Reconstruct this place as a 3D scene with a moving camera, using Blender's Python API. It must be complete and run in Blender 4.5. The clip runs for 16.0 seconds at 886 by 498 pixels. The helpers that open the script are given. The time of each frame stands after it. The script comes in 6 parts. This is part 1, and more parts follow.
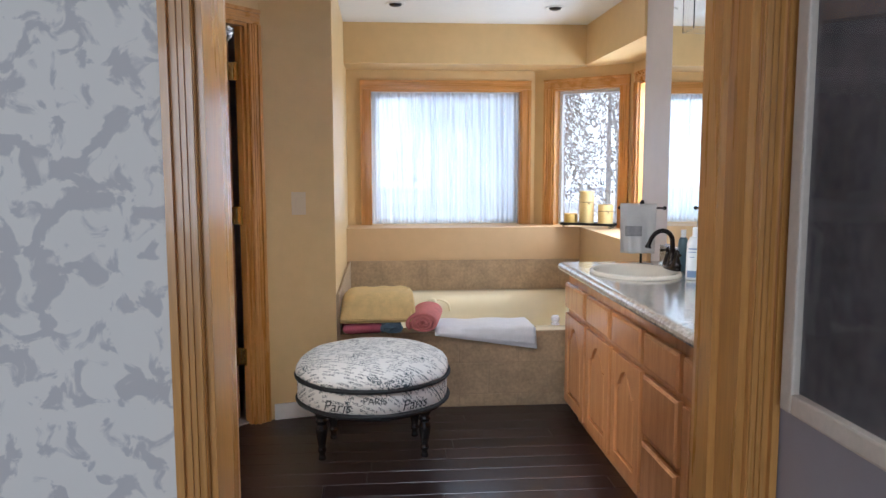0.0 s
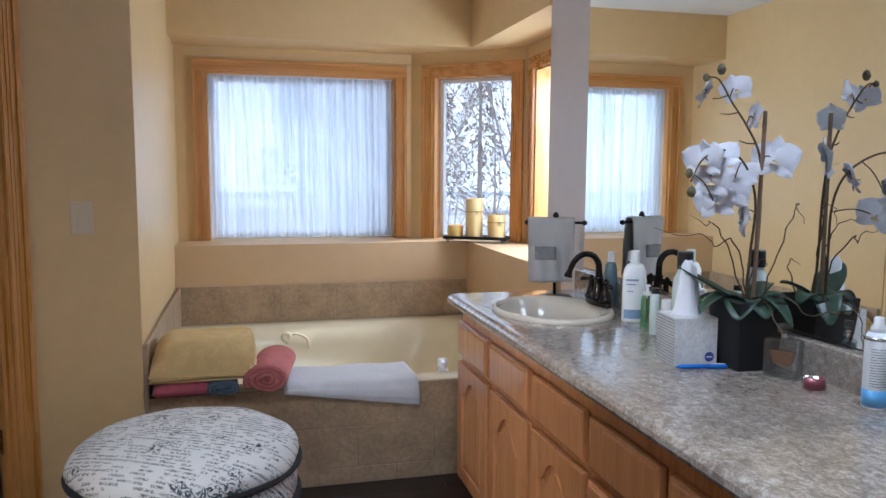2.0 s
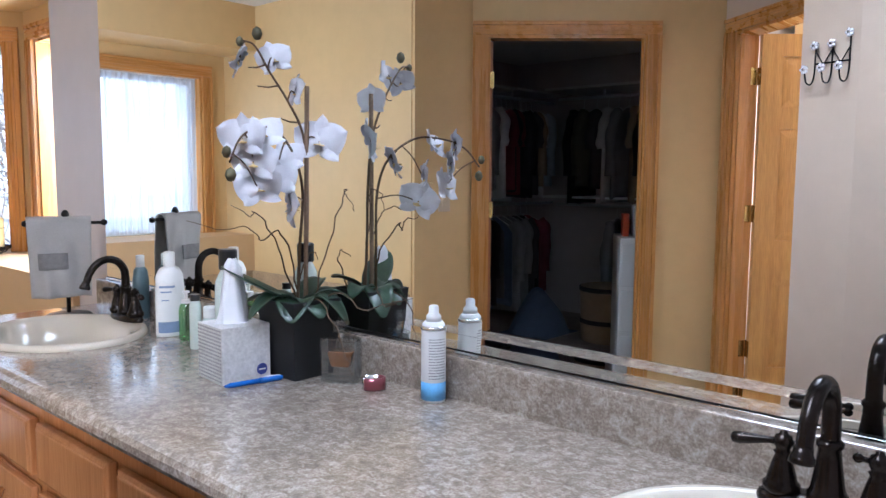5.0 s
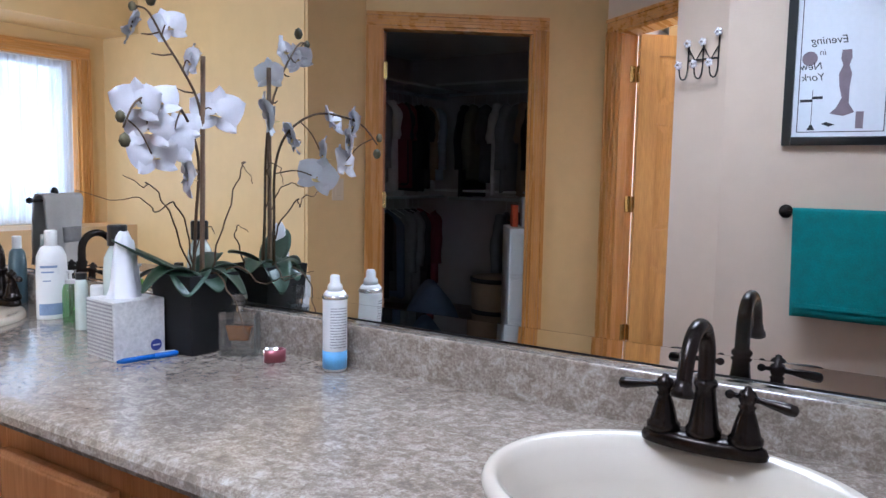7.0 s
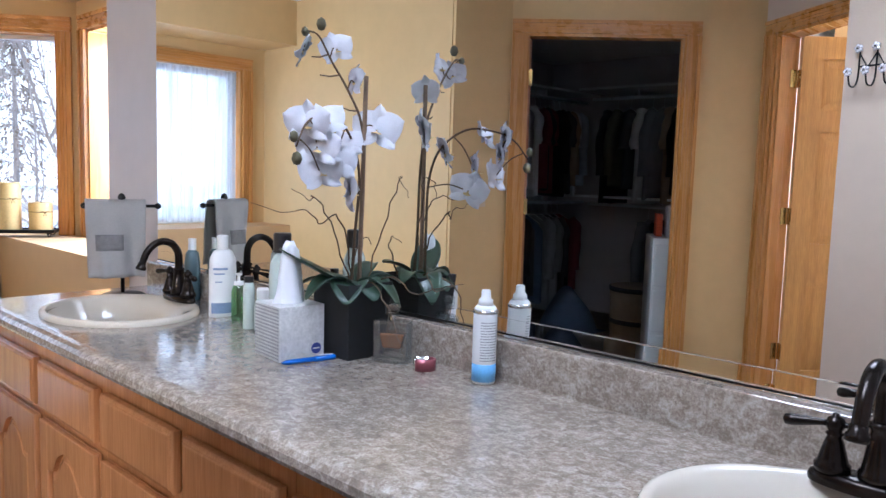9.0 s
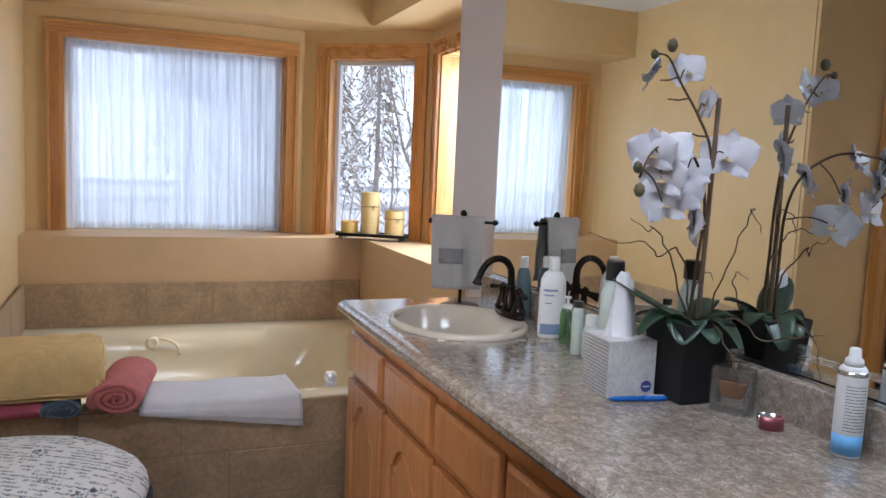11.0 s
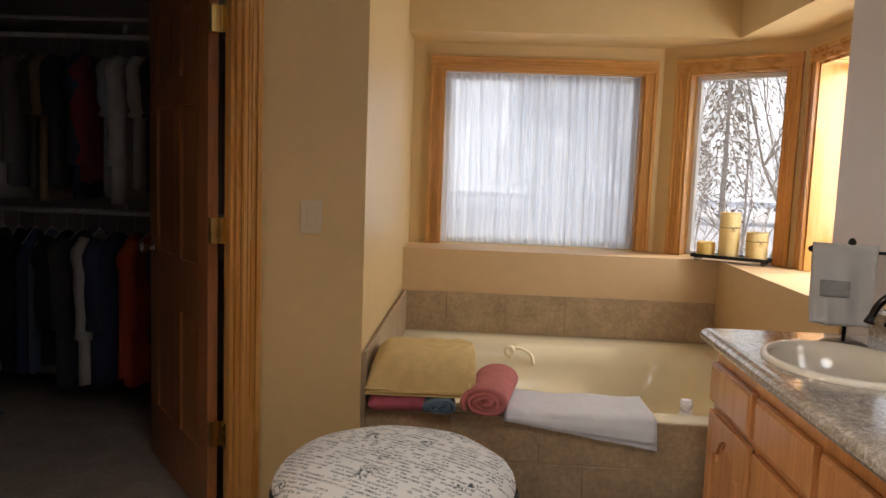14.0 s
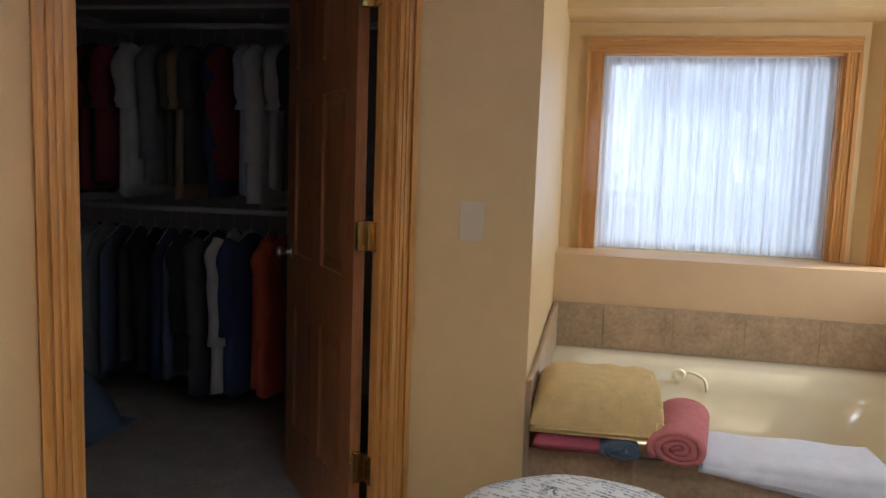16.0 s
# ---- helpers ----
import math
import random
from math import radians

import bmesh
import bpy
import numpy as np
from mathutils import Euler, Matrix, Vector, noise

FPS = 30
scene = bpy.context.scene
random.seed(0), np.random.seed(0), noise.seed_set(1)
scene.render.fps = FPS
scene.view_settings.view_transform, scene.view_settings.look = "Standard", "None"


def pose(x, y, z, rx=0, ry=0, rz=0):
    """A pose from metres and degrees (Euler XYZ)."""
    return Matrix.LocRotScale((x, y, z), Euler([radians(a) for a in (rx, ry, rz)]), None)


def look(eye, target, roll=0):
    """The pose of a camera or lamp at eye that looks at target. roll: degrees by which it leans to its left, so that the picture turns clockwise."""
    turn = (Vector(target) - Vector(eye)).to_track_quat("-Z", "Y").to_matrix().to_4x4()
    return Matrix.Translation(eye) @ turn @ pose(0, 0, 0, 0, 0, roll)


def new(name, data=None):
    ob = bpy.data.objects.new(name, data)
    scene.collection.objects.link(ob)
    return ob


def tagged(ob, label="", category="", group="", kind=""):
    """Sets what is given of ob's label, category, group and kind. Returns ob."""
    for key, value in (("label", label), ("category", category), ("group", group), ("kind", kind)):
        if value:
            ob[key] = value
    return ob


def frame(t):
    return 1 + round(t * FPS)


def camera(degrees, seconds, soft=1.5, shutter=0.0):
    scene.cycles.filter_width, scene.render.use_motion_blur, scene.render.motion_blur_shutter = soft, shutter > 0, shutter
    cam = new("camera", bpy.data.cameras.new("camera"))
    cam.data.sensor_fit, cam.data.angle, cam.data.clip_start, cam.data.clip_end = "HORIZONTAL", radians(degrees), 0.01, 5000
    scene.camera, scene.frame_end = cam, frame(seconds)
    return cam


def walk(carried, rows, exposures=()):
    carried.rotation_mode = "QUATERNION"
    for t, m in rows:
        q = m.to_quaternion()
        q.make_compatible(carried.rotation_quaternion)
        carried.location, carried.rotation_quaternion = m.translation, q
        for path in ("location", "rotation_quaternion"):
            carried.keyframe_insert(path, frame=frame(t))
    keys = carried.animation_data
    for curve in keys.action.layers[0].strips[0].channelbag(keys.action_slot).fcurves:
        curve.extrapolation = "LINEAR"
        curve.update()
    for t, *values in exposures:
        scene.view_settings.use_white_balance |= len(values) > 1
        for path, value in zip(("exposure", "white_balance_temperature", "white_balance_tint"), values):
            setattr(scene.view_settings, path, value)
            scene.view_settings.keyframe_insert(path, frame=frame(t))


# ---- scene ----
cam = camera(60.9, 16.0)
PATH = [
    (0, (0.522, 0.397, 1.334), (0.678, 2.379, 1.115), -0.1),
    (0.5, (0.621, 0.69, 1.33), (0.908, 2.656, 1.109), 0.1),
    (1, (0.642, 0.973, 1.318), (1.0, 2.928, 1.1), 0.2),
    (1.5, (0.665, 1.204, 1.317), (1.077, 3.149, 1.103), 0.3),
    (2, (0.682, 1.385, 1.323), (1.172, 3.313, 1.114), 0.3),
    (2.5, (0.672, 1.525, 1.314), (1.286, 3.418, 1.112), 0.4),
    (3, (0.691, 1.611, 1.299), (1.472, 3.442, 1.098), 0.3),
    (3.5, (0.755, 1.626, 1.298), (1.734, 3.358, 1.098), 0.1),
    (4, (0.799, 1.646, 1.291), (1.979, 3.249, 1.092), 0.2),
    (4.5, (0.84, 1.655, 1.279), (2.192, 3.115, 1.082), 0.3),
    (5, (0.854, 1.664, 1.28), (2.341, 2.988, 1.084), 0.4),
    (5.2, (0.851, 1.666, 1.28), (2.379, 2.942, 1.086), 0.4),
    (7.5, (0.809, 1.656, 1.217), (2.475, 2.745, 1.023), 1.1),
    (8, (0.836, 1.661, 1.227), (2.468, 2.801, 1.035), 1.3),
    (8.5, (0.819, 1.675, 1.24), (2.382, 2.907, 1.04), 1.7),
    (9, (0.774, 1.674, 1.257), (2.218, 3.042, 1.058), 1.7),
    (9.5, (0.749, 1.68, 1.28), (2.039, 3.195, 1.078), 1.9),
    (10, (0.774, 1.709, 1.289), (1.883, 3.361, 1.083), 1.9),
    (10.2, (0.789, 1.724, 1.291), (1.827, 3.421, 1.084), 2.1),
    (12.3, (0.746, 1.745, 1.31), (1.073, 3.706, 1.093), 2.2),
    (12.5, (0.736, 1.746, 1.302), (1.006, 3.716, 1.085), 2.1),
    (13, (0.713, 1.751, 1.293), (0.85, 3.735, 1.076), 2.1),
    (13.5, (0.69, 1.739, 1.312), (0.695, 3.727, 1.094), 2.1),
    (14, (0.691, 1.729, 1.332), (0.587, 3.715, 1.117), 2.1),
    (14.5, (0.666, 1.727, 1.349), (0.483, 3.707, 1.131), 2.0),
    (15, (0.647, 1.756, 1.353), (0.409, 3.73, 1.133), 1.9),
    (15.5, (0.556, 1.91, 1.33), (0.257, 3.875, 1.107), 1.9),
    (16, (0.46, 2.126, 1.319), (0.057, 4.071, 1.087), 2.0),
]

EXPOSURES = [(0, 0.10, 5400, 8), (0.5, 0.08, 5080, 8), (1.0, 0.05, 5150, 8), (1.5, -0.06, 5050, 8), (2.5, -0.42, 5700, 10), (3.0, -0.48, 6800, 12), (3.5, -0.46, 7400, 14), (4, -0.40, 7700, 16), (4.6, 0.02, 6000, 12), (5, 0.2, 5200, 12), (7.5, 0.2, 5150, 13),
             (9, 0.2, 5100, 12), (9.5, 0.16, 4800, 11), (10.2, -0.06, 4700, 10), (12.3, -0.57, 7500, 14), (13.5, -0.52, 7700, 14), (14.5, -0.42, 5700, 9), (16, -0.18, 5650, 8)]
walk(cam, [(t, look(eye, target, roll)) for t, eye, target, roll in PATH], EXPOSURES)

# ---- world, sun, large lights ----
SUN_ELEV, SUN_YAW = 51.0, 68.0          # degrees; yaw from +y towards +x
world = bpy.data.worlds.new("world")
scene.world = world
world.use_nodes = True
wn = world.node_tree.nodes
sky = wn.new("ShaderNodeTexSky")
sky.sky_type = "NISHITA"
sky.sun_disc = False
sky.sun_elevation = radians(SUN_ELEV)
sky.sun_rotation = radians(SUN_YAW)
world.node_tree.links.new(sky.outputs[0], wn["Background"].inputs[0])
wn["Background"].inputs[1].default_value = 0.15


def sun_lamp():
    d = bpy.data.lights.new("sun", "SUN")
    d.energy, d.angle, d.color = 4.5, radians(0.5), (1.0, 0.93, 0.82)
    e, a = radians(SUN_ELEV), radians(SUN_YAW)
    way = Vector((math.sin(a) * math.cos(e), math.cos(a) * math.cos(e), math.sin(e)))
    o = new("sun", d)
    o.matrix_world = look(way * 20, (0, 0, 0))


def area_lamp(name, eye, target, w, h, watts, color):
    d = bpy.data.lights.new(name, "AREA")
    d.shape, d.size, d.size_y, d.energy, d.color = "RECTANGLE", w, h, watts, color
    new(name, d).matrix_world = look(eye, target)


sun_lamp()
area_lamp("skylight_tub_window", (1.005, 6.50, 1.46), (1.005, 0, 1.2), 1.1, 0.95, 4.5, (0.86, 0.93, 1.0))
area_lamp("skylight_side_window", (2.60, 5.22, 1.46), (0, 5.22, 1.0), 0.6, 0.9, 32, (0.86, 0.93, 1.0))
area_lamp("skylight_bedroom_window", (-0.3, -2.45, 1.5), (-0.2, 3, 1.2), 1.3, 1.15, 40, (0.9, 0.95, 1.0))
# Unseen source added inside the windowless water closet to brighten its door.
area_lamp("unseen_fill_water_closet", (-2.2, 2.2, 1.6), (-0.6, 2.9, 1.3), 0.5, 0.6, 85, (1.0, 0.9, 0.75))

# Unseen fill lamp, added overhead to brighten the counter and near walls.
area_lamp("unseen_fill_ceiling", (1.0, 2.35, 2.72), (1.0, 2.35, 0), 0.8, 0.8, 36, (0.95, 0.97, 1.0))


# ---- materials ----
def material(name, color, rough=0.5, metal=0.0, spread=0.0, scale=6.0, bump=0.0, bump_scale=60.0, coat=0.0, dark=None, stretch=(1, 1, 1), rand=0.0):
    m = bpy.data.materials.new(name)
    m.use_nodes = True
    t = m.node_tree
    b = t.nodes["Principled BSDF"]
    b.inputs["Roughness"].default_value = rough
    b.inputs["Metallic"].default_value = metal
    b.inputs["Coat Weight"].default_value = coat
    b.inputs["Base Color"].default_value = (*color, 1)
    geo = t.nodes.new("ShaderNodeNewGeometry")
    mp = t.nodes.new("ShaderNodeMapping")
    mp.inputs["Scale"].default_value = stretch
    t.links.new(geo.outputs["Position"], mp.inputs["Vector"])
    if spread:
        n1 = t.nodes.new("ShaderNodeTexNoise")
        n1.inputs["Scale"].default_value, n1.inputs["Detail"].default_value = scale, 6
        n2 = t.nodes.new("ShaderNodeTexNoise")
        n2.inputs["Scale"].default_value, n2.inputs["Detail"].default_value = scale * 9, 4
        t.links.new(mp.outputs[0], n1.inputs["Vector"])
        t.links.new(mp.outputs[0], n2.inputs["Vector"])
        add = t.nodes.new("ShaderNodeMath")
        add.operation = "ADD"
        t.links.new(n1.outputs["Fac"], add.inputs[0])
        t.links.new(n2.outputs["Fac"], add.inputs[1])
        ramp = t.nodes.new("ShaderNodeMapRange")
        ramp.inputs["From Min"].default_value, ramp.inputs["From Max"].default_value = 0.7, 1.3
        t.links.new(add.outputs[0], ramp.inputs["Value"])
        mix = t.nodes.new("ShaderNodeMix")
        mix.data_type = "RGBA"
        low = dark or tuple(c * (1 - spread) for c in color)
        high = tuple(min(1, c * (1 + spread)) for c in color)
        mix.inputs[6].default_value, mix.inputs[7].default_value = (*low, 1), (*high, 1)
        t.links.new(ramp.outputs[0], mix.inputs[0])
        out = mix.outputs[2]
        if rand:
            oi = t.nodes.new("ShaderNodeObjectInfo")
            hsv = t.nodes.new("ShaderNodeHueSaturation")
            rr = t.nodes.new("ShaderNodeMapRange")
            rr.inputs["To Min"].default_value, rr.inputs["To Max"].default_value = 1 - rand, 1 + rand
            t.links.new(oi.outputs["Random"], rr.inputs["Value"])
            t.links.new(rr.outputs[0], hsv.inputs["Value"])
            t.links.new(out, hsv.inputs["Color"])
            out = hsv.outputs[0]
        t.links.new(out, b.inputs["Base Color"])
        rv = t.nodes.new("ShaderNodeMapRange")
        rv.inputs["To Min"].default_value, rv.inputs["To Max"].default_value = max(0.02, rough - 0.08), min(1, rough + 0.08)
        t.links.new(n1.outputs["Fac"], rv.inputs["Value"])
        t.links.new(rv.outputs[0], b.inputs["Roughness"])
    if bump:
        n3 = t.nodes.new("ShaderNodeTexNoise")
        n3.inputs["Scale"].default_value, n3.inputs["Detail"].default_value = bump_scale, 5
        t.links.new(mp.outputs[0], n3.inputs["Vector"])
        bp = t.nodes.new("ShaderNodeBump")
        bp.inputs["Strength"].default_value, bp.inputs["Distance"].default_value = bump, 0.004
        t.links.new(n3.outputs["Fac"], bp.inputs["Height"])
        t.links.new(bp.outputs[0], b.inputs["Normal"])
    return m


def wood(name, color, dark, rough, along="z", ring=26.0, rand=0.0, bump=0.12):
    """Long fine grain along one axis."""
    k = {"x": (0.06, 1, 1), "y": (1, 0.06, 1), "z": (1, 1, 0.06)}[along]
    m = material(name, color, rough, spread=0.2, scale=ring, bump=bump, bump_scale=150, dark=dark, stretch=k, rand=rand, coat=0.15)
    return m


def clear(name, color=(1, 1, 1), rough=0.0, ior=1.45):
    m = bpy.data.materials.new(name)
    m.use_nodes = True
    b = m.node_tree.nodes["Principled BSDF"]
    b.inputs["Base Color"].default_value = (*color, 1)
    b.inputs["Transmission Weight"].default_value = 1
    b.inputs["Roughness"].default_value, b.inputs["IOR"].default_value = rough, ior
    return m


def window_glass(name):
    """Thin pane: mostly clear, with a little gloss."""
    m = bpy.data.materials.new(name)
    m.use_nodes = True
    t = m.node_tree
    t.nodes.remove(t.nodes["Principled BSDF"])
    tr = t.nodes.new("ShaderNodeBsdfTransparent")
    gl = t.nodes.new("ShaderNodeBsdfGlossy")
    gl.inputs["Roughness"].default_value = 0.02
    mix = t.nodes.new("ShaderNodeMixShader")
    mix.inputs[0].default_value = 0.06
    t.links.new(tr.outputs[0], mix.inputs[1])
    t.links.new(gl.outputs[0], mix.inputs[2])
    t.links.new(mix.outputs[0], t.nodes["Material Output"].inputs[0])
    return m


def flask_glass(name, tint=(1, 1, 1), gloss=0.22):
    """Clear thin-walled glass: see-through with crisp gloss."""
    m = window_glass(name)
    for n in m.node_tree.nodes:
        if n.type == "MIX_SHADER":
            n.inputs[0].default_value = gloss
        if n.type == "BSDF_TRANSPARENT":
            n.inputs["Color"].default_value = (*tint, 1)
    return m


def sheer(name):
    m = bpy.data.materials.new(name)
    m.use_nodes = True
    t = m.node_tree
    t.nodes.remove(t.nodes["Principled BSDF"])
    geo = t.nodes.new("ShaderNodeNewGeometry")
    mp = t.nodes.new("ShaderNodeMapping")
    mp.inputs["Scale"].default_value = (1, 1, 0.015)
    t.links.new(geo.outputs["Position"], mp.inputs["Vector"])
    no = t.nodes.new("ShaderNodeTexNoise")
    no.inputs["Scale"].default_value, no.inputs["Detail"].default_value = 62, 3
    t.links.new(mp.outputs[0], no.inputs["Vector"])
    rr = t.nodes.new("ShaderNodeMapRange")
    rr.inputs["From Min"].default_value, rr.inputs["From Max"].default_value = 0.35, 0.7
    rr.inputs["To Min"].default_value, rr.inputs["To Max"].default_value = 0.70, 0.99
    t.links.new(no.outputs["Fac"], rr.inputs["Value"])
    tr = t.nodes.new("ShaderNodeBsdfTransparent")
    tl = t.nodes.new("ShaderNodeBsdfTranslucent")
    tl.inputs["Color"].default_value = (0.68, 0.73, 0.80, 1)
    df = t.nodes.new("ShaderNodeBsdfDiffuse")
    df.inputs["Color"].default_value = (0.7, 0.73, 0.78, 1)
    m1, m2 = t.nodes.new("ShaderNodeMixShader"), t.nodes.new("ShaderNodeMixShader")
    m1.inputs[0].default_value = 0.45
    t.links.new(tl.outputs[0], m1.inputs[1])
    t.links.new(df.outputs[0], m1.inputs[2])
    t.links.new(rr.outputs[0], m2.inputs[0])
    t.links.new(tr.outputs[0], m2.inputs[1])
    t.links.new(m1.outputs[0], m2.inputs[2])
    t.links.new(m2.outputs[0], t.nodes["Material Output"].inputs[0])
    return m


M = {}
M["paint_tan"] = material("tan paint", (0.66, 0.455, 0.208), 0.40, spread=0.04, scale=1.5, bump=0.12, bump_scale=120)
M["paint_pink"] = material("pale pink tan paint", (0.60, 0.475, 0.37), 0.42, spread=0.03, scale=1.5, bump=0.12, bump_scale=120)
# Corridor wall: shade on its -x side is put into this darker colour.
M["paint_corridor_shaded"] = material("mauve grey shaded wall", (0.36, 0.32, 0.33), 0.5, spread=0.03, scale=1.5, bump=0.1, bump_scale=120)
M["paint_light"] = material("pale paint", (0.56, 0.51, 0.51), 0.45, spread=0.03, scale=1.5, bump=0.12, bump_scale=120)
M["paint_lower"] = material("peach tan paint", (0.59, 0.395, 0.205), 0.55, spread=0.04, scale=1.5, bump=0.1, bump_scale=120)
M["ceiling"] = material("ceiling paint", (0.8, 0.79, 0.76), 0.8, spread=0.02, scale=3, bump=0.3, bump_scale=90)
M["trim_white"] = material("white trim paint", (0.78, 0.77, 0.74), 0.35, spread=0.02)
M["oak"] = wood("oak trim", (0.54, 0.265, 0.070), (0.46, 0.212, 0.052), 0.28, bump=0.03)
M["oak_x"] = wood("oak trim lengthwise", (0.54, 0.265, 0.070), (0.46, 0.212, 0.052), 0.28, "x", bump=0.03)
M["oak_cab"] = wood("maple cabinet", (0.49, 0.215, 0.075), (0.43, 0.178, 0.060), 0.20, bump=0.015)
# Closet leaf: the same oak with its shade put into a darker brown.
M["door_shaded"] = wood("oak door darkened for shade", (0.40, 0.17, 0.065), (0.27, 0.10, 0.036), 0.35)
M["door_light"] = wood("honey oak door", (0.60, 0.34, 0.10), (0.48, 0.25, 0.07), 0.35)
M["plank"] = wood("dark walnut plank", (0.028, 0.013, 0.011), (0.011, 0.005, 0.005), 0.36, "x", ring=9, rand=0.35)
M["floor_base"] = material("floor underlay", (0.012, 0.008, 0.007), 0.8)
M["carpet"] = material("beige carpet", (0.34, 0.28, 0.24), 0.95, spread=0.2, scale=8, bump=0.9, bump_scale=400)
M["tile"] = material("taupe tile", (0.385, 0.265, 0.15), 0.36, spread=0.26, scale=7, bump=0.15, bump_scale=30, rand=0.03)
M["grout"] = material("grout", (0.37, 0.26, 0.155), 0.9, spread=0.1)
M["tub"] = material("almond acrylic", (0.78, 0.68, 0.47), 0.12, spread=0.02, scale=2)
M["sink"] = material("almond china", (0.62, 0.55, 0.45), 0.08, spread=0.02, scale=2)
M["bronze"] = material("oil rubbed bronze", (0.022, 0.016, 0.013), 0.22, 0.75, spread=0.3, scale=30)
M["black_iron"] = material("black iron", (0.015, 0.013, 0.012), 0.4, 0.6, spread=0.2, scale=30)
M["chrome"] = material("chrome", (0.7, 0.7, 0.7), 0.12, 1.0, spread=0.04, scale=30)
M["brass"] = material("brass", (0.62, 0.44, 0.16), 0.25, 1.0, spread=0.1, scale=30)
M["mirror"] = material("mirror", (0.88, 0.9, 0.89), 0.0, 1.0)
M["glass"] = window_glass("window glass")
M["sheer"] = sheer("sheer curtain")
M["vinyl"] = material("white vinyl sash", (0.72, 0.73, 0.74), 0.4, spread=0.02)
M["black_glaze"] = material("black ceramic", (0.006, 0.006, 0.007), 0.7, spread=0.2, scale=9)
M["black_wood"] = material("black lacquered wood", (0.012, 0.010, 0.010), 0.22, spread=0.3, scale=12, coat=0.5)
M["black_cloth"] = material("black ribbon", (0.012, 0.011, 0.012), 0.8, spread=0.2, scale=60)
M["towel_yellow"] = material("yellow terry", (0.70, 0.49, 0.20), 0.95, spread=0.12, scale=25, bump=1.0, bump_scale=420)
M["towel_pink"] = material("pink terry", (0.55, 0.17, 0.15), 0.95, spread=0.15, scale=25, bump=1.0, bump_scale=420)
M["towel_magenta"] = material("dark pink terry", (0.42, 0.09, 0.12), 0.95, spread=0.15, scale=25, bump=1.0, bump_scale=420)
M["towel_slate"] = material("slate blue terry", (0.10, 0.14, 0.18), 0.95, spread=0.2, scale=25, bump=1.0, bump_scale=420)
M["towel_white"] = material("white terry", (0.78, 0.76, 0.76), 0.95, spread=0.05, scale=25, bump=1.0, bump_scale=420)
M["towel_grey"] = material("grey white terry", (0.44, 0.42, 0.405), 0.95, spread=0.06, scale=25, bump=1.0, bump_scale=420)
M["towel_teal"] = material("teal terry", (0.01, 0.20, 0.20), 0.95, spread=0.2, scale=25, bump=1.0, bump_scale=420)
M["band_grey"] = material("grey woven band", (0.2, 0.19, 0.19), 0.8, spread=0.2, scale=60)
M["wax"] = material("yellow wax", (0.80, 0.52, 0.14), 0.5, spread=0.12, scale=14)
M["wax_pale"] = material("cream wax", (0.80, 0.60, 0.26), 0.5, spread=0.1, scale=14)
M["twine"] = material("twine", (0.22, 0.14, 0.06), 0.9, spread=0.2, scale=50)
M["petal"] = material("white petal", (0.60, 0.59, 0.63), 0.55, spread=0.04, scale=30)
M["leaf"] = material("orchid leaf", (0.03, 0.062, 0.035), 0.35, spread=0.3, scale=14)
M["stem"] = material("brown stem", (0.10, 0.06, 0.03), 0.7, spread=0.25, scale=40)
M["stake"] = material("bamboo stake", (0.20, 0.13, 0.08), 0.6, spread=0.2, scale=30)
M["bud"] = material("green bud", (0.10, 0.085, 0.04), 0.6, spread=0.3, scale=40)
M["moss"] = material("dark moss", (0.06, 0.05, 0.03), 0.95, spread=0.5, scale=60, bump=1, bump_scale=150)
M["tissue"] = material("tissue paper", (0.85, 0.85, 0.88), 0.9, spread=0.02)
M["carton"] = material("grey marbled carton", (0.62, 0.61, 0.60), 0.5, spread=0.2, scale=16)
M["carton_side"] = material("dotted carton side", (0.70, 0.70, 0.69), 0.5, spread=0.04)
M["ink_grey"] = material("grey print", (0.30, 0.30, 0.31), 0.6)
M["ink_black"] = material("black print", (0.02, 0.02, 0.022), 0.6)
M["ink_blue"] = material("blue print", (0.04, 0.06, 0.28), 0.5)
M["blue_plastic"] = material("blue plastic", (0.02, 0.14, 0.55), 0.25)
M["sky_blue"] = material("pale blue print", (0.16, 0.42, 0.75), 0.35, spread=0.1, scale=20)
M["white_plastic"] = material("white plastic", (0.76, 0.76, 0.76), 0.3, spread=0.02)
M["black_plastic"] = material("black plastic", (0.015, 0.015, 0.016), 0.3)
M["green_clear"] = flask_glass("green clear plastic", (0.50, 0.80, 0.50), 0.18)
M["pale_clear"] = material("pale translucent plastic", (0.55, 0.62, 0.58), 0.2, spread=0.04)
M["glass_thick"] = clear("clear glass", (1, 1, 1), 0.0, 1.5)
M["perfume"] = material("amber scent", (0.20, 0.075, 0.022), 0.08, spread=0.05, scale=40)
M["flask"] = flask_glass("clear flask", (0.86, 0.89, 0.90), 0.14)
M["glass_edge"] = flask_glass("thick glass edge", (0.80, 0.84, 0.86), 0.30)
M["crystal"] = material("crystal", (0.72, 0.70, 0.74), 0.05, spread=0.35, scale=160, coat=1.0)
M["soft_blue"] = material("soft blue print", (0.20, 0.27, 0.42), 0.4, spread=0.2, scale=30)
M["red_metal"] = material("rose red metal", (0.30, 0.09, 0.11), 0.3, 0.6)
M["teal_bottle"] = material("teal bottle", (0.08, 0.13, 0.15), 0.3)
M["switch"] = material("almond switch plastic", (0.62, 0.50, 0.34), 0.6)
M["frame_cream"] = material("cream frame", (0.62, 0.52, 0.42), 0.45, spread=0.06, scale=12)
M["frame_black"] = material("black frame", (0.012, 0.012, 0.012), 0.3)
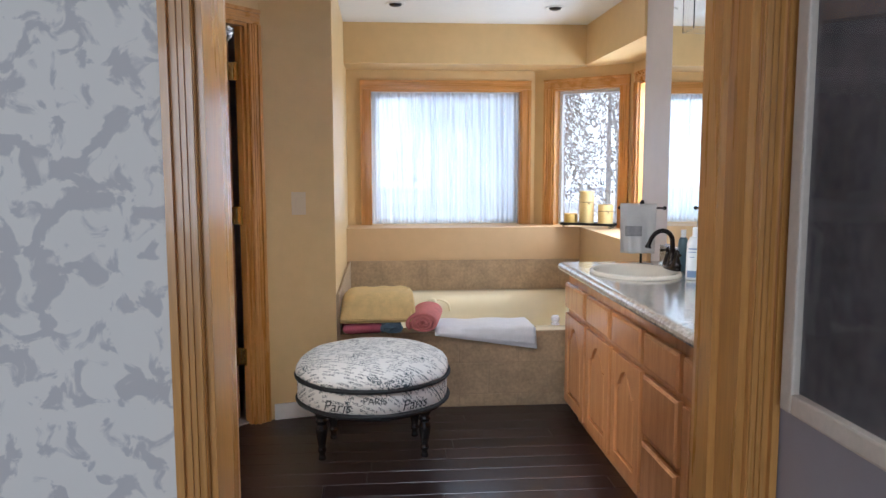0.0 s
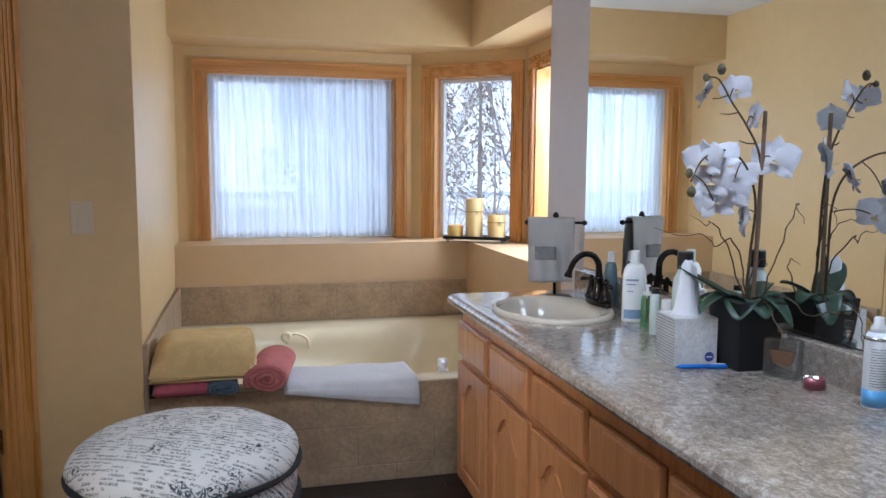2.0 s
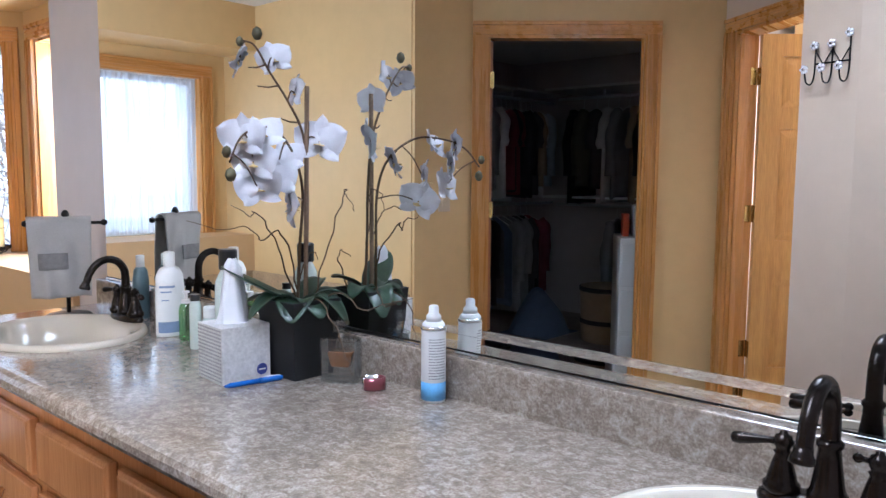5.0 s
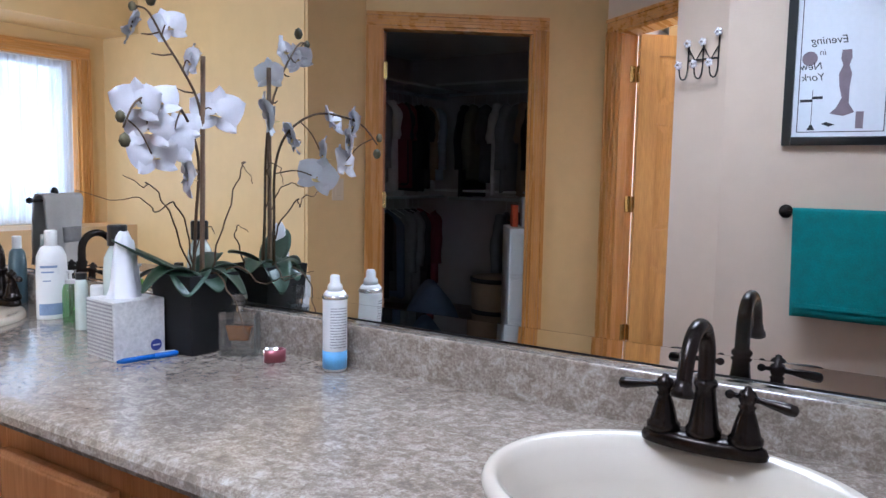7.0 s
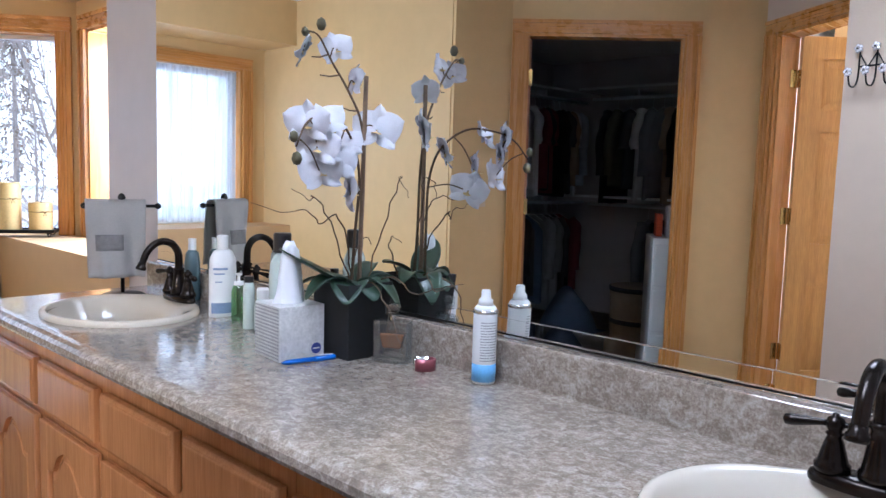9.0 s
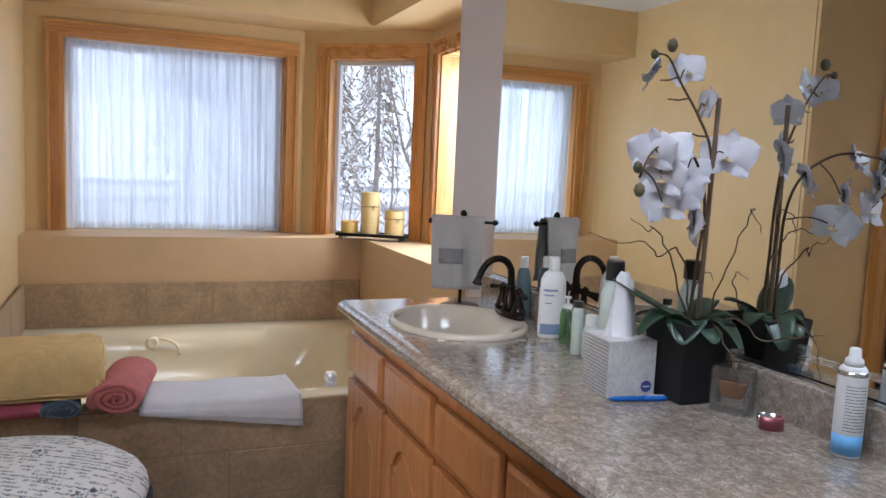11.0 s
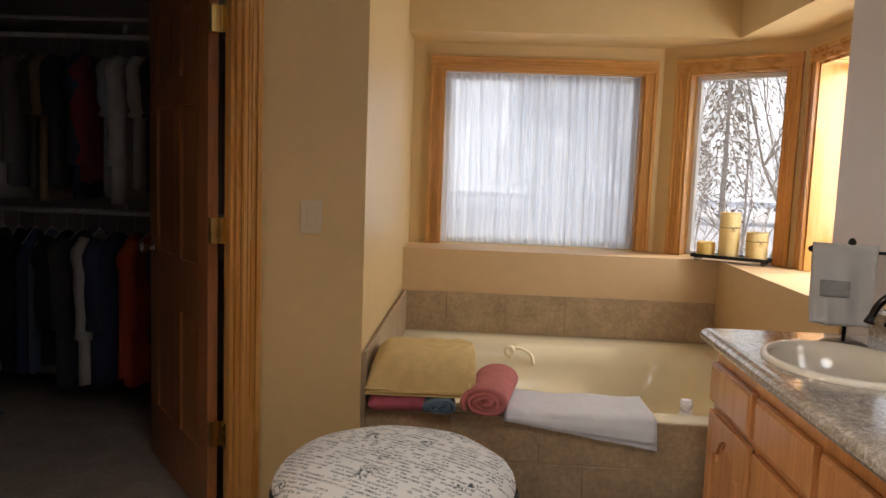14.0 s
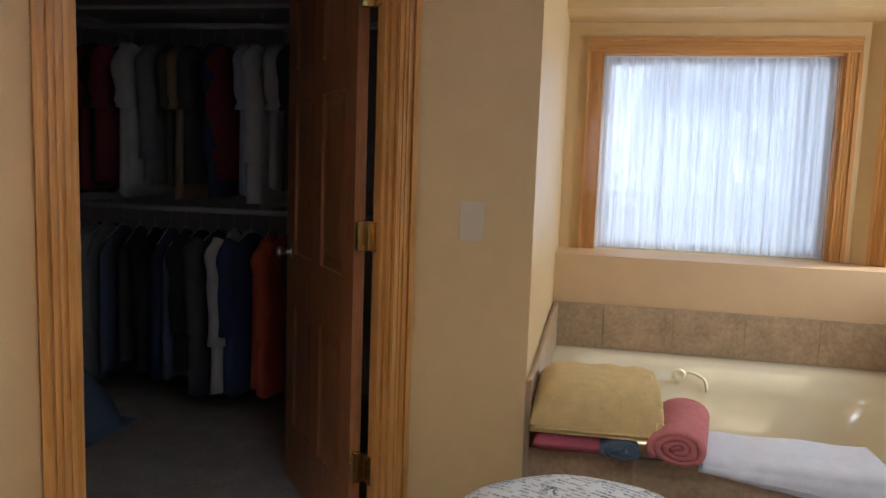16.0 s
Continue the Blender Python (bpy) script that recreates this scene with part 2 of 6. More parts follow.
M["paper"] = material("print paper", (0.74, 0.76, 0.82), 0.6, spread=0.03)
M["mauve"] = material("mauve print", (0.22, 0.17, 0.20), 0.7, spread=0.15, scale=30)
M["snow"] = material("snowy ground", (0.75, 0.76, 0.80), 0.9, spread=0.12, scale=0.8, bump=0.5, bump_scale=4)
M["bark"] = material("pale bare bark", (0.60, 0.54, 0.49), 0.9, spread=0.3, scale=20)
M["needles"] = material("conifer needles", (0.30, 0.25, 0.19), 0.8, spread=0.5, scale=6)
M["dry_leaf"] = material("dry russet leaf", (0.36, 0.20, 0.12), 0.8, spread=0.4, scale=8)
M["plaster_out"] = material("outside siding", (0.5, 0.47, 0.42), 0.8, spread=0.06)


def counter_material():
    """Polished mottled laminate: fine fleck, short pale dashes and broad soft clouds."""
    m = bpy.data.materials.new("mottled laminate")
    m.use_nodes = True
    t = m.node_tree
    b = t.nodes["Principled BSDF"]
    geo = t.nodes.new("ShaderNodeNewGeometry")
    mp = t.nodes.new("ShaderNodeMapping")
    mp.inputs["Rotation"].default_value = (0, 0, radians(35))
    mp.inputs["Scale"].default_value = (1, 0.8, 1)
    t.links.new(geo.outputs["Position"], mp.inputs["Vector"])
    n1, n2, n3 = (t.nodes.new("ShaderNodeTexNoise") for _ in range(3))
    for n, s, d in ((n1, 62, 6), (n2, 210, 5), (n3, 7, 5)):
        n.inputs["Scale"].default_value, n.inputs["Detail"].default_value = s, d
        n.inputs["Distortion"].default_value = 0.8
        t.links.new(mp.outputs[0] if n is n1 else geo.outputs["Position"], n.inputs["Vector"])
    acc = None
    for n, w in ((n1, 0.46), (n2, 0.36), (n3, 0.18)):
        k = t.nodes.new("ShaderNodeMath")
        k.operation = "MULTIPLY_ADD"
        k.inputs[1].default_value = w
        k.inputs[2].default_value = 0.0
        t.links.new(n.outputs["Fac"], k.inputs[0])
        if acc:
            t.links.new(acc.outputs[0], k.inputs[2])
        acc = k
    r = t.nodes.new("ShaderNodeValToRGB")
    e = r.color_ramp.elements
    e[0].position, e[0].color = 0.38, (0.20, 0.16, 0.125, 1)
    e[1].position, e[1].color = 0.63, (0.50, 0.445, 0.385, 1)
    for p, c in ((0.46, (0.26, 0.21, 0.165)), (0.53, (0.35, 0.295, 0.24))):
        e.new(p).color = (*c, 1)
    t.links.new(acc.outputs[0], r.inputs[0])
    t.links.new(r.outputs[0], b.inputs["Base Color"])
    rr = t.nodes.new("ShaderNodeMapRange")
    rr.inputs["To Min"].default_value, rr.inputs["To Max"].default_value = 0.10, 0.22
    b.inputs["Coat Weight"].default_value, b.inputs["Coat Roughness"].default_value = 0.6, 0.14
    t.links.new(n3.outputs["Fac"], rr.inputs["Value"])
    t.links.new(rr.outputs[0], b.inputs["Roughness"])
    bp = t.nodes.new("ShaderNodeBump")
    bp.inputs["Strength"].default_value, bp.inputs["Distance"].default_value = 0.05, 0.002
    t.links.new(n1.outputs["Fac"], bp.inputs["Height"])
    t.links.new(bp.outputs[0], b.inputs["Normal"])
    return m


def wallpaper_material():
    m = bpy.data.materials.new("grey floral wallpaper")
    m.use_nodes = True
    t = m.node_tree
    b = t.nodes["Principled BSDF"]
    geo = t.nodes.new("ShaderNodeNewGeometry")
    n1 = t.nodes.new("ShaderNodeTexNoise")
    n1.inputs["Scale"].default_value, n1.inputs["Detail"].default_value, n1.inputs["Distortion"].default_value = 24, 5, 0.7
    n2 = t.nodes.new("ShaderNodeTexNoise")
    n2.inputs["Scale"].default_value, n2.inputs["Detail"].default_value = 4, 2
    add = t.nodes.new("ShaderNodeMath")
    add.operation = "MULTIPLY_ADD"
    add.inputs[1].default_value = 0.35
    t.links.new(geo.outputs["Position"], n1.inputs["Vector"])
    t.links.new(geo.outputs["Position"], n2.inputs["Vector"])
    t.links.new(n2.outputs["Fac"], add.inputs[0])
    t.links.new(n1.outputs["Fac"], add.inputs[2])
    r = t.nodes.new("ShaderNodeValToRGB")
    e = r.color_ramp.elements
    e[0].position, e[0].color = 0.655, (0.84, 0.77, 0.68, 1)
    e[1].position, e[1].color = 0.71, (0.60, 0.55, 0.51, 1)
    t.links.new(add.outputs[0], r.inputs[0])
    t.links.new(r.outputs[0], b.inputs["Base Color"])
    b.inputs["Roughness"].default_value = 0.7
    return m


def script_fabric():
    """Cream cloth with lines of dark handwriting-like print and a few heavier stamps."""
    m = bpy.data.materials.new("printed script fabric")
    m.use_nodes = True
    t = m.node_tree
    b = t.nodes["Principled BSDF"]
    geo = t.nodes.new("ShaderNodeNewGeometry")

    def math_node(op, a, c=None, d=None):
        n = t.nodes.new("ShaderNodeMath")
        n.operation = op
        for i, v in enumerate((a, c, d)):
            if v is None:
                continue
            if isinstance(v, (int, float)):
                n.inputs[i].default_value = v
            else:
                t.links.new(v, n.inputs[i])
        return n.outputs[0]

    def along(d):
        n = t.nodes.new("ShaderNodeVectorMath")
        n.operation = "DOT_PRODUCT"
        n.inputs[1].default_value = d
        t.links.new(geo.outputs["Position"], n.inputs[0])
        return n.outputs["Value"]

    def noise_of(vec, scale, detail, dist=0.0):
        n = t.nodes.new("ShaderNodeTexNoise")
        n.inputs["Scale"].default_value, n.inputs["Detail"].default_value, n.inputs["Distortion"].default_value = scale, detail, dist
        t.links.new(vec, n.inputs["Vector"])
        return n.outputs["Fac"]

    u, v = along((0.88, -0.47, 0.0)), along((0.47, 0.88, 0.9))
    line = math_node("MULTIPLY_ADD", v, 1 / 0.019, 0.0)
    row = math_node("FLOOR", line)
    mid = math_node("ABSOLUTE", math_node("SUBTRACT", math_node("FRACT", line), 0.5))
    uv = t.nodes.new("ShaderNodeCombineXYZ")
    t.links.new(math_node("MULTIPLY", u, 150), uv.inputs[0])
    t.links.new(math_node("MULTIPLY", v, 95), uv.inputs[1])
    t.links.new(math_node("MULTIPLY", row, 7.3), uv.inputs[2])
    pen_line = math_node("ABSOLUTE", math_node("SUBTRACT", noise_of(uv.outputs[0], 1.0, 1.0, 1.2), 0.5))
    word = t.nodes.new("ShaderNodeCombineXYZ")
    t.links.new(math_node("MULTIPLY", u, 24), word.inputs[0])
    t.links.new(math_node("MULTIPLY", row, 3.7), word.inputs[1])
    words = noise_of(word.outputs[0], 1.0, 1.0)
    patch = noise_of(geo.outputs["Position"], 9.0, 1.0)
    ink = math_node("MULTIPLY", math_node("LESS_THAN", pen_line, 0.06), math_node("LESS_THAN", mid, 0.30))
    ink = math_node("MULTIPLY", ink, math_node("GREATER_THAN", words, 0.46))
    ink = math_node("MULTIPLY", ink, math_node("GREATER_THAN", patch, 0.40))
    big = t.nodes.new("ShaderNodeCombineXYZ")
    t.links.new(math_node("MULTIPLY", u, 55), big.inputs[0])
    t.links.new(math_node("MULTIPLY", v, 34), big.inputs[1])
    bold = math_node("LESS_THAN", math_node("ABSOLUTE", math_node("SUBTRACT", noise_of(big.outputs[0], 1.0, 2.0, 1.5), 0.5)), 0.05)
    bold = math_node("MULTIPLY", bold, math_node("LESS_THAN", patch, 0.40))
    both = math_node("MAXIMUM", math_node("MULTIPLY", ink, 0.95), bold)
    mix = t.nodes.new("ShaderNodeMix")
    mix.data_type = "RGBA"
    mix.inputs[6].default_value, mix.inputs[7].default_value = (0.68, 0.65, 0.61, 1), (0.06, 0.075, 0.085, 1)
    t.links.new(both, mix.inputs[0])
    t.links.new(mix.outputs[2], b.inputs["Base Color"])
    b.inputs["Roughness"].default_value = 0.9
    bp = t.nodes.new("ShaderNodeBump")
    bp.inputs["Strength"].default_value, bp.inputs["Distance"].default_value = 0.2, 0.002
    t.links.new(noise_of(geo.outputs["Position"], 500, 2.0), bp.inputs["Height"])
    t.links.new(bp.outputs[0], b.inputs["Normal"])
    return m


M["counter"] = counter_material()
M["wallpaper"] = wallpaper_material()
M["script"] = script_fabric()


# ---- building helpers ----
def part(name, bm, mat, parent=None, label="", smooth=False, bevel=0.0, m=None):
    if bevel:
        bmesh.ops.bevel(bm, geom=bm.edges[:], offset=bevel, segments=2, affect="EDGES", profile=0.6, clamp_overlap=True)
    bmesh.ops.recalc_face_normals(bm, faces=bm.faces[:])
    me = bpy.data.meshes.new(name)
    if smooth:
        for f in bm.faces:
            f.smooth = True
    bm.to_mesh(me)
    bm.free()
    me.materials.append(M[mat] if isinstance(mat, str) else mat)
    ob = new(name, me)
    if parent is not None:
        ob.parent = parent
    if m is not None:
        ob.matrix_basis = m
    if label:
        ob["label"] = label
    return ob


def thing(name, label, category, m=None, group="", kind=""):
    ob = new(name)
    if m is not None:
        ob.matrix_basis = m
    return tagged(ob, label, category, group, kind)


def B(*boxes, m=None):
    """A bmesh of boxes, each (x0, x1, y0, y1, z0, z1)."""
    bm = bmesh.new()
    for x0, x1, y0, y1, z0, z1 in boxes:
        k = Matrix.Translation(((x0 + x1) / 2, (y0 + y1) / 2, (z0 + z1) / 2)) @ Matrix.Diagonal((abs(x1 - x0), abs(y1 - y0), abs(z1 - z0), 1))
        bmesh.ops.create_cube(bm, size=1, matrix=(m @ k) if m else k)
    return bm


def add_lathe(bm, profile, seg=24, m=None):
    m = m or Matrix()
    rings = []
    for r, z in profile:
        rings.append([bm.verts.new(m @ Vector((r * math.cos(2 * math.pi * i / seg), r * math.sin(2 * math.pi * i / seg), z))) for i in range(seg)] if r > 1e-5 else [bm.verts.new(m @ Vector((0, 0, z)))])
    for a, b in zip(rings, rings[1:]):
        for i in range(seg):
            j = (i + 1) % seg
            q = [a[i % len(a)], a[j % len(a)], b[j % len(b)], b[i % len(b)]]
            q = list(dict.fromkeys(q))
            if len(q) > 2:
                bm.faces.new(q)
    for ring in (rings[0], rings[-1]):
        if len(ring) > 2:
            bm.faces.new(ring)
    return bm


def lathe(profile, seg=24, m=None):
    return add_lathe(bmesh.new(), profile, seg, m)


def add_tube(bm, pts, radius, seg=8, m=None):
    pts = [Vector(p) for p in pts]
    if m:
        pts = [m @ p for p in pts]
    rad = radius if isinstance(radius, (list, tuple)) else [radius] * len(pts)
    side = None
    rings = []
    for i, p in enumerate(pts):
        d = (pts[min(i + 1, len(pts) - 1)] - pts[max(i - 1, 0)]).normalized()
        if side is None:
            side = d.orthogonal().normalized()
        side = (side - d * side.dot(d)).normalized()
        up = d.cross(side)
        rings.append([bm.verts.new(p + rad[i] * (math.cos(2 * math.pi * k / seg) * side + math.sin(2 * math.pi * k / seg) * up)) for k in range(seg)])
    for a, b in zip(rings, rings[1:]):
        for k in range(seg):
            bm.faces.new((a[k], a[(k + 1) % seg], b[(k + 1) % seg], b[k]))
    bm.faces.new(rings[0])
    bm.faces.new(rings[-1][::-1])
    return bm


def tube(pts, radius, seg=8, m=None):
    return add_tube(bmesh.new(), pts, radius, seg, m)


def spline(pts, n=8):
    """Catmull-Rom through points."""
    p = [Vector(q) for q in pts]
    p = [2 * p[0] - p[1]] + p + [2 * p[-1] - p[-2]]
    out = []
    for i in range(1, len(p) - 2):
        for k in range(n):
            t = k / n
            a, b, c, d = p[i - 1 : i + 3]
            out.append(0.5 * (2 * b + (c - a) * t + (2 * a - 5 * b + 4 * c - d) * t * t + (3 * b - a - 3 * c + d) * t ** 3))
    out.append(p[-2])
    return out


def prism(poly, z0, z1, m=None):
    bm = bmesh.new()
    m = m or Matrix()
    lo = [bm.verts.new(m @ Vector((x, y, z0))) for x, y in poly]
    hi = [bm.verts.new(m @ Vector((x, y, z1))) for x, y in poly]
    n = len(poly)
    for i in range(n):
        bm.faces.new((lo[i], lo[(i + 1) % n], hi[(i + 1) % n], hi[i]))
    bm.faces.new(lo[::-1])
    bm.faces.new(hi)
    return bm


def heights(nx, ny, fn):
    """A closed cushion-like sheet: fn(u, v) gives the upper point and the lower point for u, v in 0..1."""
    bm = bmesh.new()
    up = [[bm.verts.new(fn(i / nx, j / ny)[0]) for j in range(ny + 1)] for i in range(nx + 1)]
    dn = [[bm.verts.new(fn(i / nx, j / ny)[1]) for j in range(ny + 1)] for i in range(nx + 1)]
    for i in range(nx):
        for j in range(ny):
            bm.faces.new((up[i][j], up[i + 1][j], up[i + 1][j + 1], up[i][j + 1]))
            bm.faces.new((dn[i][j], dn[i][j + 1], dn[i + 1][j + 1], dn[i + 1][j]))
    for i in range(nx):
        bm.faces.new((up[i][0], dn[i][0], dn[i + 1][0], up[i + 1][0]))
        bm.faces.new((up[i][ny], up[i + 1][ny], dn[i + 1][ny], dn[i][ny]))
    for j in range(ny):
        bm.faces.new((up[0][j], up[0][j + 1], dn[0][j + 1], dn[0][j]))
        bm.faces.new((up[nx][j], dn[nx][j], dn[nx][j + 1], up[nx][j + 1]))
    return bm


def wall_frame(p0, p1):
    """Local x runs from p0 to p1, local y points to the right of that way (into the wall), z up. And the length."""
    d = Vector((p1[0] - p0[0], p1[1] - p0[1], 0))
    n = d.length
    d.normalize()
    m = Matrix(((d.x, d.y, 0, p0[0]), (d.y, -d.x, 0, p0[1]), (0, 0, 1, 0), (0, 0, 0, 1)))
    return m, n


def right_frame(p0, p1):
    """As wall_frame, but unmirrored: local y points to the left of the way from p0 to p1."""
    d = Vector((p1[0] - p0[0], p1[1] - p0[1], 0))
    n = d.length
    d.normalize()
    return Matrix(((d.x, -d.y, 0, p0[0]), (d.y, d.x, 0, p0[1]), (0, 0, 1, 0), (0, 0, 0, 1))), n


def wall(name, p0, p1, z0, z1, thick, mat, openings=(), label="", before=0.0, after=0.0):
    """A wall whose room face runs from p0 to p1 with the room on the right; its body lies to the left. openings: (s0, s1, z0, z1)."""
    m, n = right_frame(p0, p1)
    pieces, s = [], -before
    for a, b, lo, hi in sorted(openings):
        pieces.append((s, a, 0, thick, z0, z1))
        if lo > z0:
            pieces.append((a, b, 0, thick, z0, lo))
        if hi < z1:
            pieces.append((a, b, 0, thick, hi, z1))
        s = b
    pieces.append((s, n + after, 0, thick, z0, z1))
    ob = part(name, B(*pieces, m=m), mat)
    return tagged(ob, label or "painted wall", "wall", kind="structure")


CEIL = 2.334
PA, PK, PB, PC, PP, PQ = (0.07, 1.62), (0.07, 2.385), (-0.005, 2.605), (-0.46, 2.605), (-0.955, 3.28), (-0.093, 4.32)
PR, PS, C1, C2, PD, PE, PF = (0.262, 4.41), (0.25, 6.20), (1.69, 6.20), (2.295, 5.692), (2.295, 4.62), (2.0, 4.62), (2.0, 1.62)
LEDGE, SOFFIT = 0.883, 2.054
DOOR_H = 2.036

# ---- the large structure ----
wall("wall_towel", PA, PK, 0, CEIL, 0.12, "paint_pink", label="pale painted wall with a towel bar")
wall("wall_splay", PK, PB, 0, CEIL, 0.12, "paint_pink", label="pale painted splayed wall end with a hook rack")
wall("wall_corner", PB, PC, 0, CEIL, 0.10, "paint_pink", before=-0.12)
_, LEN_WC = right_frame(PC, PP)
_, LEN_CL = right_frame(PP, PQ)
WC_S = (LEN_WC - 0.80, LEN_WC - 0.085)
CL_S = (LEN_CL - 0.070 - 0.875, LEN_CL - 0.070)
wall("wall_water_closet", PC, PP, 0, CEIL, 0.12, "paint_pink", [(*WC_S, 0, DOOR_H)])
wall("wall_closet", PP, PQ, 0, CEIL, 0.085, "paint_tan", [(*CL_S, 0, DOOR_H)], label="tan painted wall with the closet doorway")
wall("wall_switch", PQ, PR, 0, CEIL, 0.025, "paint_tan", label="tan painted wall with a light switch")
wall("wall_alcove", PR, PS, 0, CEIL, 0.12, "paint_tan", label="tan painted side wall of the tub alcove", before=-0.024)
W1 = (0.168, 1.342, LEDGE, 1.912)
W2 = (0.151, 0.699, LEDGE, 1.912)
W3 = (0.12, 0.80, LEDGE, 1.912)
wall("wall_window", PS, C1, 0, CEIL, 0.14, "paint_tan", [W1], before=0.12, label="tan painted wall with the tub window")
wall("wall_bay", C1, C2, 0, CEIL, 0.14, "paint_tan", [W2], label="tan painted angled bay wall")
wall("wall_bay_side", C2, PD, 0, CEIL, 0.20, "paint_tan", [W3], after=0.0, label="tan painted bay side wall")
wall("wall_return", PD, PE, 0, CEIL, 0.10, "paint_light", before=0.20, after=-0.001)
wall("wall_vanity", PE, PF, 0, CEIL, 0.10, "paint_light", label="pale painted wall behind the vanity mirror")
wall("wall_entry", (2.13, 1.62), (-2.5, 1.62), 0, CEIL, 0.155, "paint_light", [(2.13 - 1.067, 2.13 - 0.262, 0, DOOR_H)])
# closet, water closet and bedroom shells
wall("wall_closet_back", (-2.9, 6.05), (0.145, 6.05), 0, CEIL, 0.1, "paint_light")
wall("wall_closet_left", (-2.9, 3.48), (-2.9, 6.05), 0, CEIL, 0.1, "paint_light", after=0.1)
wall("wall_partition", (-1.09, 3.48), (-3.0, 3.48), 0, CEIL, -0.1, "paint_light")
wall("wall_closet_notch", (-0.955, 3.28), (-1.09, 3.48), 0, CEIL, 0.1, "paint_light")
wall("wall_water_closet_left", (-2.4, 1.62), (-2.4, 3.38), 0, CEIL, 0.1, "paint_tan")
wall("wall_corridor", (1.108, 1.46), (1.108, -2.6), 0, CEIL, 0.1, "paint_corridor_shaded", label="pale wall with a framed picture")
wall("wall_bedroom_back", (1.26, -2.6), (-2.5, -2.6), 0, CEIL, 0.1, "paint_light", [(0.86, 2.26, 0.9, 2.1)])
wall("wall_bedroom_left", (-2.5, -2.6), (-2.5, 1.46), 0, CEIL, 0.1, "paint_light", before=0.1)
paper = part("wallpaper", B((-2.5, 0.226, 1.455, 1.464, 0.0, CEIL)), "wallpaper")
tagged(paper, "pale wallpaper with blotchy grey floral print", "wallpaper", kind="structure")

FILL_HOLE = (0.60, 1.40, 1.95, 2.75)                       # unseen ceiling opening over the vanity floor, added for the fill lamp
# Cover and shaft are added, out of view; the cover stops direct sun.
dome = part("added_sun_cover", B((FILL_HOLE[0] - 0.04, FILL_HOLE[1] + 0.04, FILL_HOLE[2] - 0.04, FILL_HOLE[3] + 0.04, CEIL + 0.451, CEIL + 0.47)), "white_plastic")
tagged(dome, "white cover added over the unseen ceiling opening against the sun", "roof light", kind="structure")
ceiling = part("ceiling", B((-3.05, FILL_HOLE[0], -2.7, 6.2, CEIL, CEIL + 0.12), (FILL_HOLE[1], 2.5, -2.7, 6.2, CEIL, CEIL + 0.12), (FILL_HOLE[0], FILL_HOLE[1], -2.7, FILL_HOLE[2], CEIL, CEIL + 0.12), (FILL_HOLE[0], FILL_HOLE[1], FILL_HOLE[3], 6.2, CEIL, CEIL + 0.12)), "ceiling")
shaft = part("added_fill_shaft", B((FILL_HOLE[0] - 0.04, FILL_HOLE[0], FILL_HOLE[2], FILL_HOLE[3], CEIL + 0.121, CEIL + 0.45), (FILL_HOLE[1], FILL_HOLE[1] + 0.04, FILL_HOLE[2], FILL_HOLE[3], CEIL + 0.121, CEIL + 0.45), (FILL_HOLE[0] - 0.04, FILL_HOLE[1] + 0.04, FILL_HOLE[2] - 0.04, FILL_HOLE[2], CEIL + 0.121, CEIL + 0.45), (FILL_HOLE[0] - 0.04, FILL_HOLE[1] + 0.04, FILL_HOLE[3], FILL_HOLE[3] + 0.04, CEIL + 0.121, CEIL + 0.45)), "ceiling")
tagged(shaft, "white shaft added round the unseen ceiling fill lamp", "roof light", kind="structure")
tagged(ceiling, "white textured ceiling", "ceiling", kind="structure")
def joined(*parts_):
    """Several bmeshes in one."""
    out = bmesh.new()
    for b in parts_:
        me = bpy.data.meshes.new("tmp")
        b.to_mesh(me)
        b.free()
        out.from_mesh(me)
        bpy.data.meshes.remove(me)
    return out


soffit = part("soffit", joined(prism([(0.20, 5.826), (1.985, 5.826), (1.985, 5.962), (1.69, 6.21), (0.20, 6.21)], SOFFIT, CEIL + 0.05), prism([(1.985, 4.612), (2.305, 4.612), (2.305, 5.693), (1.985, 5.962)], SOFFIT, CEIL + 0.05)), "paint_tan")
tagged(soffit, "tan dropped soffit over the tub windows", "soffit", kind="structure")
ledge = part("ledge_wall", joined(prism([(0.20, 5.88), (1.975, 5.88), (1.975, 5.967), (1.69, 6.206), (0.20, 6.206)], 0, LEDGE), prism([(1.975, 4.622), (2.30, 4.622), (2.30, 5.694), (1.975, 5.967)], 0, LEDGE), B((1.975, 1.999, 4.45, 4.6215, 0, LEDGE))), "paint_lower")
tagged(ledge, "peach tan half wall with a deep ledge", "ledge", kind="structure")

floor = part("floor", B((-1.05, 2.1, 1.46, 6.3, -0.12, -0.006)), "floor_base")
tagged(floor, "dark walnut plank floor", "floor", kind="structure")
carpet = part("carpet_closet", prism([(-2.95, 3.38), (-1.0, 3.38), (-0.99, 3.32), (-0.12, 4.365), (0.12, 4.425), (0.12, 6.1), (-2.95, 6.1)], -0.004, 0.006), "carpet")
tagged(carpet, "beige grey closet carpet", "carpet", kind="structure")
carpet2 = part("carpet_bedroom", B((-2.6, 2.0, -2.7, 1.50, -0.1, 0.004)), "carpet")
tagged(carpet2, "beige bedroom carpet", "carpet", kind="structure")
wcfloor = part("floor_water_closet", B((-2.5, -0.3, 1.5, 3.48, -0.1, -0.0062)), "floor_base")
tagged(wcfloor, "dark floor", "floor", kind="structure")


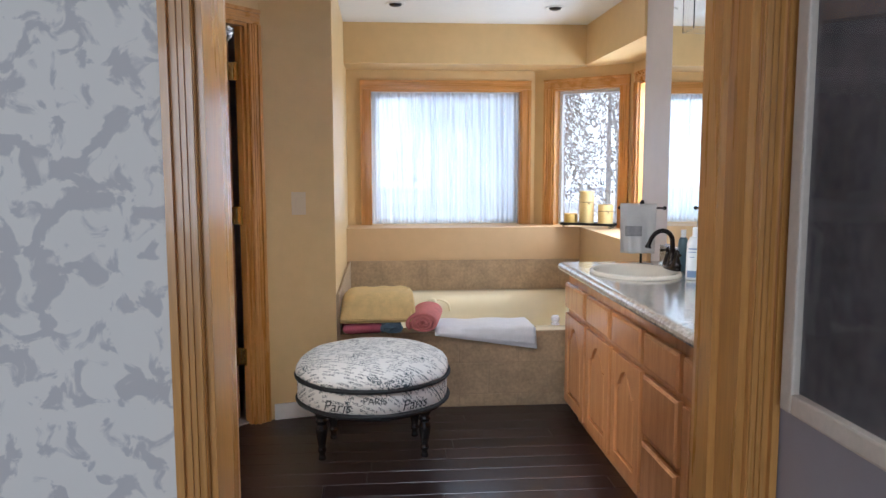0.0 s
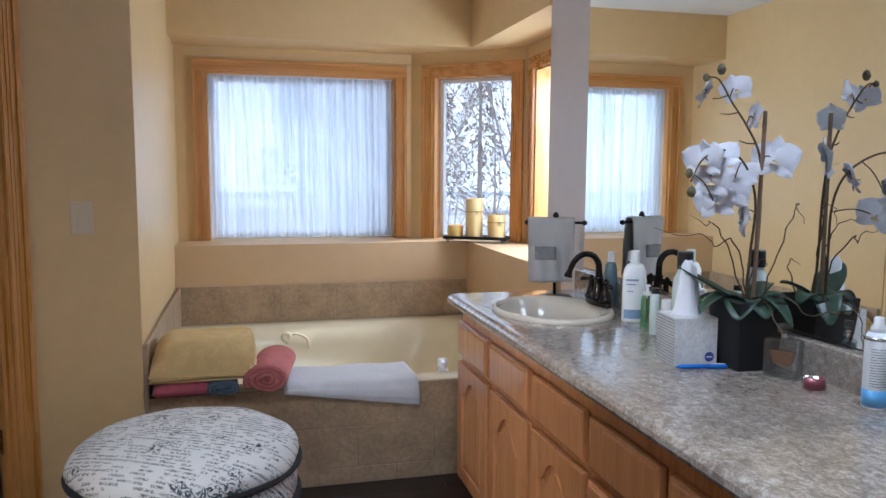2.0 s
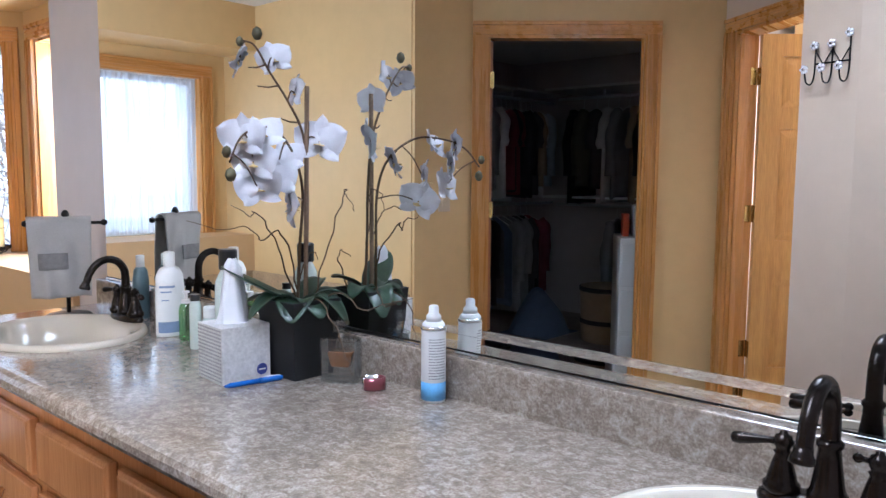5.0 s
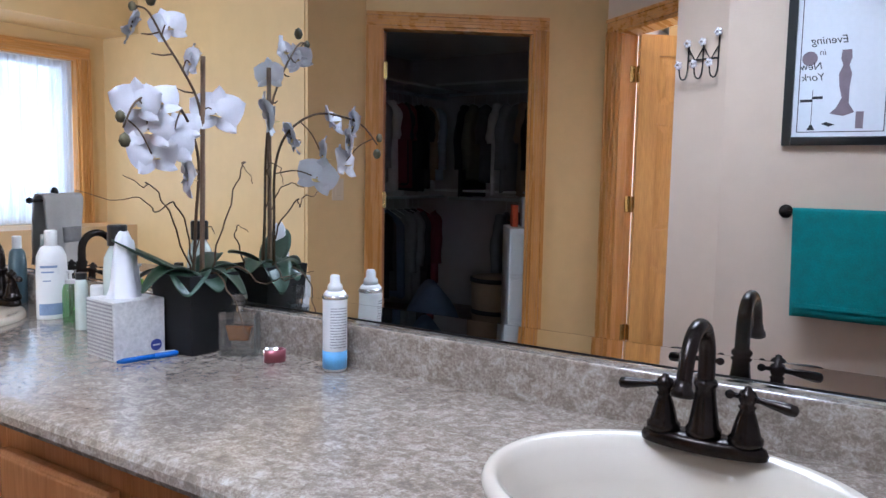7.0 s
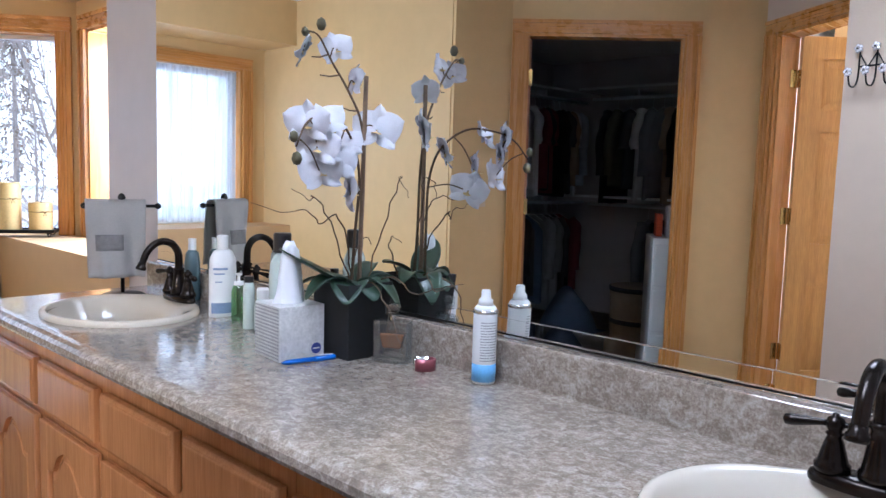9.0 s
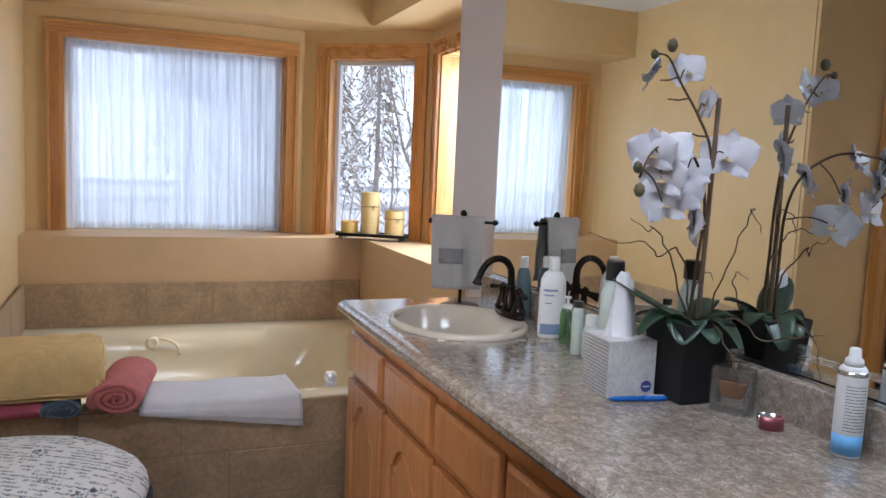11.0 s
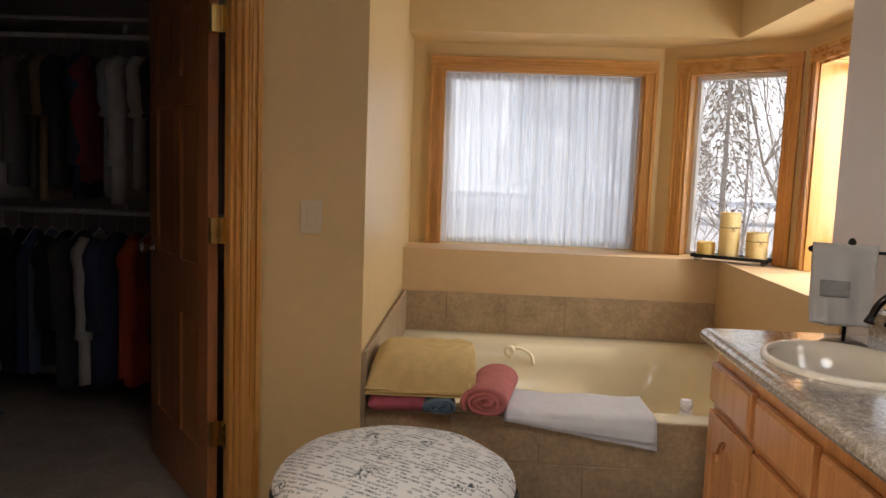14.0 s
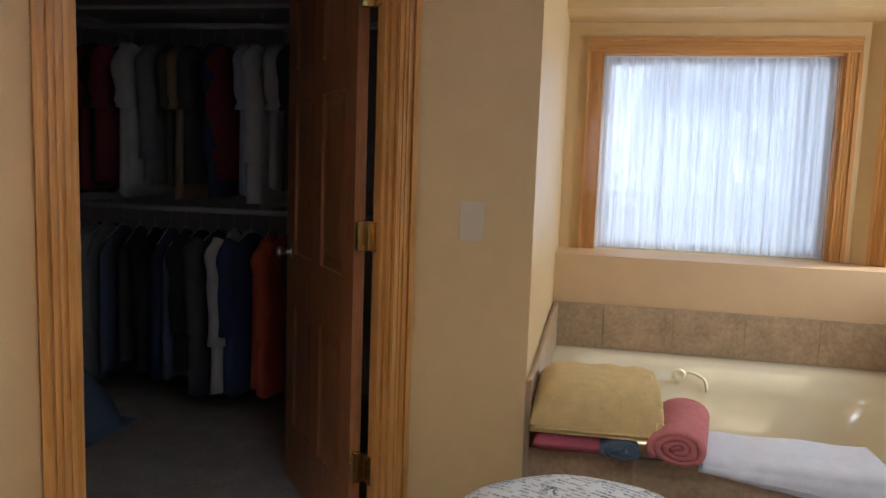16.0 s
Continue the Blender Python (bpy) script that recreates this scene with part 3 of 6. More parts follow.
# ---- openings: doors and windows ----
def add_casing(bm, a, b, z0, z1, inner, m):
    """One length of stepped casing on a wall face, from a to b across and z0 to z1; inner names the edge next to the opening."""
    t = ((0.0, 1.0, 0.012), (0.0, 0.26, 0.022), (0.40, 0.52, 0.016), (0.62, 0.72, 0.016), (0.84, 0.97, 0.017))
    for f0, f1, d in t:
        if inner in "lr":
            w = b - a
            x0, x1 = (b - f1 * w, b - f0 * w) if inner == "l" else (a + f0 * w, a + f1 * w)
            bmesh.ops.create_cube(bm, size=1, matrix=m @ Matrix.Translation(((x0 + x1) / 2, -d / 2, (z0 + z1) / 2)) @ Matrix.Diagonal((x1 - x0, d, z1 - z0, 1)))
        else:
            h = z1 - z0
            y0, y1 = z1 - f1 * h, z1 - f0 * h
            bmesh.ops.create_cube(bm, size=1, matrix=m @ Matrix.Translation(((a + b) / 2, -d / 2, (y0 + y1) / 2)) @ Matrix.Diagonal((b - a, d, y1 - y0, 1)))


def casing(parent, m, s0, s1, top, w, bottom=0.0):
    """Casing legs and head round an opening; local y < 0 is the room."""
    l = part("casing_leg", flip_leg(m, s0 - w, s0, bottom, top), "oak", parent)
    r = part("casing_leg", leg(m, s1, s1 + w, bottom, top, "far"), "oak", parent)
    bm = bmesh.new()
    add_casing(bm, s0 - w, s1 + w, top + 0.001, top + w, "t", m)
    h = part("casing_head", bm, "oak_x", parent)
    return l, r, h


def leg(m, a, b, z0, z1, outer):
    """outer: whether the thick back band lies at b ("far") or at a."""
    bm = bmesh.new()
    for f0, f1, d in ((0.0, 1.0, 0.012), (0.0, 0.26, 0.022), (0.40, 0.52, 0.016), (0.62, 0.72, 0.016), (0.84, 0.97, 0.017)):
        w = b - a
        x0, x1 = (b - f1 * w, b - f0 * w) if outer == "far" else (a + f0 * w, a + f1 * w)
        bmesh.ops.create_cube(bm, size=1, matrix=m @ Matrix.Translation(((x0 + x1) / 2, -d / 2, (z0 + z1) / 2)) @ Matrix.Diagonal((x1 - x0, d, z1 - z0, 1)))
    return bm


def flip_leg(m, a, b, z0, z1):
    return leg(m, a, b, z0, z1, "near")


def panelled_leaf(parent, m, w, h, mat, name="leaf"):
    """A six-panel door leaf from local (0, 0, 0) to (w, 0.035, h)."""
    st, rails = 0.11, ((0, 0.24), (0.72, 0.93), (1.52, 1.63), (h - 0.115, h))
    mid = (w / 2 - 0.05, w / 2 + 0.05)
    boxes = [(0.001, w - 0.001, 0.011, 0.024, 0.001, h - 0.001), (0, st, 0, 0.035, 0, h), (w - st, w, 0, 0.035, 0, h), (*mid, 0.0008, 0.0342, 0.05, h - 0.05)]
    boxes += [(st - 0.001, w - st + 0.001, 0.0004, 0.0346, a, b) for a, b in rails]
    lf = part(name, B(*boxes), mat, parent, m=m)
    for z0, z1 in ((rails[0][1], rails[1][0]), (rails[1][1], rails[2][0]), (rails[2][1], rails[3][0])):
        for x0, x1 in ((st, mid[0]), (mid[1], w - st)):
            bm = bmesh.new()
            for y0, y1 in ((0.0115, 0.004), (0.0235, 0.031)):
                q = []
                for inset, y in ((0.006, y0), (0.045, y1)):
                    q.append([bm.verts.new((x, y, z)) for x, z in ((x0 + inset, z0 + inset), (x1 - inset, z0 + inset), (x1 - inset, z1 - inset), (x0 + inset, z1 - inset))])
                for i in range(4):
                    bm.faces.new((q[0][i], q[0][(i + 1) % 4], q[1][(i + 1) % 4], q[1][i]))
                bm.faces.new(q[1])
            part("panel", bm, mat, lf)
    return lf


GAP = 0.034                                            # open slit at the hinge side


def door(name, label, p0, p1, s, thick, open_deg, leaf_mat, knob):
    m, _ = right_frame(p0, p1)
    root = thing(name, label, "door", kind="structure")
    s0, s1 = s
    casing(root, m, s0 + 0.004, s1 - 0.004, DOOR_H - 0.004, 0.072)
    part("jamb", B((s0, s0 + 0.018, 0.001, thick + 0.012, 0, DOOR_H), (s0 + 0.018, s0 + 0.03, 0.03, thick - 0.04, 0, DOOR_H), m=m), "oak", root)
    part("jamb", B((s1 - 0.018, s1, 0.001, thick + (-0.008 if leaf_mat == "door_shaded" else 0.012), 0, DOOR_H), (s1 - 0.03, s1 - 0.018, 0.02, thick - 0.045, 0, DOOR_H), m=m), "oak", root)
    part("head_jamb", B((s0 + 0.018, s1 - 0.018, 0.001, thick + 0.012, DOOR_H - 0.018, DOOR_H), m=m), "oak_x", root)
    gap = GAP if leaf_mat == "door_shaded" else 0.003
    w = s1 - s0 - 0.042 - gap
    lm = m @ Matrix.Translation((s1 - 0.02, thick + 0.012, 0.012)) @ Matrix.Rotation(radians(open_deg), 4, "Z") @ Matrix.Translation((gap, 0, 0))
    leaf = panelled_leaf(root, lm, w, 2.01, leaf_mat)
    for z in (0.349, 1.084, 1.807):
        hb = lathe([(0.0065, -0.045), (0.0065, 0.045)], 10, m=Matrix.Translation((s1 - 0.016, thick + 0.016, z)))
        hg = part("hinge", hb, "brass", root, "brass hinge", m=m)
        part("hinge_plate", B((0.0, 0.002, 0.002, 0.033, z - 0.045, z + 0.045), m=Matrix.Translation((s1 - 0.0205, thick - 0.032, 0))), "brass", hg)
        part("hinge_plate", B((-gap + 0.0005, 0.0004, 0.003, 0.034, z - 0.057, z + 0.033)), "brass", hg, m=m.inverted() @ lm)
    if knob:
        for side in (-1, 1):
            y = 0.035 if side > 0 else 0.0
            k = lathe([(0.026, 0), (0.026, 0.006), (0.010, 0.010), (0.010, 0.03), (0.024, 0.042), (0.026, 0.052), (0.018, 0.062), (0, 0.064)], 18)
            part("knob", k, "chrome", leaf, "bright metal knob", True, m=pose(w - 0.065, y, 0.93, -90 * side))
    return root


door("door_closet", "open six-panel oak closet door, coloured dark for shade, in an oak frame", PP, PQ, CL_S, 0.085, 77.6, "door_shaded", True)
door("door_water_closet", "half-open honey oak six-panel door", PC, PP, WC_S, 0.12, 101.0, "door_light", True)


def entry_frame():
    root = thing("door_entry", "oak door frame of the bathroom entrance", "door frame", kind="structure")
    m, _ = right_frame((2.13, 1.62), (-2.5, 1.62))
    s0, s1 = 2.13 - 1.067, 2.13 - 0.262
    part("jamb", B((s0, s0 + 0.018, -0.004, 0.157, 0, DOOR_H), (s0 + 0.018, s0 + 0.03, 0.05, 0.09, 0, DOOR_H), m=m), "oak", root)
    part("jamb", B((s1 - 0.018, s1, -0.004, 0.157, 0, DOOR_H), m=m), "oak", root)
    part("head_jamb", B((s0 + 0.018, s1 - 0.018, -0.004, 0.157, DOOR_H - 0.018, DOOR_H), m=m), "oak_x", root)
    for y, flip in ((-0.004, 1), (0.159, -1)):
        k = m @ Matrix.Translation((0, y, 0)) @ Matrix.Diagonal((1, flip, 1, 1))
        part("casing_leg", leg(k, s0 - 0.038, s0 + 0.006, 0, DOOR_H, "near"), "oak", root)
        part("casing_leg", leg(k, s1 - 0.008, s1 + 0.034, 0, DOOR_H, "far"), "oak", root)
        bm = bmesh.new()
        add_casing(bm, s0 - 0.038, s1 + 0.034, DOOR_H + 0.001, DOOR_H + 0.058, "t", k)
        part("casing_head", bm, "oak_x", root)


entry_frame()


def window(name, label, p0, p1, w, thick, sash=0.04):
    m, _ = right_frame(p0, p1)
    s0, s1, z0, z1 = w
    root = thing(name, label, "window", kind="structure")
    casing(root, m, s0 + 0.004, s1 - 0.004, z1 - 0.004, 0.070, z0 + 0.002)
    part("jamb", B((s0, s0 + 0.016, 0.001, thick, z0, z1), m=m), "oak", root)
    part("jamb", B((s1 - 0.016, s1, 0.001, thick, z0, z1), m=m), "oak", root)
    part("head_jamb", B((s0 + 0.016, s1 - 0.016, 0.001, thick, z1 - 0.016, z1), m=m), "oak_x", root)
    a, b = s0 + 0.016, s1 - 0.016
    y0, y1 = thick - 0.05, thick - 0.01
    part("window_frame", B((a, a + sash, y0, y1, z0 + 0.001, z1 - 0.016), (b - sash, b, y0, y1, z0 + 0.001, z1 - 0.016), (a + sash, b - sash, y0, y1, z0 + 0.001, z0 + sash), (a + sash, b - sash, y0, y1, z1 - 0.016 - sash, z1 - 0.016), m=m), "vinyl", root)
    pane = part("pane", B((a + sash, b - sash, y0 + 0.016, y0 + 0.02, z0 + sash, z1 - 0.016 - sash), m=m), "glass", root)
    pane.visible_shadow = False
    return root


window("window_tub", "wide tub window in an oak casing", PS, C1, W1, 0.14)
window("window_bay", "narrow clear bay window in an oak casing", C1, C2, W2, 0.14, 0.022)
window("window_side", "narrow side bay window in an oak casing", C2, PD, W3, 0.20, 0.022)


def curtain():
    root = thing("curtain", "white sheer gathered curtain stretched over the tub window", "curtain")
    x0, x1, z0, z1, y = PS[0] + W1[0] + 0.020, PS[0] + W1[1] - 0.020, LEDGE + 0.012, W1[3] - 0.023, PS[1] + 0.055
    rnd = random.Random(5)
    ph = [(rnd.uniform(40, 190), rnd.uniform(0, 6.28), rnd.uniform(0.001, 0.0042)) for _ in range(9)]
    bm = bmesh.new()
    nx, nz = 300, 14
    g = []
    for i in range(nx + 1):
        col = []
        x = x0 + (x1 - x0) * i / nx
        for k in range(nz + 1):
            v = k / nz
            d = sum(a * math.sin(f * (x + 0.004 * math.sin(3 * v + p)) + p) for f, p, a in ph)
            edge = 1.0 if 0.05 < v < 0.95 else 1.35
            col.append(bm.verts.new((x, y + d * edge, z0 + (z1 - z0) * v)))
        g.append(col)
    for i in range(nx):
        for k in range(nz):
            bm.faces.new((g[i][k], g[i + 1][k], g[i + 1][k + 1], g[i][k + 1]))
    part("sheer_cloth", bm, "sheer", root, smooth=True)
    for z, n in ((z1 + 0.004, "curtain_rod"), (z0 - 0.002, "curtain_rod")):
        part(n, tube([(x0 - 0.001, y, z), (x1 + 0.001, y, z)], 0.004, 8), "vinyl", root)


curtain()


# ---- baseboard and switch ----
MS, LEN_SW = right_frame(PQ, PR)
bb = part("baseboard_switch_wall", B((0.03, LEN_SW, -0.014, -0.001, 0, 0.085), m=MS), "trim_white", bevel=0.003)
tagged(bb, "white painted baseboard", "baseboard", kind="structure")
for nm, p0, p1, a, b in (("baseboard_closet_wall", PP, PQ, 0.0, CL_S[0] - 0.075), ("baseboard_towel_wall", PA, PK, 0.0, 0.76)):
    mm, _ = right_frame(p0, p1)
    o = part(nm, B((a, b, -0.014, -0.001, 0, 0.085), m=mm), "trim_white", bevel=0.003)
    tagged(o, "white painted baseboard", "baseboard", kind="structure")


def light_switch():
    root = thing("light_switch", "almond rocker light switch plate on the tan wall", "light switch", MS @ pose(0.18, -0.0005, 1.142))
    part("plate", B((-0.037, 0.037, -0.006, 0, -0.059, 0.059)), "switch", root, bevel=0.002)
    part("rocker", B((-0.017, 0.017, -0.010, -0.005, -0.033, 0.033)), "switch", root, bevel=0.002)


light_switch()


# ---- vanity ----
CAB = Matrix(((0, -1, 0, 1.475), (1, 0, 0, 0), (0, 0, 1, 0), (0, 0, 0, 1)))   # u along +y, d towards the room
FACE = Matrix(((0, 0, -1, 1.475), (1, 0, 0, 0), (0, 1, 0, 0), (0, 0, 0, 1)))  # (u, z, d)


def frustum(u0, u1, z0, z1, steps):
    """Slab with a routed edge: steps are (inset, depth) from the back outwards."""
    bm = bmesh.new()
    q = [[bm.verts.new(CAB @ Vector((u, d, z))) for u, z in ((u0 + i, z0 + i), (u1 - i, z0 + i), (u1 - i, z1 - i), (u0 + i, z1 - i))] for i, d in steps]
    for a, b in zip(q, q[1:]):
        for i in range(4):
            bm.faces.new((a[i], a[(i + 1) % 4], b[(i + 1) % 4], b[i]))
    bm.faces.new(q[0][::-1])
    bm.faces.new(q[-1])
    return bm


ROUTED = ((0.004, 0.001), (0.0, 0.006), (0.0, 0.020), (0.002, 0.0225), (0.007, 0.024), (0.009, 0.027), (0.012, 0.028))


def drawer_front(root, u0, u1, z0, z1, name="drawer_front"):
    return part(name, frustum(u0 + 0.016, u1 - 0.016, z0, z1, ROUTED), "oak_cab", root)


def arch(u0, u1, zside, ztop, n=14):
    """Points of a cathedral arch from u0 to u1."""
    out = []
    for i in range(n + 1):
        t = i / n
        k = max(0.0, math.sin(math.pi * min(max((t - 0.14) / 0.72, 0), 1)))
        out.append((u0 + (u1 - u0) * t, zside + (ztop - zside) * k ** 0.75))
    return out


def arched_door(root, u0, u1, z0, z1):
    u0, u1 = u0 + 0.016, u1 - 0.016
    s = 0.055
    d = part("cabinet_door", frustum(u0, u1, z0, z1, ((0.004, 0.001), (0.0, 0.005), (0.0, 0.008), (0.002, 0.009))), "oak_cab", root)
    part("stile", B((u0, u0 + s, 0.0092, 0.0235, z0, z1), m=CAB), "oak_cab", d, bevel=0.004)
    part("stile", B((u1 - s, u1, 0.0092, 0.0235, z0, z1), m=CAB), "oak_cab", d, bevel=0.004)
    part("rail", B((u0 + s - 0.004, u1 - s + 0.004, 0.0092, 0.0232, z0 + 0.0005, z0 + s), m=CAB), "oak_cab", d, bevel=0.004)
    a = arch(u0 + s - 0.003, u1 - s + 0.003, z1 - 0.125, z1 - 0.048)
    part("arched_rail", prism([(u0 + s - 0.003, z1 - 0.0008), (u1 - s + 0.003, z1 - 0.0008)] + a[::-1], 0.0092, 0.0228, m=FACE), "oak_cab", d, bevel=0.003)
    lo = [(u0 + s + 0.003, z0 + s + 0.003), (u1 - s - 0.003, z0 + s + 0.003)] + arch(u0 + s + 0.003, u1 - s - 0.003, z1 - 0.131, z1 - 0.054)[::-1]
    cx, cz = (u0 + u1) / 2, (z0 + z1) / 2 - 0.02
    bm = bmesh.new()
    n = len(lo)
    rings = [[bm.verts.new(FACE @ Vector((cx + (x - cx) * f, cz + (z - cz) * g, e))) for x, z in lo] for f, g, e in ((1.0, 1.0, 0.0095), (0.86, 0.925, 0.0165), (0.83, 0.91, 0.0165), (0.815, 0.90, 0.0195))]
    for p, q in zip(rings, rings[1:]):
        for i in range(n):
            bm.faces.new((p[i], p[(i + 1) % n], q[(i + 1) % n], q[i]))
    bm.faces.new(rings[-1])
    part("raised_panel", bm, "oak_cab", d)
    return d


SINKS = ((1.69, 3.805), (1.715, 1.905))
SINK_A, SINK_B = 0.205, 0.245


def cabinet(u0, u1, fronts, label):
    root = thing("vanity_cabinet", label, "cabinet", group="vanity cabinets")
    # sides under a basin are cut down to clear its bowl
    side_top = [0.688 if any(abs(u - c[1]) < SINK_B for c in SINKS) else 0.795 for u in (u0, u1)]
    part("body", B((u0, u1, -0.52, 0.0, 0.095, 0.640), (u0, u1, -0.52, -0.06, 0, 0.095), (u0, u1, -0.03, 0.0, 0.640, 0.795), (u0, u0 + 0.018, -0.52, -0.03, 0.640, side_top[0]), (u1 - 0.018, u1, -0.52, -0.03, 0.640, side_top[1]), m=CAB), "oak_cab", root)
    for kind, a, b, z0, z1 in fronts:
        (drawer_front if kind == "drawer" else arched_door)(root, a, b, z0, z1)
    return root


ZD, ZT = (0.118, 0.584), (0.612, 0.740)
cabinet(3.392, 4.185, [("door", 3.788, 4.182, *ZD), ("door", 3.395, 3.782, *ZD), ("drawer", 3.788, 4.182, *ZT), ("drawer", 3.395, 3.782, *ZT)], "honey maple sink cabinet with two arched doors")
cabinet(3.011, 3.390, [("door", 3.013, 3.388, *ZD), ("drawer", 3.013, 3.388, *ZT)], "honey maple cabinet with one arched door and a drawer")
cabinet(2.652, 3.009, [("drawer", 2.654, 3.007, 0.364, 0.584), ("drawer", 2.654, 3.007, 0.118, 0.336), ("drawer", 2.654, 3.007, *ZT)], "honey maple bank of three drawers")
cabinet(1.862, 2.650, [("door", 2.258, 2.648, *ZD), ("door", 1.864, 2.252, *ZD), ("drawer", 2.258, 2.648, *ZT), ("drawer", 1.864, 2.252, *ZT)], "honey maple sink cabinet with two arched doors")
cabinet(1.64, 1.860, [("drawer", 1.643, 1.857, 0.118, 0.740)], "narrow honey maple end cabinet")

TOP = 0.835


def countertop():
    root = thing("countertop", "mottled beige laminate countertop with a rolled front edge", "countertop")
    prof = [(1.425, 0.808), (1.427, 0.820), (1.434, 0.829), (1.445, 0.834), (1.458, TOP), (1.9655, TOP), (1.9655, 0.797), (1.437, 0.795), (1.428, 0.800)]
    bm = bmesh.new()
    a = [bm.verts.new((x, 1.63, z)) for x, z in prof]
    b = [bm.verts.new((x, 4.235, z)) for x, z in prof]
    n = len(prof)
    for i in range(n):
        if i not in (4, 6):
            bm.faces.new((a[i], a[(i + 1) % n], b[(i + 1) % n], b[i]))
    bm.faces.new(a[::-1])
    bm.faces.new(b)
    # the top face is laid round the two basin cut-outs
    def ring(c, k=40):
        return [bm.verts.new((c[0] + (SINK_A - 0.02) * math.cos(2 * math.pi * i / k), c[1] + (SINK_B - 0.02) * math.sin(2 * math.pi * i / k), TOP)) for i in range(k)]
    edges = [bm.edges.get((a[4], b[4])) or bm.edges.new((a[4], b[4])), bm.edges.get((a[5], b[5])) or bm.edges.new((a[5], b[5]))]
    edges += [bm.edges.get((a[4], a[5])), bm.edges.get((b[4], b[5]))]
    for c in SINKS:
        r = ring(c)
        edges += [bm.edges.new((r[i], r[(i + 1) % len(r)])) for i in range(len(r))]
    bmesh.ops.triangle_fill(bm, use_beauty=True, use_dissolve=False, edges=[e for e in edges if e])
    top = part("top", bm, "counter", root)
    part("backsplash", B((1.966, 1.9985, 1.63, 4.235, 0.799, 0.921)), "counter", root, "mottled laminate backsplash", bevel=0.004)
    return root


countertop()


def mirror():
    root = thing("mirror", "wide frameless wall mirror above the vanity", "mirror")
    part("glass", B((1.986, 1.9985, 1.66, 4.19, 0.962, 2.20)), "mirror", root)
    bm = bmesh.new()
    a = [bm.verts.new((x, 1.66, z)) for x, z in ((1.986, 0.9617), (1.9849, 0.932), (1.9985, 0.932), (1.9985, 0.9617))]
    b = [bm.verts.new((v.co.x, 4.19, v.co.z)) for v in a]
    for i in range(4):
        bm.faces.new((a[i], a[(i + 1) % 4], b[(i + 1) % 4], b[i]))
    bm.faces.new(a)
    bm.faces.new(b[::-1])
    part("bevelled_edge", bm, "mirror", root, "bevelled lower edge of the mirror")
    part("bottom_channel", B((1.981, 1.9985, 1.66, 4.19, 0.9215, 0.9290)), "chrome", root, "thin bright metal channel", bevel=0.0015)
    part("channel_gap", B((1.9842, 1.9985, 1.66, 4.19, 0.9291, 0.9318)), "black_iron", root, "dark line under the glass")


mirror()


def sink(c):
    root = thing("sink", "oval almond china drop-in basin", "sink", pose(c[0], c[1], TOP), group="vanity basins")
    prof = [(1.0, 0.0005), (1.005, 0.006), (0.985, 0.014), (0.95, 0.017), (0.915, 0.014), (0.87, 0.002), (0.80, -0.04), (0.66, -0.095), (0.42, -0.13), (0.12, -0.14), (0.0, -0.141)]
    bm = bmesh.new()
    k = 56
    rings = []
    for r, z in prof:
        off = -0.02 if r < 0.9 else 0.0
        rings.append([bm.verts.new((off + SINK_A * r * math.cos(2 * math.pi * i / k), SINK_B * r * math.sin(2 * math.pi * i / k), z)) for i in range(k)])
    for a, b in zip(rings, rings[1:]):
        for i in range(k):
            bm.faces.new((a[i], a[(i + 1) % k], b[(i + 1) % k], b[i]))
    bmesh.ops.remove_doubles(bm, verts=bm.verts[:], dist=1e-5)
    part("bowl", bm, "sink", root, smooth=True)
    part("drain", lathe([(0.022, 0), (0.024, 0.002), (0.018, 0.004), (0, 0.003)], 20, m=Matrix.Translation((-0.02, 0, -0.140))), "bronze", root, "dark drain ring", True)


for c in SINKS:
    sink(c)


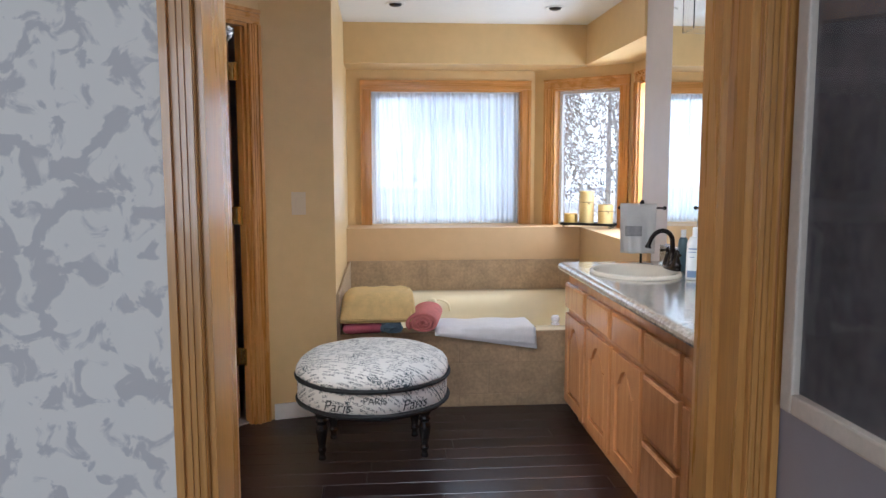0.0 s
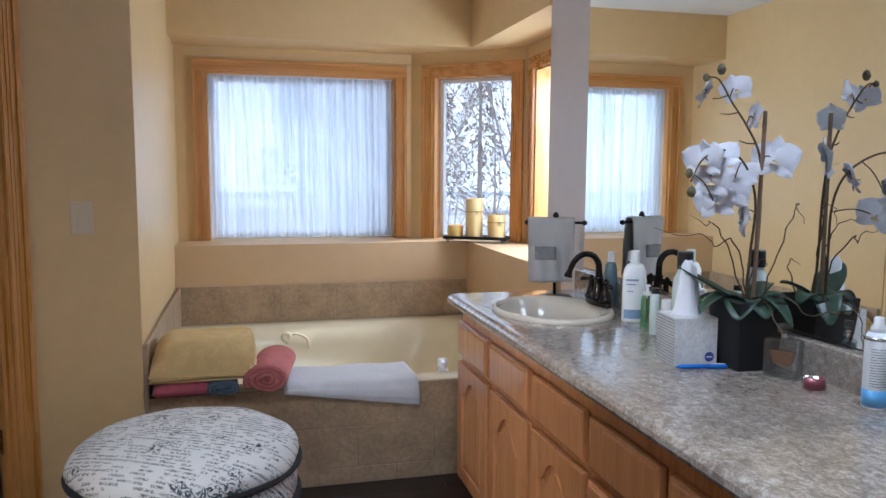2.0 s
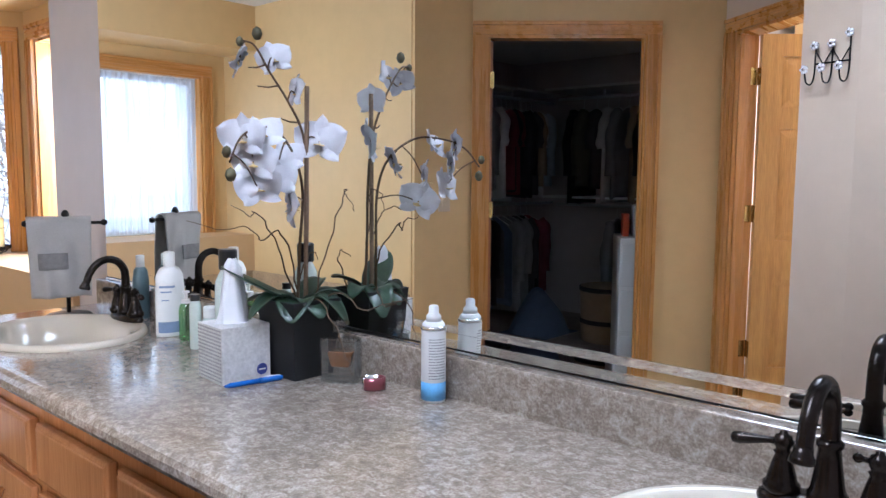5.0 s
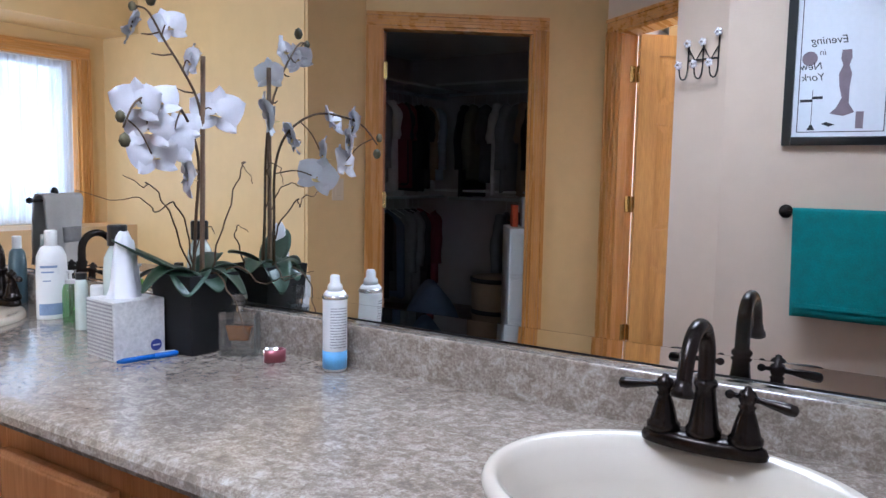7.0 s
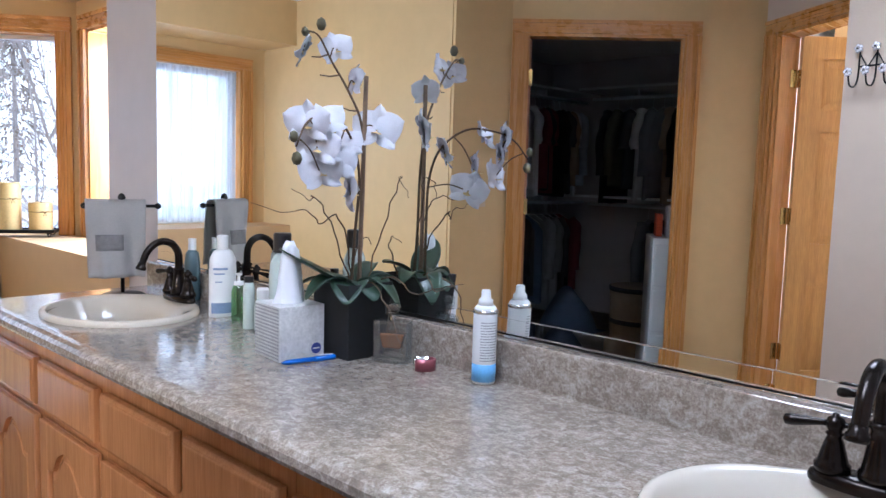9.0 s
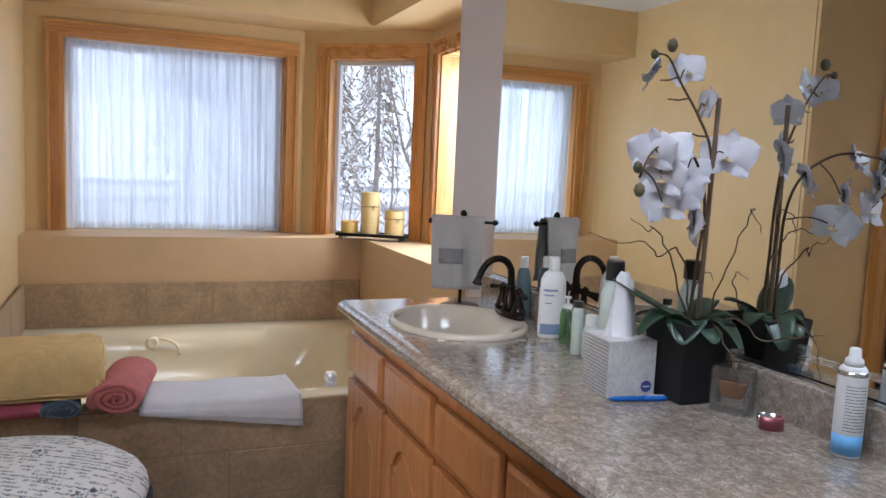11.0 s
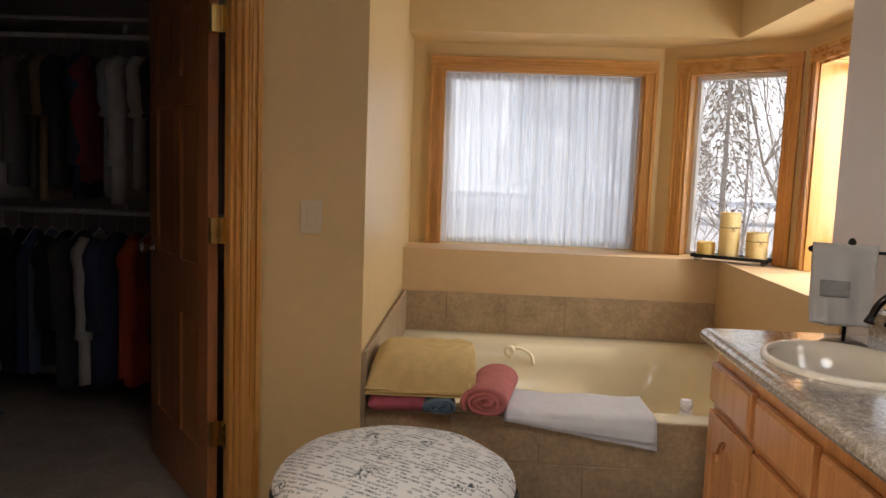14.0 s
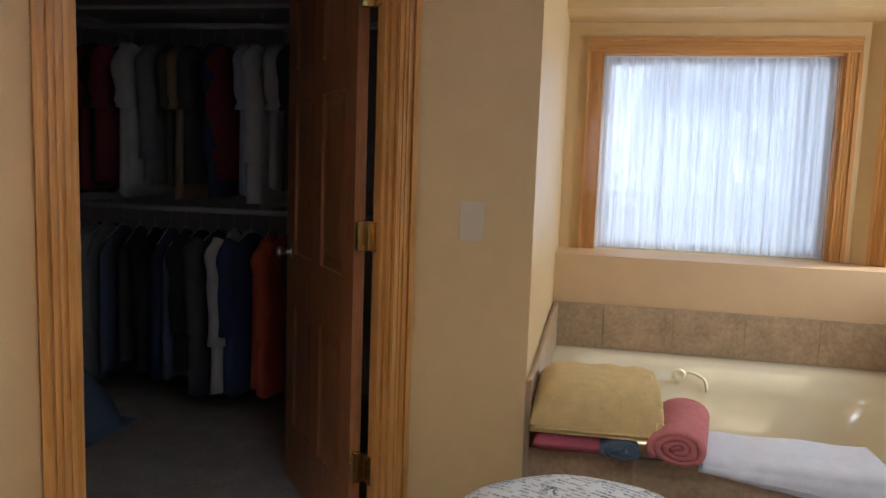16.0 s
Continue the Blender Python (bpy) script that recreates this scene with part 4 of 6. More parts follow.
def faucet(c):
    root = thing("faucet", "oil-rubbed bronze two-handle gooseneck faucet", "faucet", pose(c[0], c[1], TOP + 0.016), group="vanity faucets")
    bm = bmesh.new()
    k = 28
    rr = []
    for f, z in ((1, 0), (1.02, 0.006), (0.98, 0.014), (0.86, 0.019), (0, 0.02)):
        rr.append([bm.verts.new((0.028 * f * math.cos(2 * math.pi * i / k), 0.086 * f * math.sin(2 * math.pi * i / k), z)) for i in range(k)])
    for a, b in zip(rr, rr[1:]):
        for i in range(k):
            bm.faces.new((a[i], a[(i + 1) % k], b[(i + 1) % k], b[i]))
    bmesh.ops.remove_doubles(bm, verts=bm.verts[:], dist=1e-5)
    part("base_plate", bm, "bronze", root, smooth=True)
    part("spout_base", lathe([(0.023, 0.018), (0.0245, 0.023), (0.0245, 0.029), (0.021, 0.034), (0.0185, 0.050), (0.0150, 0.074), (0.0138, 0.088), (0.0165, 0.091), (0.0165, 0.096), (0.0125, 0.100)], 22), "bronze", root, smooth=True)
    path = [(0, 0, 0.098), (0, 0, 0.125), (-0.004, 0, 0.150), (-0.022, 0, 0.173), (-0.050, 0, 0.181), (-0.078, 0, 0.172), (-0.099, 0, 0.150), (-0.110, 0, 0.126), (-0.115, 0, 0.112)]
    part("spout", tube(spline(path, 6), [0.0120 - 0.0025 * i / 48 for i in range(49)], 14), "bronze", root, smooth=True)
    part("spout_tip", lathe([(0.010, 0), (0.0150, 0.002), (0.0145, 0.009), (0.0115, 0.014), (0.0110, 0.022)], 16, m=pose(-0.1185, 0, 0.100, ry=14)), "bronze", root, smooth=True)
    for sgn in (-1, 1):
        h = part("handle_post", lathe([(0.0215, 0.016), (0.0235, 0.021), (0.0235, 0.027), (0.0195, 0.031), (0.0175, 0.040), (0.0130, 0.056), (0.0095, 0.066), (0.0120, 0.070), (0.0085, 0.073), (0.0115, 0.078), (0.0130, 0.084), (0.0105, 0.091), (0.005, 0.094), (0.005, 0.097), (0, 0.099)], 20), "bronze", root, smooth=True, m=pose(0, sgn * 0.056, 0))
        ball = [(0.0035, sgn * -0.030, 0.083), (0.003, sgn * -0.026, 0.083), (0.0026, sgn * -0.022, 0.083), (0.0022, sgn * -0.018, 0.083), (0.0015, sgn * -0.012, 0.083), (0, 0, 0.083)]
        part("handle_knob", tube(ball, [0.003, 0.0065, 0.0065, 0.0035, 0.004, 0.005], 10), "bronze", h, smooth=True)
        part("handle_lever", tube([(0, 0, 0.083), (-0.003, sgn * 0.018, 0.082), (-0.007, sgn * 0.038, 0.080), (-0.009, sgn * 0.054, 0.078), (-0.010, sgn * 0.062, 0.0775), (-0.0103, sgn * 0.065, 0.0773)], [0.005, 0.0045, 0.007, 0.0085, 0.0075, 0.003], 12), "bronze", h, smooth=True)


faucet((1.868, 3.81))
faucet((1.872, 1.912))


# ---- tub ----
DECK = 0.422


def tub():
    root = thing("bathtub", "almond acrylic garden bathtub set in a tiled deck", "bathtub")
    x0, x1, y0, y1 = 0.268, 1.972, 4.475, 5.875
    def rr(inset, z, r, n=10):
        pts = []
        ax0, ax1, ay0, ay1 = x0 + inset, x1 - inset, y0 + inset, y1 - inset
        for cx, cy, a0 in ((ax1 - r, ay1 - r, 0), (ax0 + r, ay1 - r, 90), (ax0 + r, ay0 + r, 180), (ax1 - r, ay0 + r, 270)):
            for i in range(n + 1):
                t = radians(a0 + 90 * i / n)
                pts.append((cx + r * math.cos(t), cy + r * math.sin(t), z))
        return pts
    prof = [(0.0, DECK - 0.03, 0.01), (0.0, DECK - 0.008, 0.01), (0.004, DECK, 0.014), (0.016, DECK + 0.004, 0.02), (0.10, DECK + 0.004, 0.10), (0.122, DECK - 0.002, 0.15), (0.145, DECK - 0.024, 0.18), (0.17, DECK - 0.12, 0.22), (0.21, DECK - 0.28, 0.24), (0.27, DECK - 0.34, 0.24), (0.40, DECK - 0.36, 0.15)]
    bm = bmesh.new()
    rings = [[bm.verts.new(p) for p in rr(i, z, r)] for i, z, r in prof]
    k = len(rings[0])
    for a, b in zip(rings, rings[1:]):
        for i in range(k):
            bm.faces.new((a[i], a[(i + 1) % k], b[(i + 1) % k], b[i]))
    bm.faces.new(rings[-1])
    part("shell", bm, "tub", root, smooth=True)
    # moulded seat shelf, jet and grab recess at the far side
    part("grip_recess", tube(spline([(0.86, 5.712, 0.33), (0.90, 5.70, 0.385), (0.97, 5.695, 0.36), (0.99, 5.70, 0.30)], 5), 0.008, 8), "tub", root, "moulded grip", True)
    part("jet", lathe([(0.03, 0), (0.032, 0.006), (0.020, 0.012), (0.012, 0.006), (0, 0.006)], 18), "tub", root, "round whirlpool jet", True, m=pose(0.86, 5.695, 0.37, 80))
    part("control_dial", lathe([(0.026, 0), (0.026, 0.008), (0.016, 0.012), (0.024, 0.026), (0.026, 0.04), (0.020, 0.052), (0, 0.056)], 12), "crystal", root, "clear faceted control knob", m=pose(1.50, 4.60, DECK + 0.004))


tub()


def candle_tray():
    root = thing("candle_tray", "dark iron tray on scrolled feet", "tray", pose(2.015, 5.80, LEDGE, 0, 0, -30))
    part("plate", B((-0.19, 0.19, -0.062, 0.062, 0.022, 0.032)), "black_iron", root, bevel=0.003)
    part("rim", B((-0.195, 0.195, -0.067, -0.061, 0.020, 0.038), (-0.195, 0.195, 0.061, 0.067, 0.020, 0.038), (-0.195, -0.189, -0.061, 0.061, 0.020, 0.038), (0.189, 0.195, -0.061, 0.061, 0.020, 0.038)), "black_iron", root)
    for x in (-0.17, 0.17):
        for y in (-0.045, 0.045):
            pts = [(x + 0.011 * (1 - a / 40) * math.cos(a * 0.45) * (1 if x > 0 else -1) , y, 0.0115 + 0.0085 * (1 - a / 60) * math.sin(a * 0.45)) for a in range(0, 22)]
            part("scroll_foot", tube(pts, 0.0028, 6), "black_iron", root, smooth=True)


def candle(x, y, r, h, mat, label, tied=True):
    z = LEDGE + 0.0325
    root = thing("candle", label, "candle", pose(x, y, z), group="candles on the tray")
    rnd = random.Random(int(x * 1000))
    bm = lathe([(r * 0.97, 0), (r, 0.004), (r, h - 0.006), (r * 0.96, h), (r * 0.8, h - 0.004), (r * 0.3, h - 0.012), (0, h - 0.013)], 32)
    for v in bm.verts:
        v.co.z += 0.0015 * math.sin(5 * math.atan2(v.co.y, v.co.x) + x * 9) if v.co.z > h * 0.7 else 0
    part("wax", bm, mat, root, smooth=True)
    part("wick", tube([(0, 0, h - 0.013), (0.002, 0, h + 0.004)], 0.0012, 5), "ink_black", root)
    if tied:
        bm = bmesh.new()
        n = 30
        add_tube(bm, [((r + 0.0015) * math.cos(2 * math.pi * i / n), (r + 0.0015) * math.sin(2 * math.pi * i / n), h * 0.66) for i in range(n + 1)], 0.0016, 5)
        for s in (-1, 1):
            add_tube(bm, [(0, -r - 0.002, h * 0.66), (s * 0.012, -r - 0.005, h * 0.66 + 0.006), (s * 0.022, -r - 0.004, h * 0.66 - 0.001)], 0.0014, 5)
            add_tube(bm, [(0, -r - 0.002, h * 0.66), (s * 0.008, -r - 0.003, h * 0.66 - 0.02)], 0.0013, 5)
        part("twine_bow", bm, "twine", root, "thin brown twine bow")


candle_tray()
candle(1.90, 5.866, 0.048, 0.07, "wax", "short yellow pillar candle on an iron tray", False)
candle(2.002, 5.807, 0.053, 0.235, "wax_pale", "tall cream pillar candle tied with twine")
candle(2.123, 5.737, 0.055, 0.140, "wax_pale", "medium cream pillar candle tied with twine")


# ---- towels on the tub deck ----
def folded(name, label, mat, cx, cy, z0, w, d, h, rz, layers, sag=0.02, group="towels on the tub deck"):
    """A folded stack: soft layers with rounded fold edges."""
    root = thing(name, label, "towel", pose(cx, cy, z0, 0, 0, rz), group=group)
    thick = layers if isinstance(layers, tuple) else (h / layers,) * layers
    layers = len(thick)
    for k, lh in enumerate(thick):
        base = sum(thick[:k])
        j = 0.006 * math.sin(k * 2.3)
        def fn(u, v, k=k, j=j, lh=lh, base=base):
            x, y = (u - 0.5) * (w + j), (v - 0.5) * (d + j)
            eu, ev = min(u, 1 - u) * w, min(v, 1 - v) * d
            r = lh * 0.5
            e = min(1.0, min(eu, ev) / (r * 1.6))
            half = r * math.sqrt(max(0.02, 1 - (1 - e) ** 2)) * 0.96
            wav = 0.004 * math.sin(9 * x + k) * math.sin(7 * y) + 0.003 * math.sin(31 * x + 2 * k)
            crown = sag * (1 - (2 * u - 1) ** 2) * (1 - (2 * v - 1) ** 2) * (k + 1) / layers
            zc = base + lh * 0.5 + crown
            return (x, y, zc + half + wav * (k > 0)), (x, y, max(0.0005 if k == 0 else -1, zc - half + (wav if k > 0 else 0) - (crown if k == 0 else 0)))
        part("fold", heights(28, 20, fn), mat, root, smooth=True)
    return root


def rolled(name, label, mat, cx, cy, z0, r, length, rz, group="towels on the tub deck", wide=1.0):
    """A rolled towel: a spiral sheet along its length."""
    root = thing(name, label, "towel", pose(cx, cy, z0 + r, 0, 0, rz), group=group)
    n, turns = 90, 3.6
    th = 0.72 * r / turns
    bm = bmesh.new()
    def at(t, off):
        a = t * turns * 2 * math.pi
        rad = max(0.004, r * (0.10 + 0.88 * t) - off)
        return wide * rad * math.cos(a), rad * math.sin(a) * (0.93)
    nl = 10
    outer, inner = [], []
    for i in range(n + 1):
        t = i / n
        row_o, row_i = [], []
        for j in range(nl + 1):
            y = (j / nl - 0.5) * length + 0.006 * math.sin(7 * t * 6.28) * (1 if j in (0, nl) else 0)
            xo, zo = at(t, 0)
            xi, zi = at(t, th)
            row_o.append(bm.verts.new((xo, y, zo)))
            row_i.append(bm.verts.new((xi, y, zi)))
        outer.append(row_o)
        inner.append(row_i)
    for i in range(n):
        for j in range(nl):
            bm.faces.new((outer[i][j], outer[i + 1][j], outer[i + 1][j + 1], outer[i][j + 1]))
            bm.faces.new((inner[i][j], inner[i][j + 1], inner[i + 1][j + 1], inner[i + 1][j]))
        bm.faces.new((outer[i][0], inner[i][0], inner[i + 1][0], outer[i + 1][0]))
        bm.faces.new((outer[i][nl], outer[i + 1][nl], inner[i + 1][nl], inner[i][nl]))
    for j in range(nl):
        bm.faces.new((outer[n][j], inner[n][j], inner[n][j + 1], outer[n][j + 1]))
        bm.faces.new((outer[0][j], outer[0][j + 1], inner[0][j + 1], inner[0][j]))
    part("roll", bm, mat, root, smooth=True)
    return root


folded("towel", "dark pink folded towel under the yellow one", "towel_magenta", 0.395, 4.555, DECK + 0.008, 0.22, 0.32, 0.062, 4, 1, 0.0)
rolled("towel", "slate blue rolled towel on the tub deck", "towel_slate", 0.552, 4.545, DECK + 0.006, 0.036, 0.32, 4, wide=1.9)


def draped_fold():
    """Thick bath towel folded in three: a deep rounded top fold over two thin hems, with a fringed end."""
    w, d, h = 0.395, 0.38, 0.155
    root = thing("towel", "thick yellow bath towel folded over others with a fringed end", "towel", pose(0.474, 4.595, DECK + 0.068, 0, 0, 2), group="towels on the tub deck")
    for k, (z, over) in enumerate(((0.0, 0.0), (0.0125, 0.006))):
        def hem(u, v, z=z, over=over, k=k):
            x, y = (u - 0.5) * (w - 0.01 * k), (v - 0.5) * d - over * (1 - v)
            e = min(1.0, min(u * w, v * d, (1 - v) * d) / 0.008)
            r = 0.0058 * math.sqrt(max(0.03, 1 - (1 - e) ** 2))
            zc = 0.0065 + z + 0.002 * math.sin(11 * x + k) * (k > 0)
            return (x, y, zc + r), (x, y, zc - r)
        part("hem_fold", heights(30, 24, hem), "towel_yellow", root, smooth=True)
    def top(u, v):
        x, y = (u - 0.5) * (w + 0.004), (v - 0.5) * (d - 0.012)
        front = (1 - (1 - min(1, v / 0.34)) ** 2.0) ** 0.55 * (0.93 + 0.07 * v)
        left = (1 - (1 - min(1, u / 0.24)) ** 2.0) ** 0.55
        end = 1 - 0.10 * max(0, (u - 0.6) / 0.4) ** 2
        back = (1 - max(0, (v - 0.8) / 0.2) ** 3 * 0.7)
        crease = 0.0055 * math.sin(24 * u + 7 * v) * v * u + 0.004 * math.sin(15 * v - 4 * u) * v - 0.010 * math.exp(-((v - 0.55 - 0.2 * u) / 0.05) ** 2) * u
        z = 0.026 + 0.012 * min(1, v * 30) * min(1, u * 30) + (h - 0.035) * front * left * end * back + crease
        return (x, y, z), (x, y, 0.0255)
    part("top_fold", heights(40, 34, top), "towel_yellow", root, smooth=True)
    part("woven_band", tube([(w / 2 - 0.012, -d / 2 + 0.004 + (d * 0.6) * t, 0.034 + (h - 0.032) * (1 - (1 - t) ** 2) ** 0.62 * 0.9) for t in (0.0, 0.03, 0.08, 0.15, 0.25, 0.38, 0.55, 0.75, 1.0)], 0.0028, 6), "wax_pale", root, "pale woven border", True)
    rnd = random.Random(8)
    for k in range(14):
        y = -d / 2 + 0.02 + 0.019 * k
        z0 = 0.03 + (h - 0.04) * (1 - (1 - min(1, k / 11.0)) ** 2) ** 0.62
        part("fringe", tube([(w / 2 - 0.002, y, z0), (w / 2 + 0.008, y - 0.003, z0 - 0.015), (w / 2 + 0.006 + rnd.uniform(0, 0.008), y - 0.004, max(0.004, z0 - 0.05))], 0.0032, 6), "wax_pale", root, smooth=True)


draped_fold()
rolled("towel", "rose pink rolled towel on the tub deck", "towel_pink", 0.752, 4.55, DECK + 0.005, 0.066, 0.36, -9, wide=1.45)


def hung_mat():
    """White towel over the rim, hanging a little down the front."""
    root = thing("bath_towel", "white towel laid over the tub rim", "towel", group="towels on the tub deck")
    x0, x1 = 0.80, 1.345
    def top(u, v):
        x = x0 + (x1 - x0) * u
        s = v * 0.40
        drop = 0.02 + 0.085 * u
        if s < 0.27:
            y, z = 4.70 - s, DECK + 0.013
        else:
            q = (s - 0.27) / 0.13
            y, z = 4.443 - 0.012 * min(1, q * 3), DECK + 0.012 - drop * q
        f = 0.003 * math.sin(13 * u + 3 * v) + 0.003 * math.sin(31 * u - 2 * v) * v
        return Vector((x + 0.02 * v * (u - 0.3), y + (0 if s < 0.27 else -abs(f)), z + (0.006 + f if s < 0.27 else 0)))
    def fn(u, v):
        p = top(u, v)
        return p, p + (Vector((0, 0, -0.008)) if v < 0.66 else Vector((0, 0.006, -0.002)))
    part("cloth", heights(40, 26, fn), "towel_white", root, smooth=True)
    def fn2(u, v):
        p = top(u * 0.98 + 0.01, v * 0.93)
        o = Vector((0.0, -0.004, 0.011)) if v < 0.66 else Vector((0.0, -0.011, 0.002))
        return p + o, p + o * 0.4
    part("fold", heights(40, 26, fn2), "towel_white", root, smooth=True)


hung_mat()


# ---- stool ----
def stool():
    cx, cy = 0.465, 3.855
    root = thing("stool", "oval upholstered stool in script-print fabric with black turned legs", "stool", pose(cx, cy, 0))
    ax, ay = 0.352, 0.352
    def ring(bm, f, z, k=64, dx=0.0):
        out = []
        for i in range(k):
            a = 2 * math.pi * i / k
            w = 1 + 0.012 * math.sin(8 * a)
            out.append(bm.verts.new((f * ax * w * math.cos(a), f * ay * w * math.sin(a), z)))
        return out
    def body(prof, wob=0.0):
        bm = bmesh.new()
        rs = [ring(bm, f, z) for f, z in prof]
        for a, b in zip(rs, rs[1:]):
            for i in range(len(a)):
                bm.faces.new((a[i], a[(i + 1) % len(a)], b[(i + 1) % len(b)], b[i]))
        bm.faces.new(rs[0][::-1])
        bm.faces.new(rs[-1])
        return bm
    part("cushion", body([(0.97, 0.386), (1.0, 0.395), (1.005, 0.405), (0.99, 0.428), (0.945, 0.452), (0.85, 0.472), (0.70, 0.486), (0.46, 0.496), (0.2, 0.500), (0.02, 0.501)]), "script", root, "rounded cushion in cream script fabric", True)
    part("skirt", body([(0.96, 0.272), (0.985, 0.280), (0.985, 0.376), (0.97, 0.384)]), "script", root, "script fabric side band", True)
    for f, z in ((1.004, 0.386), (0.992, 0.276)):
        bm = bmesh.new()
        k = 72
        add_tube(bm, [(f * ax * math.cos(2 * math.pi * i / k), f * ay * math.sin(2 * math.pi * i / k), z) for i in range(k + 1)], 0.0105, 8)
        part("piping", bm, "black_cloth", root, "black welt cord", True)
    part("seat_base", body([(0.95, 0.252), (0.97, 0.258), (0.97, 0.270), (0.95, 0.2715)]), "black_wood", root)
    for sx, sy in ((-0.235, -0.10), (0.235, -0.10), (-0.20, 0.17), (0.20, 0.17)):
        prof = [(0.016, 0), (0.018, 0.006), (0.014, 0.018), (0.013, 0.03), (0.020, 0.042), (0.020, 0.05), (0.015, 0.06), (0.021, 0.09), (0.027, 0.13), (0.028, 0.15), (0.021, 0.165), (0.021, 0.172), (0.027, 0.178), (0.027, 0.186), (0.02, 0.194), (0.029, 0.21), (0.030, 0.252)]
        part("leg", lathe(prof, 20), "black_wood", root, smooth=True, m=pose(sx, sy, 0))
    # printed words on the side band
    for txt, ang, size, z in (("Paris", 244, 0.068, 0.302), ("PARIS", 272, 0.042, 0.340), ("Paris", 302, 0.068, 0.302)):
        cv = bpy.data.curves.new("print", "FONT")
        cv.body, cv.size, cv.align_x = txt, size, "CENTER"
        tmp = new("print", cv)
        bpy.context.view_layer.update()
        me = bpy.data.meshes.new_from_object(tmp.evaluated_get(bpy.context.evaluated_depsgraph_get()))
        bpy.data.objects.remove(tmp)
        for v in me.vertices:
            a = radians(ang) + (v.co.x + (0.3 * v.co.y if txt == "Paris" else 0)) / ax
            v.co = Vector((0.9905 * ax * math.cos(a) * (1 + 0.012 * math.sin(8 * a)), 0.9905 * ay * math.sin(a) * (1 + 0.012 * math.sin(8 * a)), z + v.co.y - 0.01))
        me.materials.append(M["ink_black"])
        o = new("printed_word", me)
        o.parent = root


stool()


# ---- orchid ----
def petal_mesh(bm, m, ln, wd, cup):
    def fn(u, v):
        w = wd * math.sin(math.pi * min(1, 0.12 + 0.88 * v) ** 0.8) ** 0.7
        x, y = (u - 0.5) * w, v * ln
        z = cup * (v * v) * ln - 0.9 * (u - 0.5) ** 2 * w * (1 - v) + 0.05 * ln * math.sin(6 * v + 4 * u)
        return m @ Vector((x, y, z + 0.0006)), m @ Vector((x, y, z - 0.0006))
    nx, ny = 5, 6
    up = [[bm.verts.new(fn(i / nx, j / ny)[0]) for j in range(ny + 1)] for i in range(nx + 1)]
    dn = [[bm.verts.new(fn(i / nx, j / ny)[1]) for j in range(ny + 1)] for i in range(nx + 1)]
    for i in range(nx):
        for j in range(ny):
            bm.faces.new((up[i][j], up[i + 1][j], up[i + 1][j + 1], up[i][j + 1]))
            bm.faces.new((dn[i][j], dn[i][j + 1], dn[i + 1][j + 1], dn[i + 1][j]))


